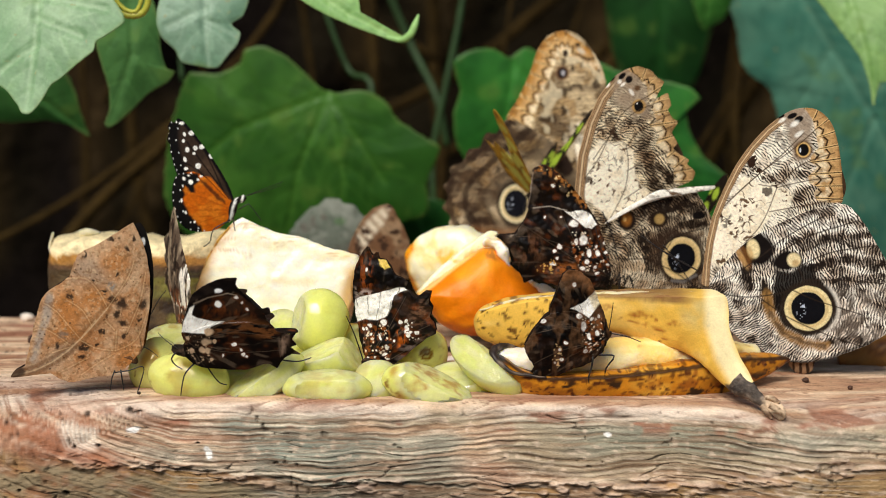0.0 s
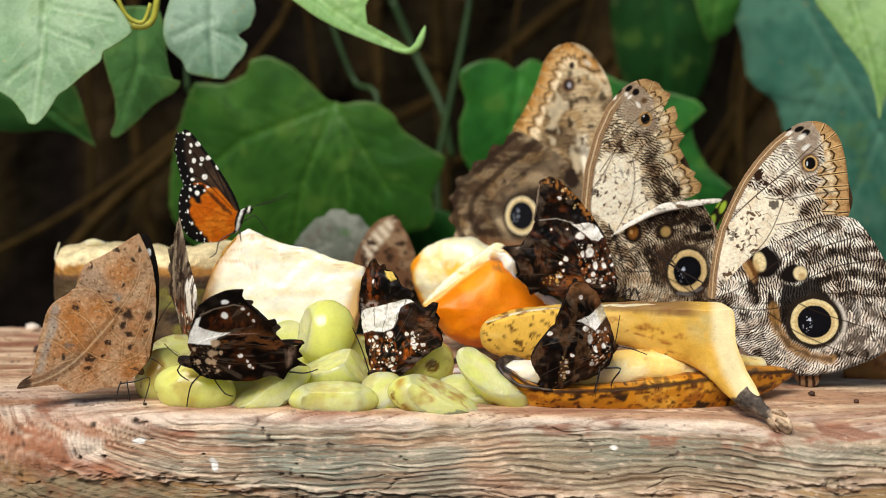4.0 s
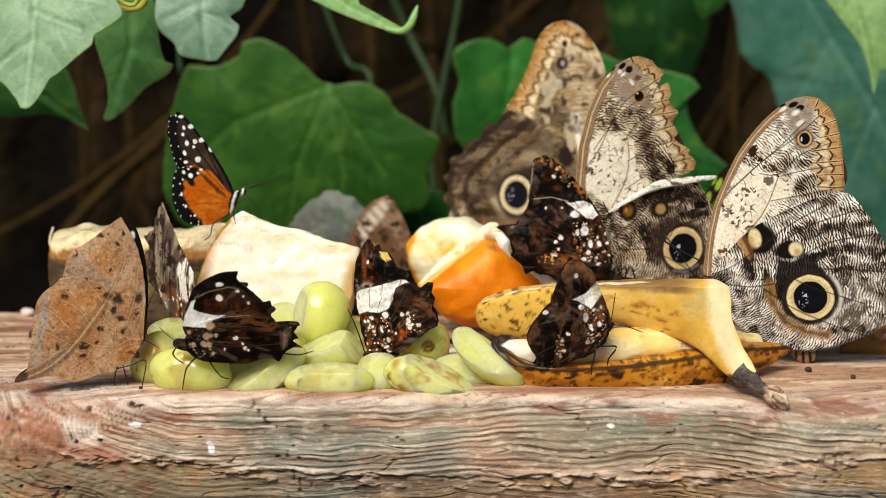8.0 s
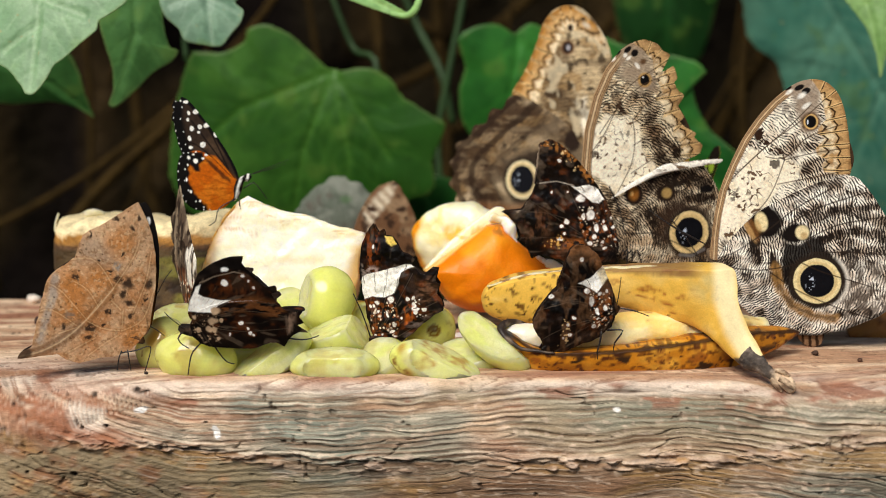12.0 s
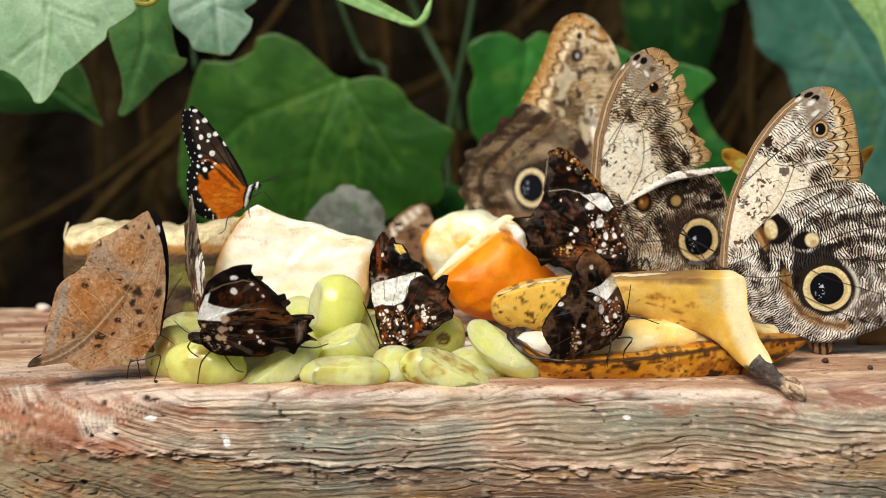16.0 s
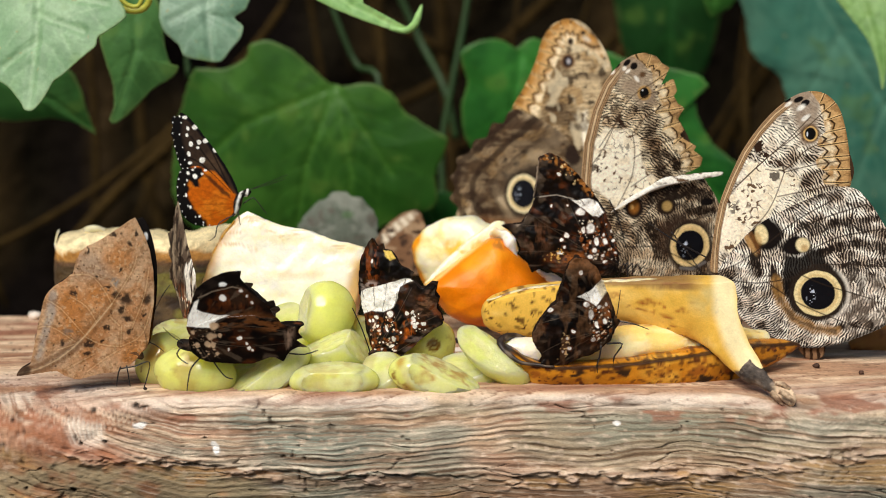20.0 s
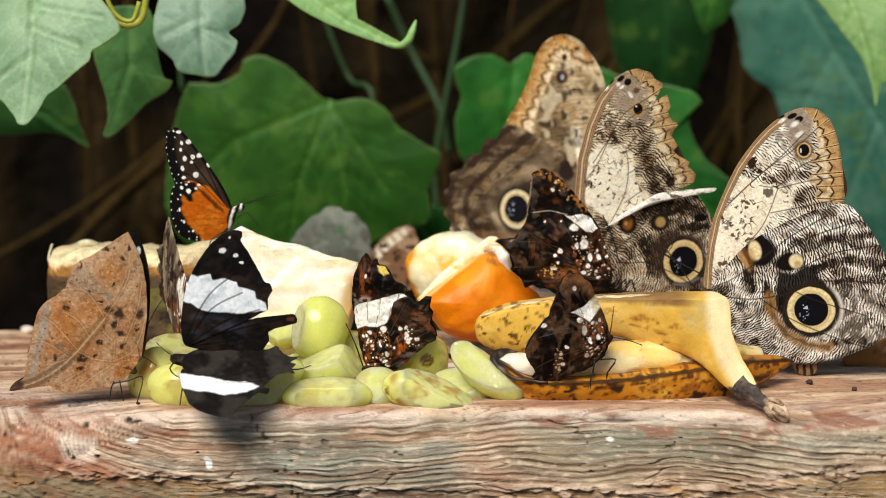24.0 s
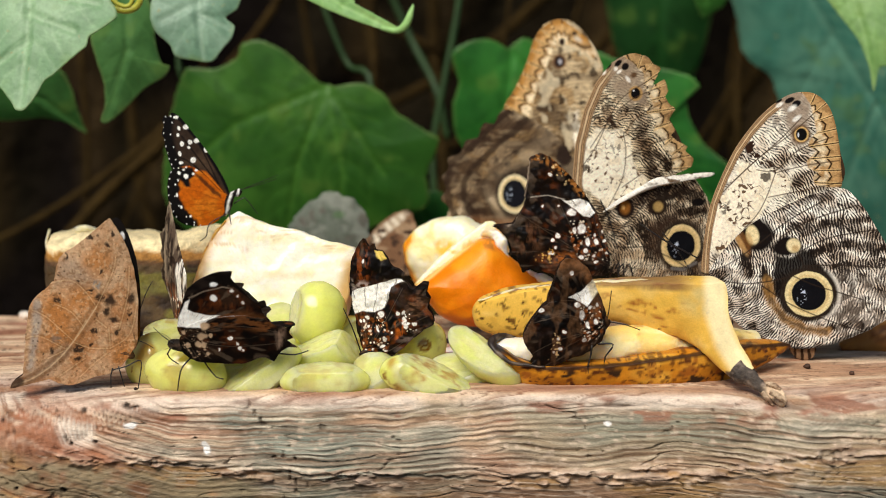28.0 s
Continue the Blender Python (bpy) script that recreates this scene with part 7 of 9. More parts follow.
def dusk_centre():
    root = thing("dusk_butterfly", pose(-0.0290, 0.0320, 0.0092, 6, 0, -12), "dark brown butterfly with a white wing band on grapes", "butterfly", "dark butterflies")
    hub = (1.7, -0.3)
    def paint(p):
        c = dusky(p, 3, hub, [[(-3.0, 24.3), (-0.9, 25.5), (4.7, 27.1), (10.7, 28.7), (14.8, 30.4), (18.4, 29.2), (15.7, 28.2), (13.1, 26.7), (11.7, 21.8), (10.0, 18.3), (6.3, 16.3), (1.2, 16.6), (-2.5, 15.1), (-3.6, 19.0)]], [(3.0, 14.1, 1.00, 0.66), (1.6, 12.7, 0.66, 0.66), (0.2, 12.2, 0.55, 0.55), (3.6, 10.7, 0.55, 0.55), (7.2, 9.7, 0.55, 1.33), (8.8, 15.7, 1.11, 1.11), (12.9, 8.3, 0.55, 0.55), (15.6, 16.2, 0.89, 0.89), (18.3, 14.0, 0.89, 1.11), (18.7, 11.3, 1.11, 1.33), (22.2, 12.1, 0.89, 0.89), (18.2, 16.8, 0.66, 0.66), (5.5, 4.0, 0.55, 0.55), (10.1, 5.6, 0.89, 1.11), (8.9, 2.7, 1.11, 0.66), (1.9, 0.6, 0.44, 0.66), (5.0, 1.0, 0.44, 0.44), (2.2, 36.9, 0.66, 0.78), (10.0, 0.5, 0.66, 0.44)], 0.8, [(-0.0, 14.5), (10.4, 14.9), (12.4, 5.7), (10.0, -0.9), (0.8, 0.1)], [[(1.9, 0.6), (6.2, 14.7), (10.7, 28.7)], [(4.3, 1.9), (10.3, 12.5), (17.9, 26.6)], [(7.7, 1.3), (16.0, 9.3), (27.5, 15.5)], [(10.0, -0.2), (20.5, 6.5), (28.1, 11.4)]])
        c = over(c, "c0601c", 0.85 * area(warp(p, 2, 0.8, 5), [(14.4, 12.7), (17.7, 13.8), (18.4, 7.8), (14.3, 6.2)], 0.8) * ramp(fbm(p, (0.8, 3), 6), 0.3, 0.55))
        c = over(c, "8a4216", 0.75 * area(warp(p, 2, 1.2, 5), [(-0.4, 40.9), (3.3, 44.4), (4.4, 33.1), (2.9, 27.3), (-0.7, 29.4)], 1.8) * ramp(fbm(p, (1.2, 2.5), 7, 2), 0.45, 0.58))
        c = over(c, "e6c560", area(warp(p, 2, 0.4, 5), [(6.6, 40.9), (10.1, 40.8), (11.6, 38.1), (9.3, 37.1), (7.3, 38.9)], 0.3))
        c = over(c, "b8a296", 0.55 * area(p, [(-3.0, 29.4), (2.7, 28.9), (4.9, 27.1), (-2.7, 25.0)], 1.0) * ramp(fbm(p, 1.5, 8), 0.4, 0.6))
        # silky sheen of the hindwing, painted as a brown patch
        c = over(c, "8a6248", 0.6 * area(p, [(19.6, 19.8), (24.7, 25.7), (27.3, 18.9), (22.9, 13.0)], 2.0) * ramp(fbm(p, (3, 1.2), 9), 0.4, 0.65))
        c = over(c, "77655c", 0.5 * area(p, [(15.2, 5.8), (22.8, 10.7), (28.6, 12.1), (20.4, 3.7), (13.7, -0.8)], 1.5) * ramp(fbm(p, (4, 1.0), 10), 0.4, 0.6))
        return scatter(c, p, [(17.3, 18.6), (22.9, 15.3), (22.8, 9.6), (17.5, 8.2)], 22, 9, "fbf6ec", 0.2, 0.6)
    dusk_pair(root, [("forewing", [(1.2, -1.3), (-1.1, 7.5), (-2.9, 17.8), (-3.8, 27.0), (-2.9, 36.0), (-0.4, 42.1), (2.4, 46.0), (3.3, 44.0), (4.4, 42.4), (6.3, 43.9), (6.9, 41.4), (9.6, 41.0), (11.6, 38.5), (12.7, 35.8), (13.8, 34.5), (16.3, 33.7), (18.5, 31.9), (17.1, 29.4), (18.4, 27.6), (14.0, 15.0), (7.8, 5.5)], (3.8, 26.2), paint),
                     ("hindwing", [(1.2, -0.8), (5.2, 12.4), (9.6, 21.8), (12.9, 27.4), (18.4, 29.2), (20.9, 26.5), (22.9, 26.8), (25.5, 29.0), (28.0, 28.8), (27.0, 24.7), (28.5, 22.4), (27.5, 18.7), (29.3, 15.6), (29.9, 12.6), (27.6, 10.7), (23.9, 8.0), (19.3, 4.1), (15.1, 0.7), (12.3, -1.8), (6.7, -2.9)], (15.3, 12.3), paint)])
    body(root, [(-0.2, -2, -1.4, 0.7), (1.2, -2, -0.8, 1.8), (4.9, -2, -1.6, 2.2), (8.6, -2, -2.4, 1.8), (10.8, -2, -3.7, 0.5)], "1a100b")
    limb(root, [(0.3, -2, 0.1), (-2.4, -3, 9.7), (-5.7, -4, 18.4)], 0.0003, "antenna")
    limb(root, [(12.3, -1, -1.8), (16.9, -3, -0.2), (20.3, -4, -2.4), (24.8, -5, -4.5)], 0.0004)
    limb(root, [(1.2, -2, -2.7), (0.6, -4, -5.3), (0.6, -5, -7.9)])
    return root


def dusk_upper():
    root = thing("dusk_butterfly", pose(0.0721, 0.0820, 0.0349, 4, 0, 6), "dark brown butterfly with white specks beside an orange", "butterfly", "dark butterflies")
    hub = (-0.4, 2.4)
    def paint(p):
        c = dusky(p, 23, hub, [[(-19.8, 30.0), (-16.9, 29.5), (-12.1, 30.4), (-8.3, 28.0), (-5.8, 24.2), (-8.1, 22.3), (-11.0, 23.0), (-14.4, 25.9)]], [(-15.6, 24.5, 1.88, 1.41), (-11.3, 17.5, 1.88, 2.00), (-14.4, 17.0, 0.71, 1.41), (-8.8, 11.9, 0.94, 1.65), (-5.0, 11.9, 0.94, 1.18), (-9.7, 8.3, 0.94, 0.94), (-11.5, 5.4, 1.18, 0.94), (-1.6, 11.9, 0.71, 0.71), (-6.2, 6.1, 0.82, 0.71), (-5.0, 3.4, 1.18, 0.59), (-2.4, 16.0, 0.59, 0.59), (-5.7, 14.5, 0.47, 0.59), (-24.7, 40.5, 1.06, 0.82), (-21.3, 14.7, 0.94, 1.18), (-23.4, 13.0, 0.59, 0.71), (-22.4, 9.9, 0.59, 0.71), (-24.0, 7.3, 1.41, 0.82), (-21.1, 27.4, 0.47, 0.47), (-27.8, 27.2, 0.59, 0.47), (-5.1, 18.9, 0.59, 0.47), (1.0, 6.0, 0.47, 0.47), (-0.7, 6.8, 0.59, 0.47)], 0.55, [(-17.2, 21.9), (-4.7, 21.8), (-0.1, 9.7), (-0.4, 3.6), (-12.0, 4.5), (-15.8, 12.2)], [[(-34.0, 31.1), (-24.5, 31.5), (-17.3, 28.6), (-8.8, 21.3)], [(-39.8, 19.2), (-29.0, 18.4), (-14.6, 13.4)], [(-1.9, 3.6), (-12.2, 12.2), (-22.2, 31.5)], [(-2.3, 2.4), (-19.2, 7.4), (-40.7, 8.2)], [(-3.5, 2.4), (-23.0, 14.7), (-37.5, 24.4)]])
        c = over(c, "a4682c", 0.85 * (1 - ramp(line_distance(p, [(-32.0, 47.7), (-26.8, 46.9), (-20.5, 42.9), (-15.7, 38.1), (-11.5, 32.6)]), 0.6, 2.6)) * ramp(fbm(p, 1.3, 7), 0.45, 0.6))
        c = over(c, "7a5238", 0.55 * area(p, [(-38.6, 19.7), (-30.2, 19.6), (-28.9, 10.0), (-37.2, 7.6)], 3) * ramp(fbm(p, (1.5, 5), 4), 0.4, 0.6))
        c = over(c, "a05a22", 0.7 * area(p, [(-21.6, 7.5), (-14.4, 7.4), (-13.1, 2.5), (-22.7, 3.1)], 1.5) * ramp(fbm(p, 1.2, 5), 0.35, 0.5))
        c = over(c, "b8ab9c", 0.6 * stroke(p, [(-32.9, 31.1), (-25.7, 31.7), (-18.6, 30.0)], 0.35))
        c = over(c, "9a8672", 0.8 * (1 - ramp(line_distance(p, [(-33.6, 45.8), (-34.2, 38.7), (-35.5, 31.1), (-39.1, 22.5), (-42.1, 19.2)]), 0.15, 0.7)))
        c = scatter(c, p, [(-31.2, 6.4), (-22.9, 9.9), (-21.5, 3.6), (-29.9, 3.2)], 30, 6, "d9a85a", 0.2, 0.5)
        return scatter(c, p, [(-30.8, 47.7), (-23.7, 46.9), (-16.4, 37.4), (-18.7, 35.7)], 24, 8, "e8c890", 0.2, 0.55)
    dusk_pair(root, [("forewing", [(0.6, 1.4), (-0.3, 9.7), (-2.5, 18.1), (-5.8, 25.6), (-10.3, 32.6), (-16.2, 39.8), (-21.0, 44.3), (-24.9, 47.6), (-29.2, 48.9), (-33.0, 47.9), (-33.4, 45.3), (-34.2, 38.7), (-35.2, 31.6), (-31.6, 27.2), (-19.5, 19.5)], (-17.3, 29.0), paint),
                     ("hindwing", [(1.1, 2.4), (-6.3, 17.0), (-15.4, 26.2), (-23.3, 30.5), (-33.1, 32.0), (-35.9, 26.8), (-38.4, 23.0), (-40.5, 20.1), (-44.3, 19.7), (-48.5, 19.3), (-45.9, 17.8), (-43.5, 15.4), (-41.3, 12.2), (-40.3, 8.4), (-41.4, 7.2), (-38.8, 6.2), (-37.3, 2.8), (-35.3, -0.3), (-31.5, 0.8), (-22.6, -1.5), (-16.2, -1.0), (-9.4, -2.3), (-0.7, -2.4)], (-23.0, 13.5), paint)])
    body(root, [(0.5, 1.6, 6, 0.6), (0.2, 1.6, 3.5, 1.3), (-1, 1.6, 1, 1.8), (-6, 1.6, -1, 1.7), (-12, 1.6, -2, 0.6)], "1f1612")
    limb(root, [(1, -1, 6), (-4, -2, 14), (-7, -3, 24)], 0.00028, "antenna")
    limb(root, [(3, -1, 0), (4.5, -2, 3), (4, -3, -6)], 0.0004)
    limb(root, [(5, 1, 0), (7, 1, 2), (7, 1, -6)], 0.0004)
    return root


def dusk_banana():
    root = thing("dusk_butterfly", pose(0.0644, 0.0120, 0.0216, 10, 0, 8), "dark butterfly with a cream wing patch on the split banana", "butterfly", "dark butterflies")
    hub = (1.1, 0.9)
    def paint(p):
        c = dusky(p, 33, hub, [[(-13.6, 12.9), (-7.5, 16.0), (-2.9, 20.7), (-1.8, 16.1), (-3.3, 12.5), (-6.1, 9.3), (-9.5, 11.2)]], [(-12.7, 22.7, 0.86, 0.86), (-9.9, 9.6, 1.08, 0.86), (-7.9, 5.7, 1.08, 1.95), (-5.7, 1.7, 0.86, 1.30), (-2.6, 2.8, 0.86, 1.30), (-14.9, -0.7, 0.86, 0.86), (-16.0, -7.6, 0.97, 0.86), (-6.5, -4.6, 0.86, 0.86), (-17.0, -3.4, 0.65, 0.65), (-23.8, 7.6, 1.08, 0.86), (-4.9, 8.8, 0.65, 0.86), (-2.3, 9.5, 0.65, 0.65), (-18.6, -9.2, 0.54, 0.54), (-5.3, -1.3, 0.65, 0.43)], 0.3, [(-9.4, 9.2), (-0.9, 9.0), (0.5, -1.5), (-4.2, -6.5), (-7.4, -3.6)], [[(-16.2, 11.6), (-9.5, 10.8), (-2.5, 5.6)], [(-0.1, 0.9), (-13.7, 5.8), (-26.9, 2.6)], [(-0.4, -1.0), (-15.5, -3.4), (-27.4, -10.1)]])
        c = over(c, "6a4a30", 0.5 * ramp(fbm(p, (3, 8), 19), 0.5, 0.66))
        c = over(c, "5c4438", 0.55 * ramp(fbm(p, (4, 10), 9), 0.42, 0.65) * area(p, [(-30.6, -3.1), (-19.0, 0.1), (-15.0, -12.8), (-26.1, -16.0)], 3))
        c = over(c, "8a5a34", 0.5 * (1 - ramp(line_distance(p, [(-16.9, 26.0), (-12.5, 27.7), (-6.8, 24.0), (-4.5, 18.2)]), 0.8, 3.0)))
        c = scatter(c, p, [(-18.9, -1.0), (-15.6, -1.1), (-16.3, -10.4), (-20.6, -13.8)], 22, 6, "c9a878", 0.25, 0.5)
        return over(c, "ecd9ae", 0.75 * area(p, [(-6.5, 17.1), (-2.4, 20.7), (-1.5, 14.8), (-4.0, 12.0)], 0.6))
    dusk_pair(root, [("forewing", [(2.1, 1.8), (0.4, 9.0), (-1.7, 14.8), (-3.9, 19.4), (-6.1, 23.8), (-9.9, 27.2), (-14.3, 28.4), (-16.9, 26.4), (-18.4, 21.9), (-19.8, 17.4), (-21.7, 10.5), (-19.3, 6.8), (-9.1, 2.2)], (-10.8, 14.9), paint),
                     ("hindwing", [(3.0, 2.7), (-2.7, 8.3), (-11.7, 10.3), (-21.0, 11.0), (-25.7, 6.0), (-28.8, 1.5), (-30.6, -3.1), (-29.6, -6.6), (-27.4, -10.1), (-26.2, -12.7), (-27.5, -14.8), (-24.9, -16.3), (-18.3, -15.0), (-13.7, -12.8), (-7.3, -10.6), (-3.8, -8.8), (-0.6, -5.9), (1.6, -1.5)], (-14.5, -1.6), paint)])
    body(root, [(3.9, 1.6, 2.2, 0.6), (2.8, 1.6, 1.5, 1.3), (0.5, 1.6, -0.5, 1.9), (-3.2, 1.6, -3.7, 1.6), (-7.4, 1.6, -7.8, 0.6)], "241812")
    limb(root, [(-3.7, -2, -6.5), (-4.4, -3, -11.1), (-5.5, -4, -14.4), (-5.2, -4, -17.2)], 0.0004)
    limb(root, [(-1.5, -2, -6.1), (3.9, -5, -5.3), (1.0, -5, -10.3), (0.7, -5, -13.6)], 0.0004)
    limb(root, [(3.2, 0, 2.2), (8.9, -2, 1.6), (14.6, -3, -0.4)], 0.00025, "antenna")
    limb(root, [(2.1, 0, 2.7), (2.3, -2, 7.8), (2.7, -3, 15.8)], 0.00022, "antenna")
    return root


dusk_centre()
dusk_upper()
dusk_banana()


def longwing():
    root = thing("longwing_butterfly", pose(-0.0868, 0.0850, 0.0632, 0, 0, 8), "orange and black butterfly with white spots on pineapple", "butterfly")
    edge_fore = [(-25.4, 36.1), (-26.1, 34.0), (-26.4, 29.3), (-25.5, 23.9), (-24.2, 18.7), (-22.4, 14.6)]
    edge_hind = [(-20.5, 14.6), (-23.6, 13.0), (-24.8, 6.9), (-24.2, -0.3), (-21.7, -5.8), (-17.7, -8.9), (-11.9, -9.5)]
    def fore(p):
        c = np.tile(lin("33261d"), (len(p), 1))
        c = over(c, "54402f", 0.9 * ramp(fbm(p, (9, 5), 3), 0.3, 0.65) * area(p, [(-15.0, 22.2), (-8.7, 22.8), (-2.7, 11.4), (-1.1, 4.2), (-10.4, 13.8), (-17.4, 17.4)], 4))
        c = over(c, "0c0909", 1 - ramp(line_distance(p, [(1.2, 3.7), (-2.2, 11.4), (-7.3, 20.0), (-13.3, 28.5), (-18.4, 34.7), (-22.1, 37.5)]), 0.5, 1.3))
        c = over(c, "c8680f", area(p, [(-11.4, 13.8), (-8.8, 13.3), (-2.8, 6.6), (0.5, 2.3), (-1.4, 1.9), (-5.8, 6.7)], 0.6))
        c = over(c, "0a0808", 1 - ramp(line_distance(p, edge_fore), 3.2, 5.4))
        c = veins(c, p, [[(-1.1, 4.2), (-11.6, 18.6), (-18.5, 28.1)], [(-2.3, 4.3), (-13.9, 16.2), (-20.9, 19.8)], [(-3.5, 7.8), (-10.4, 22.8), (-17.3, 34.0)]], "0d0a09", 0.35, 0.8, 0.0)
        q = warp(p, 2.0, 0.25, 6)
        for at in [(-20.5, 35.9, 1.18, 0.83), (-16.6, 31.8, 1.53, 1.18), (-19.6, 31.4, 0.71, 1.18), (-19.9, 28.6, 0.71, 0.94), (-18.3, 24.8, 1.06, 1.42), (-15.0, 25.5, 1.06, 1.18), (-12.2, 26.1, 1.65, 1.18), (-15.5, 23.3, 0.83, 0.83), (-19.3, 20.8, 0.83, 1.42), (-13.9, 18.1, 1.53, 1.53), (-8.5, 22.3, 1.18, 1.42), (-6.1, 21.4, 0.94, 1.42), (-18.9, 17.0, 1.06, 0.83), (-22.8, 36.3, 0.47, 0.71)]:
            c = over(c, "f2efe6", spot(q, at, 0.8 * at[2], 0.8 * at[3], 15, 0.2))
        for a, b in smooth(edge_fore, 2.1):
            c = over(c, "f4f2ee", spot(q, (a + 0.5, b), 0.2, 0.34))
        for a, b in smooth(edge_fore, 2.9):
            c = over(c, "f4f2ee", spot(q, (a + 3.4 + 0.5 * math.sin(3 * b), b - 0.4), 0.22, 0.36))
        return c
    part("forewing", sheet("longwing_forewing", [(0.5, 1.8), (0.8, 4.7), (-2.2, 11.9), (-7.3, 20.4), (-13.3, 28.7), (-18.9, 35.8), (-22.3, 38.0), (-23.3, 36.1), (-25.4, 36.6), (-26.3, 34.2), (-25.7, 32.4), (-26.6, 29.3), (-25.5, 26.7), (-25.5, 23.9), (-24.4, 21.5), (-24.2, 18.7), (-22.4, 14.9), (-17.5, 9.2), (-5.9, 1.9)], (-15.1, 21.0), fore, 0.28, None, 0.2, 0.6, 0.02), WING, root)
    def hind(p):
        c = np.tile(lin("bf5c08"), (len(p), 1))
        c = over(c, "d27a1c", 0.7 * ramp(fbm(p, (6, 4), 3), 0.4, 0.7))
        c = over(c, "a04a08", 0.5 * ramp(fbm(p, (3, 1), 13), 0.5, 0.7))
        c = over(c, "2a160b", 0.8 * area(warp(p, 2, 0.3, 3), [(-14.0, 13.2), (-10.2, 11.0), (-2.8, 3.3), (-2.3, 1.9), (-5.6, 3.8), (-10.7, 9.1)], 0.5))
        c = over(c, "0d0a09", area(warp(p, 2, 0.6, 4), [(-25.6, 16.3), (-13.5, 14.8), (-13.5, 11.0), (-15.4, 10.1), (-15.2, 6.8), (-17.3, 6.8), (-19.6, 9.7), (-20.0, 3.3), (-17.0, -3.2), (-12.8, -7.1), (-11.4, -10.4), (-18.9, -10.3), (-25.9, -2.6)], 0.7))
        q = warp(p, 2.0, 0.25, 16)
        for n, (a, b) in enumerate(smooth(edge_hind, 2.6)):
            c = over(c, "f4f2ee", spot(q, (a + 0.6, b + 0.2), 0.22, 0.36))
        for n, (a, b) in enumerate(smooth([(-19.8, 12.7), (-21.5, 8.0), (-21.8, 3.3), (-20.0, -0.8), (-17.0, -5.6), (-13.7, -8.2)], 3.0)):
            c = over(c, "f4f2ee", spot(q, (a, b), 0.24, 0.42 if n % 2 else 0.3))
        for at in [(-19.8, 12.7, 0.83, 1.06), (-17.9, 14.1, 0.71, 0.59), (-16.8, 15.1, 0.59, 0.47), (-17.0, 11.3, 1.30, 1.42), (-14.0, 12.4, 0.83, 0.71), (-12.6, 13.9, 0.94, 0.71), (-20.3, 9.7, 0.47, 0.71), (-20.9, 3.7, 0.59, 1.18), (-19.1, -1.5, 0.71, 0.94), (-15.4, -5.4, 0.71, 0.71)]:
            c = over(c, "f2efe6", spot(q, at, 0.72 * at[2], 0.72 * at[3], 10, 0.2))
        return veins(c, p, [[(-1.4, 0.4), (-14.1, 5.6)], [(-1.4, -0.5), (-15.3, -0.4)], [(-1.9, -1.9), (-13.0, -5.6)]], "8a3a0a", 0.2, 0.45, 0.0)
    ob = part("hindwing", sheet("longwing_hindwing", [(-0.4, 2.3), (-4.6, 6.7), (-10.5, 12.9), (-15.1, 15.5), (-20.5, 14.9), (-23.6, 13.0), (-24.8, 6.9), (-24.2, -0.3), (-21.7, -5.8), (-17.7, -8.9), (-11.9, -9.7), (-6.0, -8.6), (-2.4, -5.8), (-0.5, -2.0)], (-12.2, 2.5), hind, 0.28, None, 0.2, 0.8, 0.02), WING, root)
    ob.location = (0, -0.0005, 0)
    for n, ol in enumerate(([(0.0, 1.8), (-3.2, 11.4), (-13.3, 28.0), (-21.7, 36.8), (-25.4, 31.7), (-24.4, 19.9), (-18.7, 9.2)], [(-1.1, 1.9), (-10.5, 11.9), (-19.8, 13.9), (-23.9, 6.9), (-21.2, -5.0), (-11.9, -8.7), (-1.9, -4.1)])):
        far = part(("forewing", "hindwing")[n], sheet("longwing_far", ol, np.mean(ol, axis=0), lambda p: np.tile(lin("1d1713"), (len(p), 1)), 2.0, None, 0.2, 0.4), WING, root)
        far.location = (0, 0.0012 + 0.0004 * n, 0)
    def bands(c, v):
        return over(c, "efece2", ramp(np.sin(v[:, 0] * 2.2 - v[:, 2] * 0.5), 0.25, 0.6) * 0.9)
    body(root, [(5.7, 0.4, 5.1, 1.0), (4.3, 0.4, 3.9, 1.6), (2.6, 0.4, 3.5, 1.2), (1.0, 0.4, 1.8, 1.9), (0.2, 0.4, -1.0, 1.9), (-0.5, 0.4, -3.9, 1.3), (-1.5, 0.4, -5.8, 0.4)], "14100e", bands)
    limb(root, [(5.3, 0, 5.1), (13.1, 3, 7.7), (21.9, 6, 10.7)], 0.00018, "antenna")
    limb(root, [(5.3, 1, 5.1), (14.3, 6, 6.9), (21.4, 10, 8.8)], 0.00016, "antenna")
    limb(root, [(0.7, -0.6, -3.9), (1.4, -2, -8.9), (3.2, -2.5, -13.0)], 0.00028)
    limb(root, [(-0.5, -0.6, -4.8), (-7.6, -2, -8.6), (-9.1, -2.5, -13.8), (-11.9, -2.5, -15.7)], 0.00028)
    limb(root, [(2.8, 0.6, -0.6), (7.1, 0, 2.0), (8.8, -0.5, 0.3), (12.5, -1, -5.0)], 0.00028)
    return root


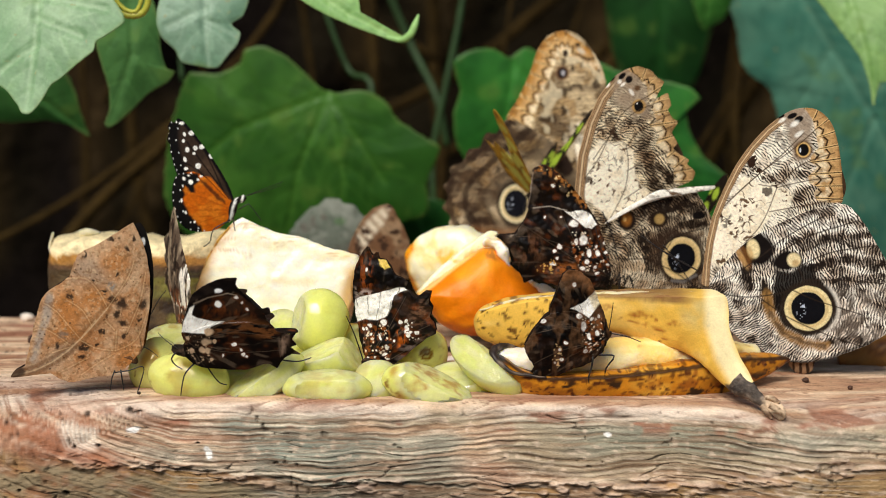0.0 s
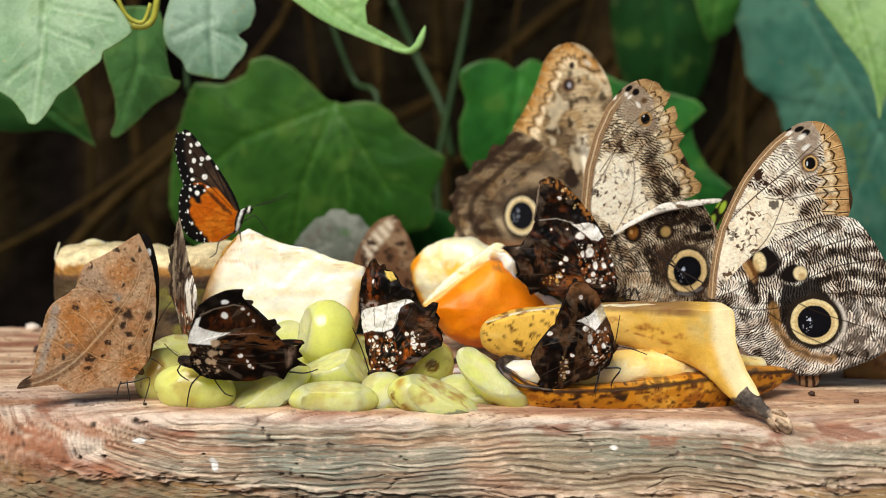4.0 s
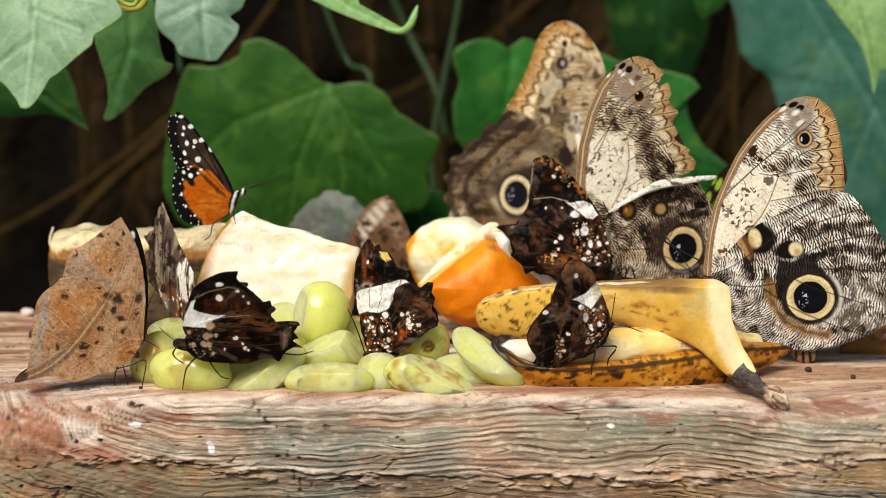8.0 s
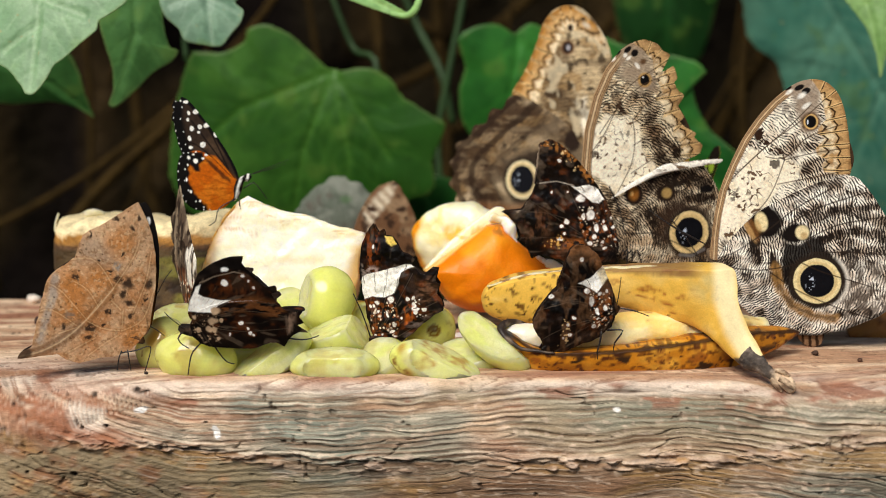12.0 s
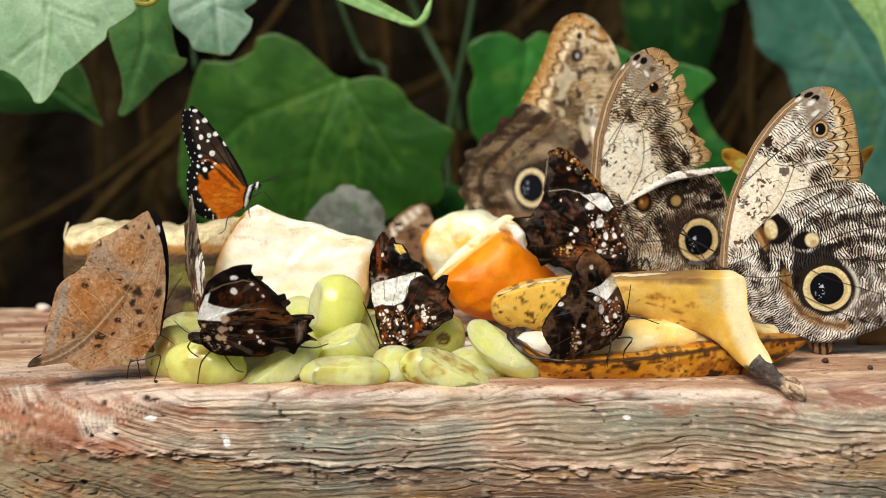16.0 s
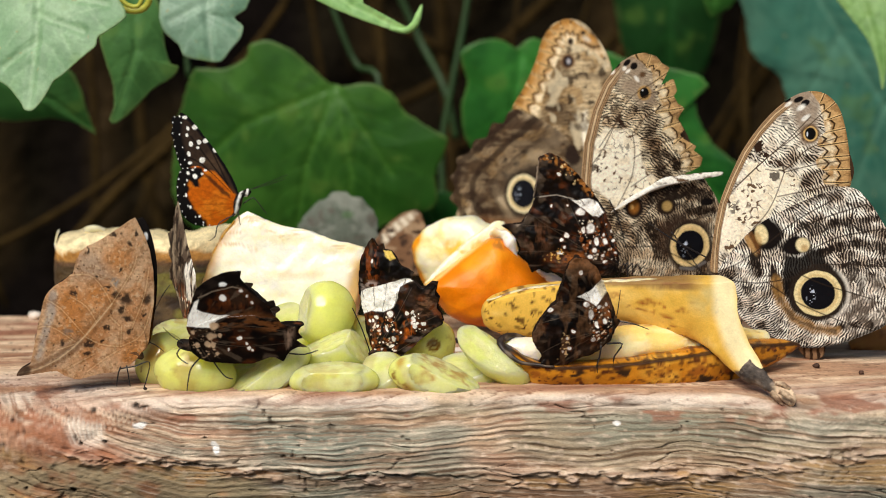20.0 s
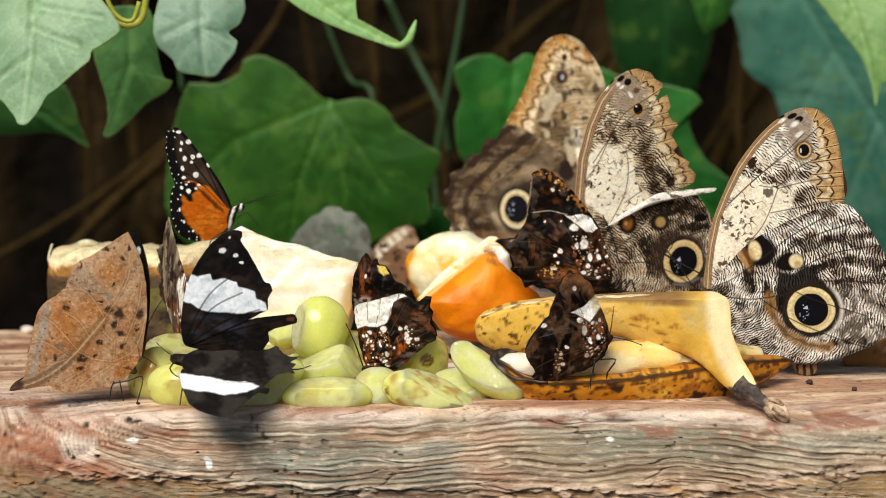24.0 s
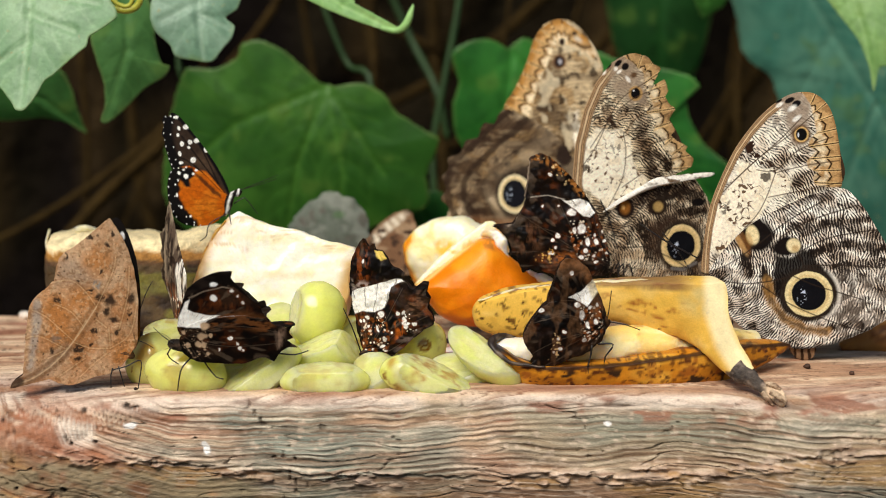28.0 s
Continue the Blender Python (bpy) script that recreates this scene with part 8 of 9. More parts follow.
def leaf_butterfly():
    root = thing("leafwing_butterfly", pose(-0.1193, 0.0120, 0.0116, 6, 0, 6), "dead-leaf butterfly with spotted tan-brown closed wings", "butterfly")
    rib = [(-43.9, -8.9), (-35.2, -6.0), (-26.3, 0.0), (-18.4, 8.4), (-12.3, 16.5), (-9.5, 20.3)]
    def paint(p):
        c = np.tile(lin("b58a64"), (len(p), 1))
        c = over(c, "c9a37e", 0.8 * ramp(fbm(p, 7, 3), 0.4, 0.65))
        c = over(c, "b0703a", 0.55 * ramp(fbm(p, 8, 8), 0.48, 0.66))
        for at, rx, ry in (((-28.5, 22.7), 5, 4), ((-14.6, 22.2), 6, 8), ((-8.6, 37.7), 7, 5), ((-23.6, 13.5), 6, 8), ((-1.4, 1.5), 7, 6)):
            c = over(c, "bc701e", 0.45 * spot(warp(p, 5, 2.0, 2), at, rx, ry, 0, 0.7))
        c = over(c, "a5907a", 0.7 * area(warp(p, 5, 1.5, 5), [(-22.9, 39.3), (-16.0, 40.2), (-8.9, 29.9), (-13.3, 28.9), (-23.9, 30.4)], 3))
        c = over(c, "a2988c", 0.75 * (1 - ramp(line_distance(p, [(-36.7, -1.9), (-32.5, 16.1), (-31.7, 22.8)]) + 2 * (fbm(p, 4, 6) - 0.5), 0.6, 2.6)))
        c = over(c, "93806c", 0.6 * (1 - ramp(line_distance(p, [(-40.6, -7.4), (-30.8, -3.2), (-21.8, 4.4)]) + 2 * (fbm(p, 4, 16) - 0.5), 1.0, 4.0)))
        c = over(c, "7d5836", 0.55 * ramp(fbm(p, 1.3, 9, 3), 0.58, 0.68))
        c = over(c, "e0c298", 0.30 * ramp(fbm(p, 1.0, 29, 2), 0.62, 0.72))
        c = scatter(c, p, [(-38.0, 25.2), (-1.6, 54.2), (6.7, 28.3), (4.2, 5.8), (-7.1, -6.3), (-37.4, -6.4)], 130, 4, "3a2618", 0.12, 0.42, 0.75)
        blur = warp(warp(p, 1.2, 0.7, 4), 3.0, 0.8, 5)
        for at in [(-24.0, 23.4, 1.51, 1.30), (-4.3, 22.2, 2.16, 2.38), (3.7, 22.4, 1.73, 2.16), (-8.3, 23.9, 1.73, 1.51), (-3.5, 14.7, 1.95, 1.30), (-5.5, 17.9, 1.08, 1.30), (-2.2, 9.4, 0.76, 1.30), (-17.5, 4.0, 2.16, 1.51), (-18.3, -0.2, 1.51, 0.86), (-27.6, 3.9, 1.08, 1.30), (-11.4, 10.9, 1.30, 0.86), (-12.7, 5.5, 0.65, 0.86), (-3.5, 44.3, 0.86, 1.30), (-1.6, 48.0, 0.86, 1.08), (-10.2, 47.6, 1.08, 0.43), (-6.4, 33.9, 0.76, 0.86), (-15.3, 30.8, 0.65, 0.43), (2.8, 16.7, 0.86, 0.65), (1.9, 14.5, 0.43, 0.43), (-32.8, 8.2, 0.43, 0.43), (-11.4, 27.1, 1.30, 0.65), (-19.2, 40.7, 0.43, 1.73), (-10.1, 17.4, 0.43, 1.08)]:
            c = over(c, "241a15", 0.92 * spot(blur, at, at[2], at[3], 0, 0.4) * ramp(fbm(p, 0.9, 12), 0.12, 0.34))
        c = over(c, "6a655c", 0.7 * spot(blur, (-25.9, 8.6), 1.95, 1.73, 0, 0.6) * ramp(fbm(p, 1.5, 13), 0.3, 0.55))
        c = over(c, "8a8a84", 0.75 * spot(blur, (-8.8, 28.8), 1.51, 1.95, 0, 0.5) * ramp(fbm(p, 1.5, 14), 0.3, 0.55))
        c = over(c, "7a4f2c", 0.5 * (1 - ramp(np.abs(line_distance(p, rib) - 1.3), 0.2, 1.2)))
        for v in ([(-19.5, 7.7), (-28.8, 17.7), (-34.0, 20.6)], [(-22.2, 4.4), (-32.3, 10.4), (-37.1, 9.4)], [(-15.0, 12.8), (-19.0, 19.0), (-25.3, 22.6)], [(-19.5, 7.1), (-13.2, 4.1), (-5.6, 3.4)], [(-22.9, 4.0), (-29.5, 1.3)], [(-18.4, 8.8), (-13.8, 15.5)], [(-5.6, 3.4), (-5.5, 11.8)], [(-5.6, 3.4), (2.1, 8.2), (5.7, 19.4)], [(-18.0, -7.1), (-10.1, -0.5), (-6.8, 1.6)], [(-26.6, -6.8), (-19.9, -2.5), (-15.5, 0.1)], [(-27.1, 30.5), (-18.5, 31.3), (-13.4, 26.7), (-9.9, 21.0)], [(-9.5, 20.3), (-2.4, 33.1), (-0.6, 39.7)], [(-1.7, 10.6), (2.7, 24.0), (4.1, 35.1)], [(-6.4, 11.8), (-10.2, 15.4)]):
            e = line_distance(p, smooth(v, 2.0))
            c = over(c, "8a5a30", 0.3 * (1 - ramp(np.abs(e - 0.5), 0.1, 0.5)))
            c = over(c, "dcb888", 0.38 * (1 - ramp(e, 0.05, 0.3)))
        c = over(c, "dcbc92", 0.6 * (1 - ramp(line_distance(p, smooth(rib, 2.0)), 0.1, 0.45)))
        return over(c, "33261f", 0.85 * (1 - ramp(line_distance(p, [(-44.4, -9.4), (-41.3, -7.2)]), 1, 2.6)))
    def inner(p):
        c = np.tile(lin("14100e"), (len(p), 1))
        c = over(c, "d07a22", area(p, [(-5.4, 0.1), (4.9, 6.7), (5.4, 27.0), (0.8, 33.8), (-4.9, 22.7)], 2))
        for at in [(2.3, 46.7, 0.9, 1.6)]:
            c = over(c, "f0eeea", spot(p, at, at[2], at[3]))
        return c
    near = [("hindwing", [(4.2, 4.7), (2.2, 11.6), (-3.0, 15.1), (-9.1, 21.0), (-13.3, 27.1), (-18.5, 30.9), (-24.5, 31.5), (-26.5, 30.0), (-29.6, 27.6), (-32.7, 25.0), (-34.8, 21.7), (-36.3, 16.2), (-37.8, 7.2), (-39.4, -2.9), (-40.4, -6.3), (-43.4, -7.1), (-44.8, -9.8), (-39.6, -9.1), (-35.3, -8.3), (-29.9, -7.4), (-26.7, -9.3), (-22.4, -10.6), (-18.1, -9.6), (-12.4, -7.7), (-7.1, -6.8), (-2.2, -4.2), (1.4, -0.5)], (-17.3, 8.8)),
            ("forewing", [(4.5, 3.5), (-2.2, -3.1), (-7.0, -2.9), (-10.7, 13.1), (-18.8, 24.6), (-24.6, 30.2), (-24.2, 33.3), (-23.0, 37.7), (-22.0, 40.3), (-19.1, 42.7), (-15.9, 44.2), (-12.3, 46.7), (-7.9, 49.9), (-4.9, 52.5), (-2.0, 54.4), (-0.8, 52.8), (1.8, 47.7), (4.0, 42.3), (5.5, 35.5), (6.3, 28.3), (6.5, 21.6), (5.8, 14.8)], (-4.7, 28.7))]
    wings = []
    for n, (name, ol, c) in enumerate(near[::-1]):
        ob = part(name, sheet("leafwing_" + name, ol, c, paint, 0.28, None, 0.25, 1.2, 0.03, 0.3, folds), WING, root)
        ob.location = (0, -0.0008 * n, 0)
        wings.append(ob)
    for n, (name, ol, c) in enumerate(near[::-1]):
        q = np.asarray(ol) + np.array([0.5, 0.0])
        if n == 0:
            q = np.asarray([(5.0, 4.0), (-2.2, -2.6), (-8.8, 6.3), (-18.8, 24.6), (-22.4, 30.1), (-22.1, 38.1), (-12.4, 45.8), (-3.8, 51.4), (0.5, 53.9), (2.8, 51.6), (5.1, 45.1), (6.8, 37.3), (7.4, 28.3), (7.3, 21.6), (6.7, 14.8)])
        ob = part(name, sheet("leafwing_inner", q, c, inner, 0.6, None, 0.25, 0.8, 0.01, 0.4), WING, root, "black and orange upper side")
        ob.location = (0, 0.002 + 0.0006 * n, 0)
        wings.append(ob)
    body(root, [(3.0, 0.8, -1.5, 0.7), (2.0, 0.8, -0.6, 1.5), (0, 0.8, 1.0, 1.9), (-4, 0.8, 0.5, 1.8), (-10, 0.8, -1.5, 0.7)], "6b4a30")
    for line in ([(-5.3, -4.5), (-6.2, -7.2), (-6.6, -12.2)], [(-3.1, -4.0), (-2.5, -6.8), (-1.4, -12.1)], [(-5.8, -5.4), (-0.1, -4.1), (5.6, -2.2), (4.6, -9.7), (3.8, -13.8), (6.0, -16.1)]):
        limb(root, [(u, -1.6 - 0.3 * i, v) for i, (u, v) in enumerate(line)], 0.0003)
    limb(root, [(u, 0.5, v) for u, v in [(2.3, 6.3), (7.7, 4.0), (10.9, 1.6)]], 0.0002, "antenna")
    limb(root, [(u, 2.5, v) for u, v in [(2.8, 7.7), (9.1, 22.5), (12.3, 27.8)]], 0.0002, "antenna")
    return root, wings


def ragged_butterfly():
    root = thing("ragged_butterfly", pose(-0.1025, 0.0550, 0.0110, 0, 0, -70), "brown butterfly with ragged wings seen nearly edge-on", "butterfly")
    def paint(p):
        c = np.tile(lin("5a4a3c"), (len(p), 1))
        c = over(c, "a8967c", 0.8 * ramp(fbm(p, (3.5, 14), 3), 0.42, 0.66))
        c = over(c, "32241a", ramp(fbm(p, (5, 3), 6), 0.52, 0.66))
        c = over(c, "8a4a1e", 0.8 * ramp(fbm(p, (5, 4), 9), 0.56, 0.68) * (1 - ramp(p[:, 1], 14, 24)))
        c = over(c, "1c1410", 0.8 * ramp(fbm(p, (2.2, 9), 16), 0.60, 0.70))
        c = over(c, "f1e9da", area(warp(p, 4, 1.6, 3), [(-6, 16), (4, 14), (8, 26), (3, 33), (-4, 30)], 0.8) * ramp(fbm(p, (1.8, 7), 21, 2), 0.36, 0.50))
        return scatter(c, p, [(-30, 0), (4, 0), (4, 16), (-30, 20)], 40, 5, "efe4d0", 0.3, 0.9)
    part("forewing", sheet("ragged_forewing", [(-20.9, 53.7), (-15.1, 48.4), (-8.4, 40.9), (0.2, 32.6), (7.7, 26.6), (8.3, 19.8), (3.7, 11.1), (2.0, 0.3), (-4.0, 0.5), (-13.9, 4.9), (-21.9, 10.9), (-27.9, 16.0), (-37.3, 19.6), (-39.2, 23.0), (-33.5, 27.3), (-39.8, 30.2), (-35.0, 35.5), (-39.2, 38.0), (-30.2, 42.1), (-27.8, 45.9)], (-13.5, 26.2), paint, 0.4, None, 0.3, 2.0, 0.14, 0.2), WING, root)
    ob = part("hindwing", sheet("ragged_hindwing", [(-0.0, -0.5), (-2.9, 6.6), (-9.1, 10.4), (-16.7, 14.1), (-19.2, 18.6), (-15.3, 17.9), (-8.9, 15.2), (-2.7, 11.3), (1.6, 7.2)], (-7.1, 11.9), paint, 0.5, None, 0.3, 1.0, 0.05, 0.2), WING, root)
    body(root, [(3, 1, 2, 0.7), (1, 1, 0, 1.8), (-2, 1, -2, 2.2), (-6, 1, 6, 1.6), (-9, 1, 14, 0.6)], "3a2c22")
    limb(root, [(0, 0, -2), (-3, -4, -5), (-2, -6, -10)])
    limb(root, [(0, 0, -2), (4, 4, -5), (4, 6, -10)])
    return root


def far_pair():
    grey = thing("grey_butterfly", pose(-0.0515, 0.2400, 0.0281, 0, 0, 0), "pale grey butterfly resting behind the fruit", "butterfly")
    def pale(p):
        c = np.tile(lin("747a6c"), (len(p), 1))
        c = over(c, "8f9284", ramp(fbm(p, 7, 3), 0.4, 0.7))
        d, s = along_line(p, [(-21.8, 5.1), (-15.0, 15.8), (-4.3, 23.9), (5.2, 22.5), (13.5, 17.5), (17.9, 5.1)])
        c = over(c, "5f6658", 0.6 * (1 - ramp(np.abs(d - 9 - 1.5 * np.sin(s * 0.8)), 0.8, 2.2)))
        c = over(c, "5a7a4c", 0.6 * spot(p, (3.4, 13.5), 3.0, 1.8))
        return over(c, "6d675c", ramp(fbm(p, 5, 5), 0.55, 0.75))
    part("wing", sheet("grey_wing", [(-21.8, 5.1), (-19.5, 10.7), (-15.0, 15.8), (-12.2, 19.1), (-7.7, 20.8), (-4.3, 23.9), (1.3, 24.5), (5.2, 22.5), (10.2, 21.1), (13.5, 17.5), (16.9, 13.5), (17.9, 5.1), (14.0, -8.5), (-16.9, -8.5)], (-1.4, 6.2), pale, 0.9, None, 0.3, 4.0, 0.10), WING, grey)
    body(grey, [(8, 3, 4, 0.8), (4, 3, 0, 2.0), (-4, 3, -3, 2.0), (-12, 3, -5, 0.6)], "5c544a")
    brown = thing("striped_butterfly", pose(-0.0251, 0.1900, 0.0261, 0, 0, 0), "brown butterfly with pale wing bands behind the fruit", "butterfly")
    def striped(p):
        c = np.tile(lin("6b4c34"), (len(p), 1))
        c = over(c, "8f7458", ramp(fbm(p, 6, 3), 0.45, 0.7))
        c = over(c, "d8cbb2", 0.8 * area(p, [(-13.3, 13.4), (-6.6, 22.8), (0.1, 28.1), (2.7, 26.8), (0.1, 20.1), (-6.6, 12.1), (-10.6, 5.4)], 1.2) * (0.4 + 0.6 * ramp(np.sin((p[:, 0] + p[:, 1]) * 1.1), -0.3, 0.3)))
        return over(c, "3a281c", ramp(fbm(p, 4, 8), 0.58, 0.7))
    part("wing", sheet("striped_wing", [(-17.3, 1.3), (-15.9, 10.7), (-11.9, 19.3), (-5.8, 26.3), (0.1, 28.9), (3.5, 28.4), (6.7, 22.8), (10.7, 14.8), (12.8, 5.4), (12.0, -5.4), (-8.0, -6.7)], (-2.1, 10.7), striped, 0.7, None, 0.3, 2.0, 0.04), WING, brown)
    body(brown, [(8, 3, -3, 0.8), (4, 3, -6, 2.0), (-4, 3, -8, 2.0), (-10, 3, -9, 0.6)], "3f2f22")
    return grey, brown


longwing()
LEAFWING, LEAFWING_WINGS = leaf_butterfly()
RAGGED = ragged_butterfly()
_, STRIPED = far_pair()


def dusk_left():
    """Opens and shuts its wings: each wing turns on the body's long axis."""
    root = thing("dusk_butterfly", pose(-0.0970, 0.0010, 0.0175, 0, 0, 4), "dark butterfly with white bands opening its wings on grapes", "butterfly", "dark butterflies")
    def upper(p):
        c = np.tile(lin("0f0b09"), (len(p), 1))
        c = over(c, "2a1d16", 0.8 * ramp(fbm(p, 6, 3), 0.42, 0.7))
        c = over(c, "3c3f4c", 0.5 * ramp(fbm(p, (9, 4), 13), 0.45, 0.7) * area(p, [(0.3, 6.9), (4.7, 17.8), (16.5, 15.4), (25.1, 13.2), (20.7, 5.6), (9.9, 4.2)], 3))
        band = area(warp(p, 2, 0.3, 4), [(3.5, 32.5), (6.4, 31.4), (11.2, 32.4), (11.8, 30.2), (16.7, 30.6), (21.0, 29.1), (21.8, 27.3), (27.8, 25.7), (28.2, 22.9), (31.9, 21.3), (32.5, 18.3), (23.0, 17.1), (12.3, 17.9), (8.0, 18.6), (3.7, 21.2), (0.3, 22.1), (1.7, 27.5)], 0.3)
        c = over(c, "f4f8fb", band)
        c = over(c, "b9c4cc", 0.5 * band * ramp(fbm(p, (5, 3), 23), 0.5, 0.7))
        for at in [(15.8, 41.4, 1.39, 0.96), (20.9, 39.4, 0.96, 0.75), (23.0, 36.6, 0.85, 0.53), (18.6, 46.2, 0.43, 0.32)]:
            c = over(c, "f6f6f6", spot(warp(p, 1.2, 0.3, 5), at, at[2], at[3], 0, 0.2))
        c = veins(c, p, [[(0.9, 6.9), (6.9, 18.8), (12.4, 26.3), (21.0, 32.7)], [(1.8, 5.8), (11.2, 18.8), (23.1, 25.1)], [(2.6, 5.6), (16.5, 14.3), (29.5, 18.5)], [(3.5, 5.2), (20.8, 11.0), (38.0, 14.7)], [(3.5, 4.7), (18.6, 6.7), (31.5, 8.3)]], "050303", 0.4, 0.7, 0.0)
        return over(c, "7a4226", 0.6 * spot(warp(p, 1.2, 0.5, 5), (41.5, 14.7), 1.49, 0.85, 0, 0.4))
    fore_line = [(0.9, 5.6), (-0.3, 13.5), (1.2, 24.3), (3.4, 31.2), (6.5, 37.2), (10.4, 42.6), (15.7, 47.5), (20.0, 49.0), (23.2, 48.5), (23.4, 46.6), (22.7, 44.8), (25.4, 40.9), (28.8, 34.8), (31.7, 29.2), (33.7, 28.3), (34.5, 25.9), (33.0, 22.6), (32.7, 18.3), (29.5, 17.0), (26.8, 15.3), (12.1, 9.0), (3.1, 5.0)]
    hind_line = [(1.4, 5.6), (16.5, 11.5), (27.3, 15.1), (42.0, 16.6), (43.9, 15.1), (43.6, 13.1), (38.5, 12.6), (35.0, 10.9), (32.8, 9.6), (33.2, 6.5), (30.1, 1.8), (33.6, 1.1), (36.6, 0.6), (30.5, -0.9), (22.8, 0.1), (16.3, 1.9), (5.6, 3.8)]
    fc, hc = (14.5, 26.3), (18.6, 7.1)
    def upper_near(p):
        c = np.tile(lin("17120f"), (len(p), 1))
        c = over(c, "3a342f", 0.8 * ramp(fbm(p, 6, 3), 0.40, 0.7))
        return over(c, "f8fafc", area(warp(p, 3, 0.5, 4), [(-4.9, 6.5), (4.7, 7.6), (16.5, 11.1), (26.8, 12.5), (29.4, 14.3), (25.1, 17.2), (16.7, 18.5), (5.0, 15.9), (-4.6, 13.6)], 0.5))
    def under(p):
        c = dusky(p, 83, (1.8, 4.4), [[(-0.7, 8.2), (0.5, 12.4), (2.7, 17.6), (4.5, 19.0), (3.5, 14.8), (7.8, 13.3), (12.0, 12.3), (15.9, 12.3), (11.1, 10.2), (8.5, 7.6), (5.1, 7.4)]], [(13.6, 19.6, 1.28, 1.28), (19.4, 2.8, 0.96, 0.85), (23.0, -1.3, 0.85, 0.85), (22.1, 0.9, 0.53, 0.64), (24.3, -2.0, 0.43, 0.64), (20.5, 22.3, 0.64, 0.64), (22.6, 20.2, 0.43, 0.64), (24.5, 17.4, 0.64, 0.64), (15.2, -1.9, 0.43, 0.64)], 0.35, None, [[(3.2, 18.0), (9.6, 22.0), (17.1, 24.0)], [(9.4, 7.9), (15.9, 11.8), (30.8, 10.8)], [(3.9, 4.4), (20.1, 7.8), (37.3, 5.3)], [(3.9, 2.0), (20.0, -0.5), (37.2, 0.5)]])
        for at in [(10.0, 8.1, 1.92, 1.49), (8.8, 3.9, 1.92, 1.49), (7.3, 0.5, 1.28, 1.28), (11.9, 4.1, 0.85, 0.85), (9.4, 0.3, 1.07, 1.07), (3.4, 0.1, 0.85, 1.07), (1.8, 5.6, 0.85, 0.85), (10.9, -3.3, 0.85, 0.85)]:
            c = over(c, "c8a886", spot(warp(p, 1.6, 0.5, 8), at, at[2], at[3], 0, 0.25))
        c = scatter(c, p, [(-0.9, 6.8), (10.4, 6.2), (11.3, -4.7), (3.1, -5.1)], 45, 12, "b89878", 0.14, 0.42)
        c = over(c, "7a3f1c", 0.5 * area(warp(p, 3, 1, 9), [(8.5, 17.3), (16.0, 23.1), (22.4, 20.7), (26.6, 14.8), (15.9, 14.9)], 3) * ramp(fbm(p, (2, 5), 4), 0.4, 0.6))
        c = over(c, "7a4a26", 0.7 * (1 - ramp(line_distance(p, [(13.7, 10.2), (24.4, 10.8), (33.0, 7.7)]), 1.0, 5)) * ramp(fbm(p, (4, 1.5), 6), 0.42, 0.6))
        c = over(c, "9a8672", 0.7 * stroke(p, [(4.3, 19.7), (9.6, 22.2), (17.1, 24.0), (20.7, 23.3)], 0.35))
        top = area(p, [(-0.2, 11.5), (3.2, 20.4), (7.9, 22.9), (13.1, 24.7), (17.4, 25.4), (21.2, 24.2), (24.5, 21.1), (30.9, 15.7), (33.4, 12.1), (37.4, 25.2), (20.4, 32.3), (3.4, 27.8)], 0.3)
        c = over(c, "100b09", top)
        c = over(c, "2e241e", 0.6 * top * ramp(fbm(p, (6, 3), 8), 0.45, 0.7))
        c = over(c, "f4f2ee", spot(warp(p, 1.5, 0.3, 7), (13.7, 25.0), 1.49, 0.85, 0, 0.25))
        return over(c, "b09078", 0.6 * area(p, [(36.8, 5.3), (39.9, 6.9), (39.4, -0.7), (37.2, -2.6)], 1.5) * ramp(fbm(p, (1.2, 4), 7), 0.4, 0.6))
    near_fore = [(0.7, 4.4), (-0.3, 8.2), (0.5, 13.4), (1.9, 18.5), (3.7, 23.2), (6.3, 25.9), (10.2, 28.2), (15.3, 30.0), (20.6, 30.5), (20.2, 27.7), (21.8, 25.4), (24.6, 22.5), (27.1, 19.5), (29.2, 17.6), (32.6, 18.3), (33.3, 15.9), (31.3, 14.8), (32.6, 12.2), (35.1, 8.4), (24.3, 4.2), (11.4, 2.6)]
    near_hind = [(0.2, 3.0), (4.0, 8.6), (12.6, 11.4), (24.4, 12.2), (32.6, 10.5), (36.4, 8.1), (40.3, 7.1), (43.1, 7.8), (41.6, 5.2), (43.3, 2.8), (41.1, 1.6), (44.6, -1.3), (41.5, -1.2), (38.9, -2.6), (37.4, -4.5), (35.9, -7.2), (33.9, -5.7), (30.7, -5.4), (24.2, -7.8), (15.5, -7.7), (8.2, -6.9), (3.7, -5.1), (0.6, -1.5)]
    nf, nh = (14.8, 13.7), (20.0, 1.8)
    out = []
    for side in ("far", "near"):
        # the far wing shows its upper side to the front, the near one its underside
        a, b = (upper, under) if side == "far" else (under, upper_near)
        shapes = (("forewing", fore_line, fc), ("hindwing", hind_line, hc)) if side == "far" else (("forewing", near_fore, nf), ("hindwing", near_hind, nh))
        for n, (name, ol, c) in enumerate(shapes):
            ob = part(name, sheet("dusk_" + name, ol, c, a, 0.34, b, 0.2, 0.0, 0.03, 0.25, lambda p: 0.4 * crumple(p)), THIN_WING, root)
            out.append((side, n, ob))
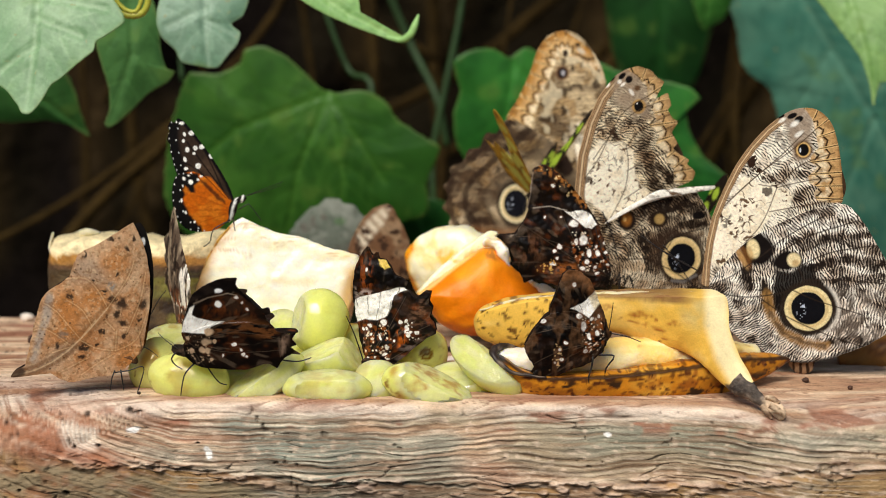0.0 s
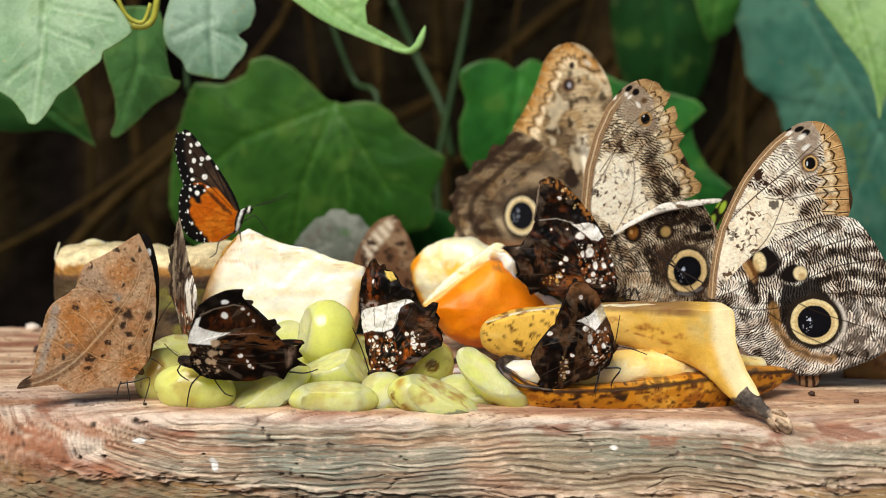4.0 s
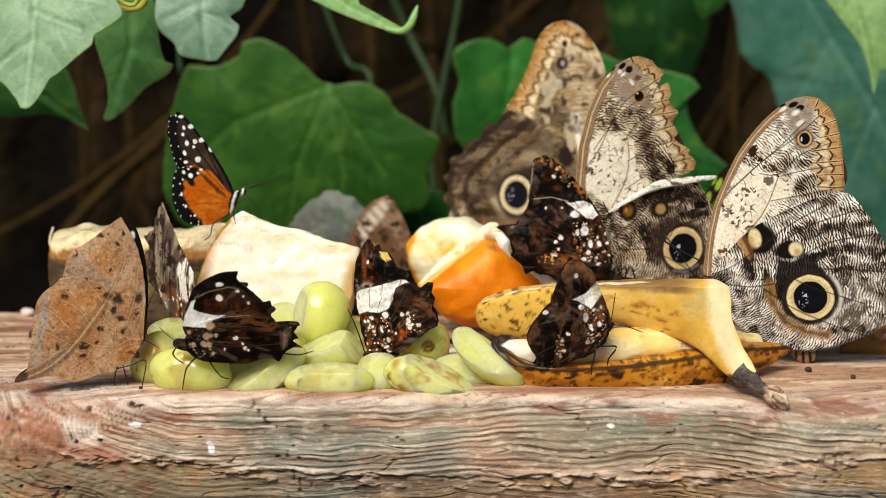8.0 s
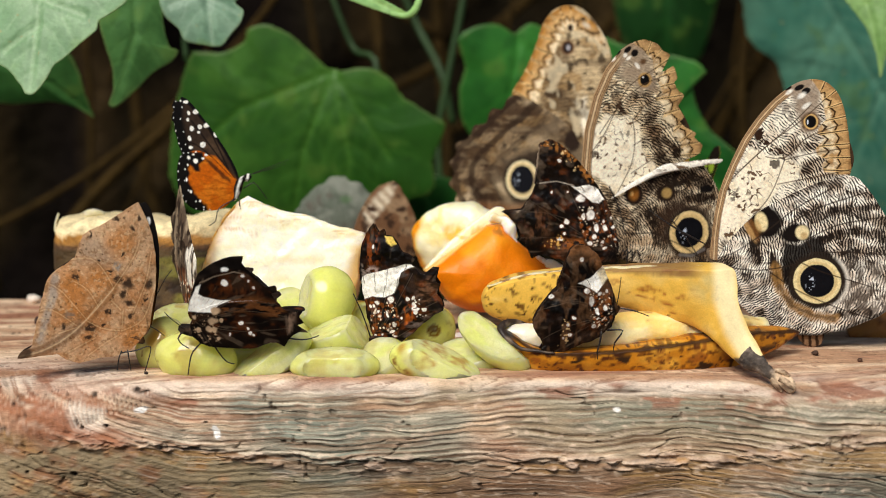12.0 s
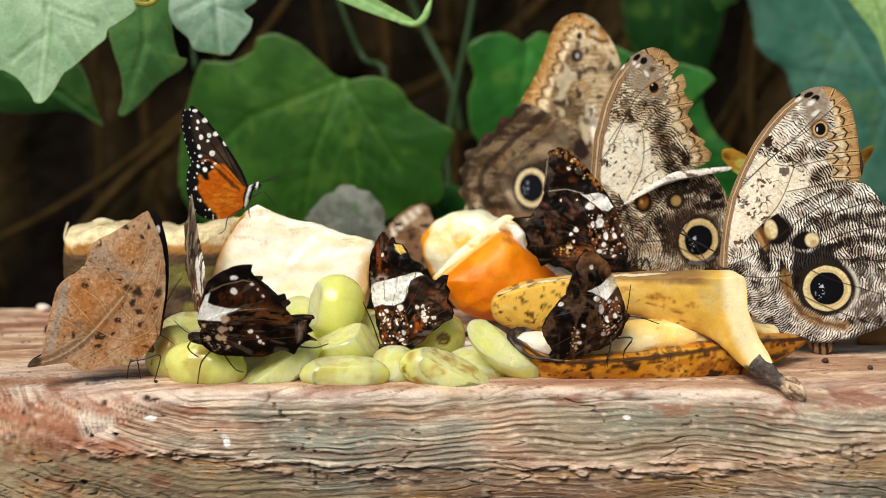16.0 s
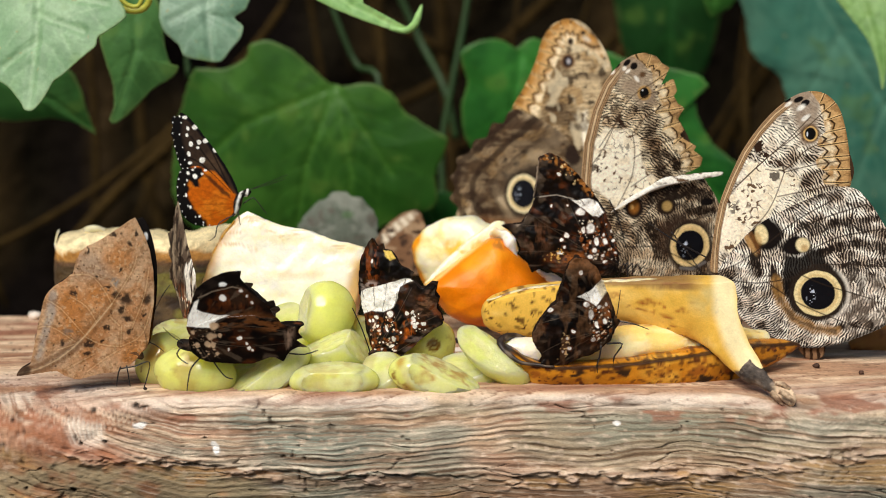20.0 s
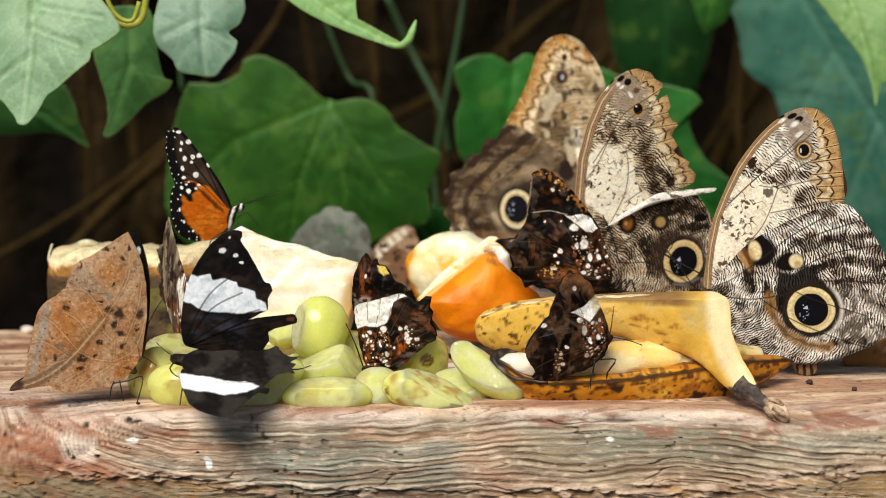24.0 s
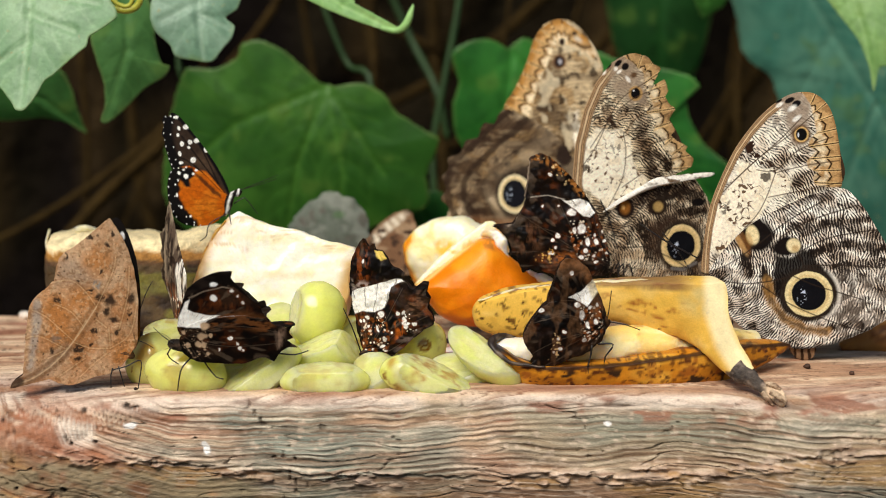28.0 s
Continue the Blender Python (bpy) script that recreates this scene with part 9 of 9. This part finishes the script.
    body(root, [(-4.5, 0, 0.5, 0.8), (-3.4, 0, 0.3, 1.8), (-0.5, 0, -0.2, 2.3), (6, 0, -1, 2.6), (16, 0, -1.6, 2.2), (27, 0, -2, 0.6)], "1d1814")
    for line in ([(4.9, -4.4), (0.9, -8.8), (-0.4, -13.2), (-1.1, -18.0)], [(8.3, -4.9), (10.8, -9.1), (13.8, -12.9), (16.6, -13.8)], [(-2.8, -0.8), (-4.6, -3.5), (-2.9, -6.1), (-0.5, -7.7)]):
        limb(root, [(u, -1.5 + 0.6 * i, v) for i, (u, v) in enumerate(line)], 0.00034)
    limb(root, [(u, -3, v) for u, v in [(-2.1, 0.9), (-6.2, 3.8), (-9.5, 7.1)]], 0.0002, "antenna")
    limb(root, [(u, -1, v) for u, v in [(38, -4), (44, -4.5), (49, -3)]], 0.00035, "tail_tip")
    return root, out


_, DUSK_WINGS = dusk_left()


def green_butterfly(label):
    """Dark brown wings with lime patches above, ochre below; its body lies along the local x axis."""
    root = thing("green_butterfly", pose(0, 0, 0), label, "butterfly", "green butterflies")
    patches = [(4, 8, 3, 5), (7, 17, 3, 4), (11, 25, 3, 4), (15, 33, 2.5, 3), (1, 17, 3, 4), (4, 26, 2.5, 4), (9, 35, 2, 3), (-8, 8, 4, 7), (-14, 14, 3, 5), (-12, 21, 2, 2), (-18, 18, 1.6, 1.6), (-6, 19, 2, 3)]
    def above(p):
        c = np.tile(lin("1d150e"), (len(p), 1))
        for x, z, rx, rz in patches:
            c = over(c, "9fb83a", spot(p, (x, z), rx, rz, 20, 0.15))
        return c
    def under(p):
        c = np.tile(lin("cc9a34"), (len(p), 1))
        c = over(c, "8a5c22", ramp(fbm(p, 4, 3), 0.5, 0.7))
        for x, z, rx, rz in patches:
            c = over(c, "d8cf62", spot(p, (x, z), rx, rz, 20, 0.15))
        return c
    wings = []
    for side in (1, -1):
        a, b = (under, above) if side == 1 else (above, under)
        for name, ol, mid in (("forewing", [(0, 0), (7, 4), (14, 18), (20, 33), (20, 41), (15, 42), (10, 36), (7, 28), (-2, 18), (-6, 6)], (6, 20)), ("hindwing", [(0, 0), (-1, 12), (-6, 22), (-14, 28), (-19, 26), (-25, 30), (-24, 22), (-26, 14), (-20, 6), (-9, -1)], (-12, 13))):
            ob = part(name, sheet("green_" + name, ol, mid, a, 0.7, b, 0.2, 0.0, 0.03), WING, root)
            wings.append((side, ob))
    body(root, [(9, 0, 0, 0.8), (7, 0, 0, 1.6), (3, 0, 0, 2.2), (-4, 0, -0.5, 1.8), (-16, 0, -1, 0.6)], "2a2018")
    for s in (-1, 1):
        limb(root, [(8, s, 0.5), (14, 4 * s, 3), (20, 6 * s, 5)], 0.0002, "antenna")
        limb(root, [(4, s, -1), (6, 4 * s, -4), (6, 5 * s, -10)], 0.0003)
        limb(root, [(0, s, -1), (-2, 4 * s, -4), (-3, 5 * s, -10)], 0.0003)
    return root, wings


GREEN, GREEN_WINGS = green_butterfly("lime-spotted butterfly flicking its wings, then flying off")
OCHRE, OCHRE_WINGS = green_butterfly("ochre and lime butterfly half hidden behind owl butterflies")


def specks():
    """Crumbs of dirt, a white pebble and shed skins on the slab."""
    rng = random.Random(11)
    for x, y, r, tone, name in ((5.9, 108, 2.0, "2a1d16", "seed"), (-177.6, 120, 3.0, "3a2419", "bark_crumb"), (-192.5, 180, 3.2, "d8cbbd", "pebble"), (-114.5, 4, 0.9, "2a1c15", "bark_crumb"), (24, 92, 1.4, "5a3d2c", "bark_crumb"), (-158, 60, 1.5, "4a3022", "bark_crumb"), (-165, 90, 1.2, "4a3022", "bark_crumb"), (165, 30, 1.3, "4a3022", "bark_crumb"), (150, 45, 1.6, "3f2a1e", "bark_crumb")):
        a = np.linspace(0, 2 * math.pi, 9)[:-1]
        ol = [(r * (1 + 0.5 * (rng.random() - 0.5)) * math.cos(t), 0.7 * r * math.sin(t)) for t in a]
        ob = part(name, puff(name, ol, (0, 0), r * 0.8, r * 0.8, lambda v: np.tile(lin(tone), (len(v), 1)), 0.8, 2.0, 5), RIND)
        ob.location = (x / 1000, y / 1000, r * 0.00045 - 0.0006)
        tagged(ob, {"seed": "small dark seed lying on the slab", "pebble": "small pale pebble on the slab's far edge", "bark_crumb": "crumb of dark bark lying on the slab"}[name], name.replace("_", " "), "" if name != "bark_crumb" else "crumbs on the slab")
    for at, turn in (((0.0086, 0.0850, 0.0006), 20), ((0.0147, 0.0900, 0.0012), -30)):
        ol = [(-5, -1.6), (0, -2.2), (5, -1), (5.5, 1), (0, 2.0), (-4.5, 1.4)]
        ob = part("shed_skin", sheet("shed_skin", ol, (0, 0), lambda p: np.tile(lin("d8cfc0"), (len(p), 1)), 0.8, None, 0.3, 0.8), FLESH)
        ob.matrix_basis = pose(at[0], at[1], 0.0006, -75, 0, turn)
        tagged(ob, "scrap of pale dried fruit skin", "fruit skin", "fruit scraps")


specks()


def motions():
    # the left dark butterfly: lean of the far and the near wings, degrees
    beat = [(0, -70, 15), (12, -70, 15), (22.4, -70, 15), (22.9, -66, 16), (23.3, -62, 18), (23.4, -58, 24), (23.5, -32, 72), (23.6, -18, 95), (23.7, -8, 108), (23.85, -3, 120), (24.1, -2, 126), (24.6, -2, 126), (24.8, -3, 120), (24.9, -4, 110), (25.0, -8, 86), (25.1, -30, 56), (25.2, -52, 32), (25.6, -68, 15), (28, -70, 15)]
    for side, n, ob in DUSK_WINGS:
        rows = []
        for t, far, near in beat:
            lean = far if side == "far" else near
            lift = (0.0004 * n + 0.0032) * -1 if side == "near" else 0.0004 * n
            rows.append((t, pose(0, lift, 0, lean)))
        walk(ob, rows)

    # the tan leafwing: sways on its feet, and parts its wings once
    home = LEAFWING.matrix_basis.copy()
    sway = [(0, 4), (3, 4), (4.5, 3), (6.5, -0.5), (8, -1), (10, 0), (10.6, 3), (11, 4), (17, 4), (20, 3.5), (24.75, 3), (25.0, 0), (25.3, -4), (26, -3.5), (28, -3)]
    walk(LEAFWING, [(t, home @ pose(0, 0, 0, 0, a, 0)) for t, a in sway])
    for n, ob in enumerate(LEAFWING_WINGS):
        depth = ob.location.y
        part_at = {0: -10, 1: -2, 2: 3, 3: 1}[n]
        walk(ob, [(t, pose(0, depth, 0, 0, a * part_at, a * (12, 2, -8, -3)[n])) for t, a in ((0, 0), (24.75, 0), (24.92, 1), (25.08, 1), (25.3, 0), (28, 0))])
    home = RAGGED.matrix_basis.copy()
    walk(RAGGED, [(t, home @ pose(0, 0, 0, 0, b, a)) for t, a, b in ((0, 0, 0), (4.5, 2, 0), (6.5, 8, -1), (8, 12, -2), (9.5, 2, 0), (11, 0, 1), (16, -3, 1), (18, 3, 0), (21, 0, 0), (25, 4, -1), (28, 0, 0))])
    home = STRIPED.matrix_basis.copy()
    walk(STRIPED, [(t, home @ pose(d * 0.004, 0, d * -0.002, -38 * d, 0, -20 * d)) for t, d in ((0, 0), (12.6, 0), (13.4, 0.6), (14.4, 1), (28, 1))])

    # the rear owl beats its wings once as the green one leaves
    for ob in REAR_WINGS:
        depth = ob.location.y
        walk(ob, [(t, pose(0, depth, 0, a)) for t, a in ((0, 0), (1.9, 0), (1.95, 40), (2.0, 88), (2.05, 40), (2.1, 0), (28, 0))])

    # green butterfly: perched with flicking wings, then off over the leaves
    rows = [(0, (0.0438, 0.1500, 0.0652), -78, 8), (1.85, (0.0438, 0.1500, 0.0652), -78, 8), (1.93, (0.0393, 0.1400, 0.0631), -60, 10), (2.0, (0.0169, 0.1280, 0.0522), -22, 12), (2.1, (-0.0209, 0.1300, 0.0628), -30, 30), (2.2, (-0.0154, 0.1300, 0.1009), -50, 40), (2.3, (0.0191, 0.1500, 0.1505), -80, 40), (2.45, (0.0408, 0.2600, 0.1975), -80, 25), (3.0, (0.0166, 0.4050, 0.1633), -80, 10), (28, (0.0166, 0.4050, 0.1633), -80, 10)]
    walk(GREEN, [(t, pose(at[0], at[1], at[2], 0, -pitch, turn)) for t, at, turn, pitch in rows])
    flick = [(0, 32), (0.2, 40), (0.4, 76), (0.6, 46), (0.8, 30), (1.0, 48), (1.2, 64), (1.4, 68), (1.6, 46), (1.8, 28), (1.92, 24), (2.0, 38), (2.06, 60), (2.12, 78), (2.18, 35), (2.24, 75), (2.3, 30), (2.36, 75), (2.45, 40), (3.0, 10), (28, 10)]
    for side, ob in GREEN_WINGS:
        walk(ob, [(t, pose(0, 0, 0, side * a)) for t, a in flick])
    rows = [(0, (0.1052, 0.1400, 0.0372), -70, 0), (11.6, (0.1052, 0.1400, 0.0372), -70, 0), (12.2, (0.1151, 0.1700, 0.0313), -70, 5), (13.0, (0.1420, 0.1700, 0.0628), -80, 25), (14.0, (0.1476, 0.1300, 0.0603), -80, 62), (14.6, (0.1487, 0.1300, 0.0578), -80, 62), (14.95, (0.1558, 0.1300, 0.0503), -80, 62), (17.4, (0.1558, 0.1300, 0.0503), -80, 62), (18.0, (0.1541, 0.1300, 0.0575), -80, 62), (18.7, (0.1541, 0.1300, 0.0590), -80, 60), (19.2, (0.1641, 0.1300, 0.0364), -84, 20), (28, (0.1641, 0.1300, 0.0364), -84, 20)]
    walk(OCHRE, [(t, pose(at[0], at[1], at[2], 0, -pitch, turn)) for t, at, turn, pitch in rows])
    flick = [(0, 24), (2, 23), (4, 25), (11.0, 26), (11.6, 24), (12.2, 8), (12.6, 60), (13.0, 20), (13.4, 65), (14.0, 40), (14.45, 74), (14.8, 60), (15.4, 58), (16, 56), (17.2, 58), (17.7, 66), (18.0, 72), (18.3, 60), (18.65, 58), (18.9, 20), (19.3, 4), (28, 4)]
    for side, ob in OCHRE_WINGS:
        walk(ob, [(t, pose(0, 0, 0, side * a)) for t, a in flick])


motions()
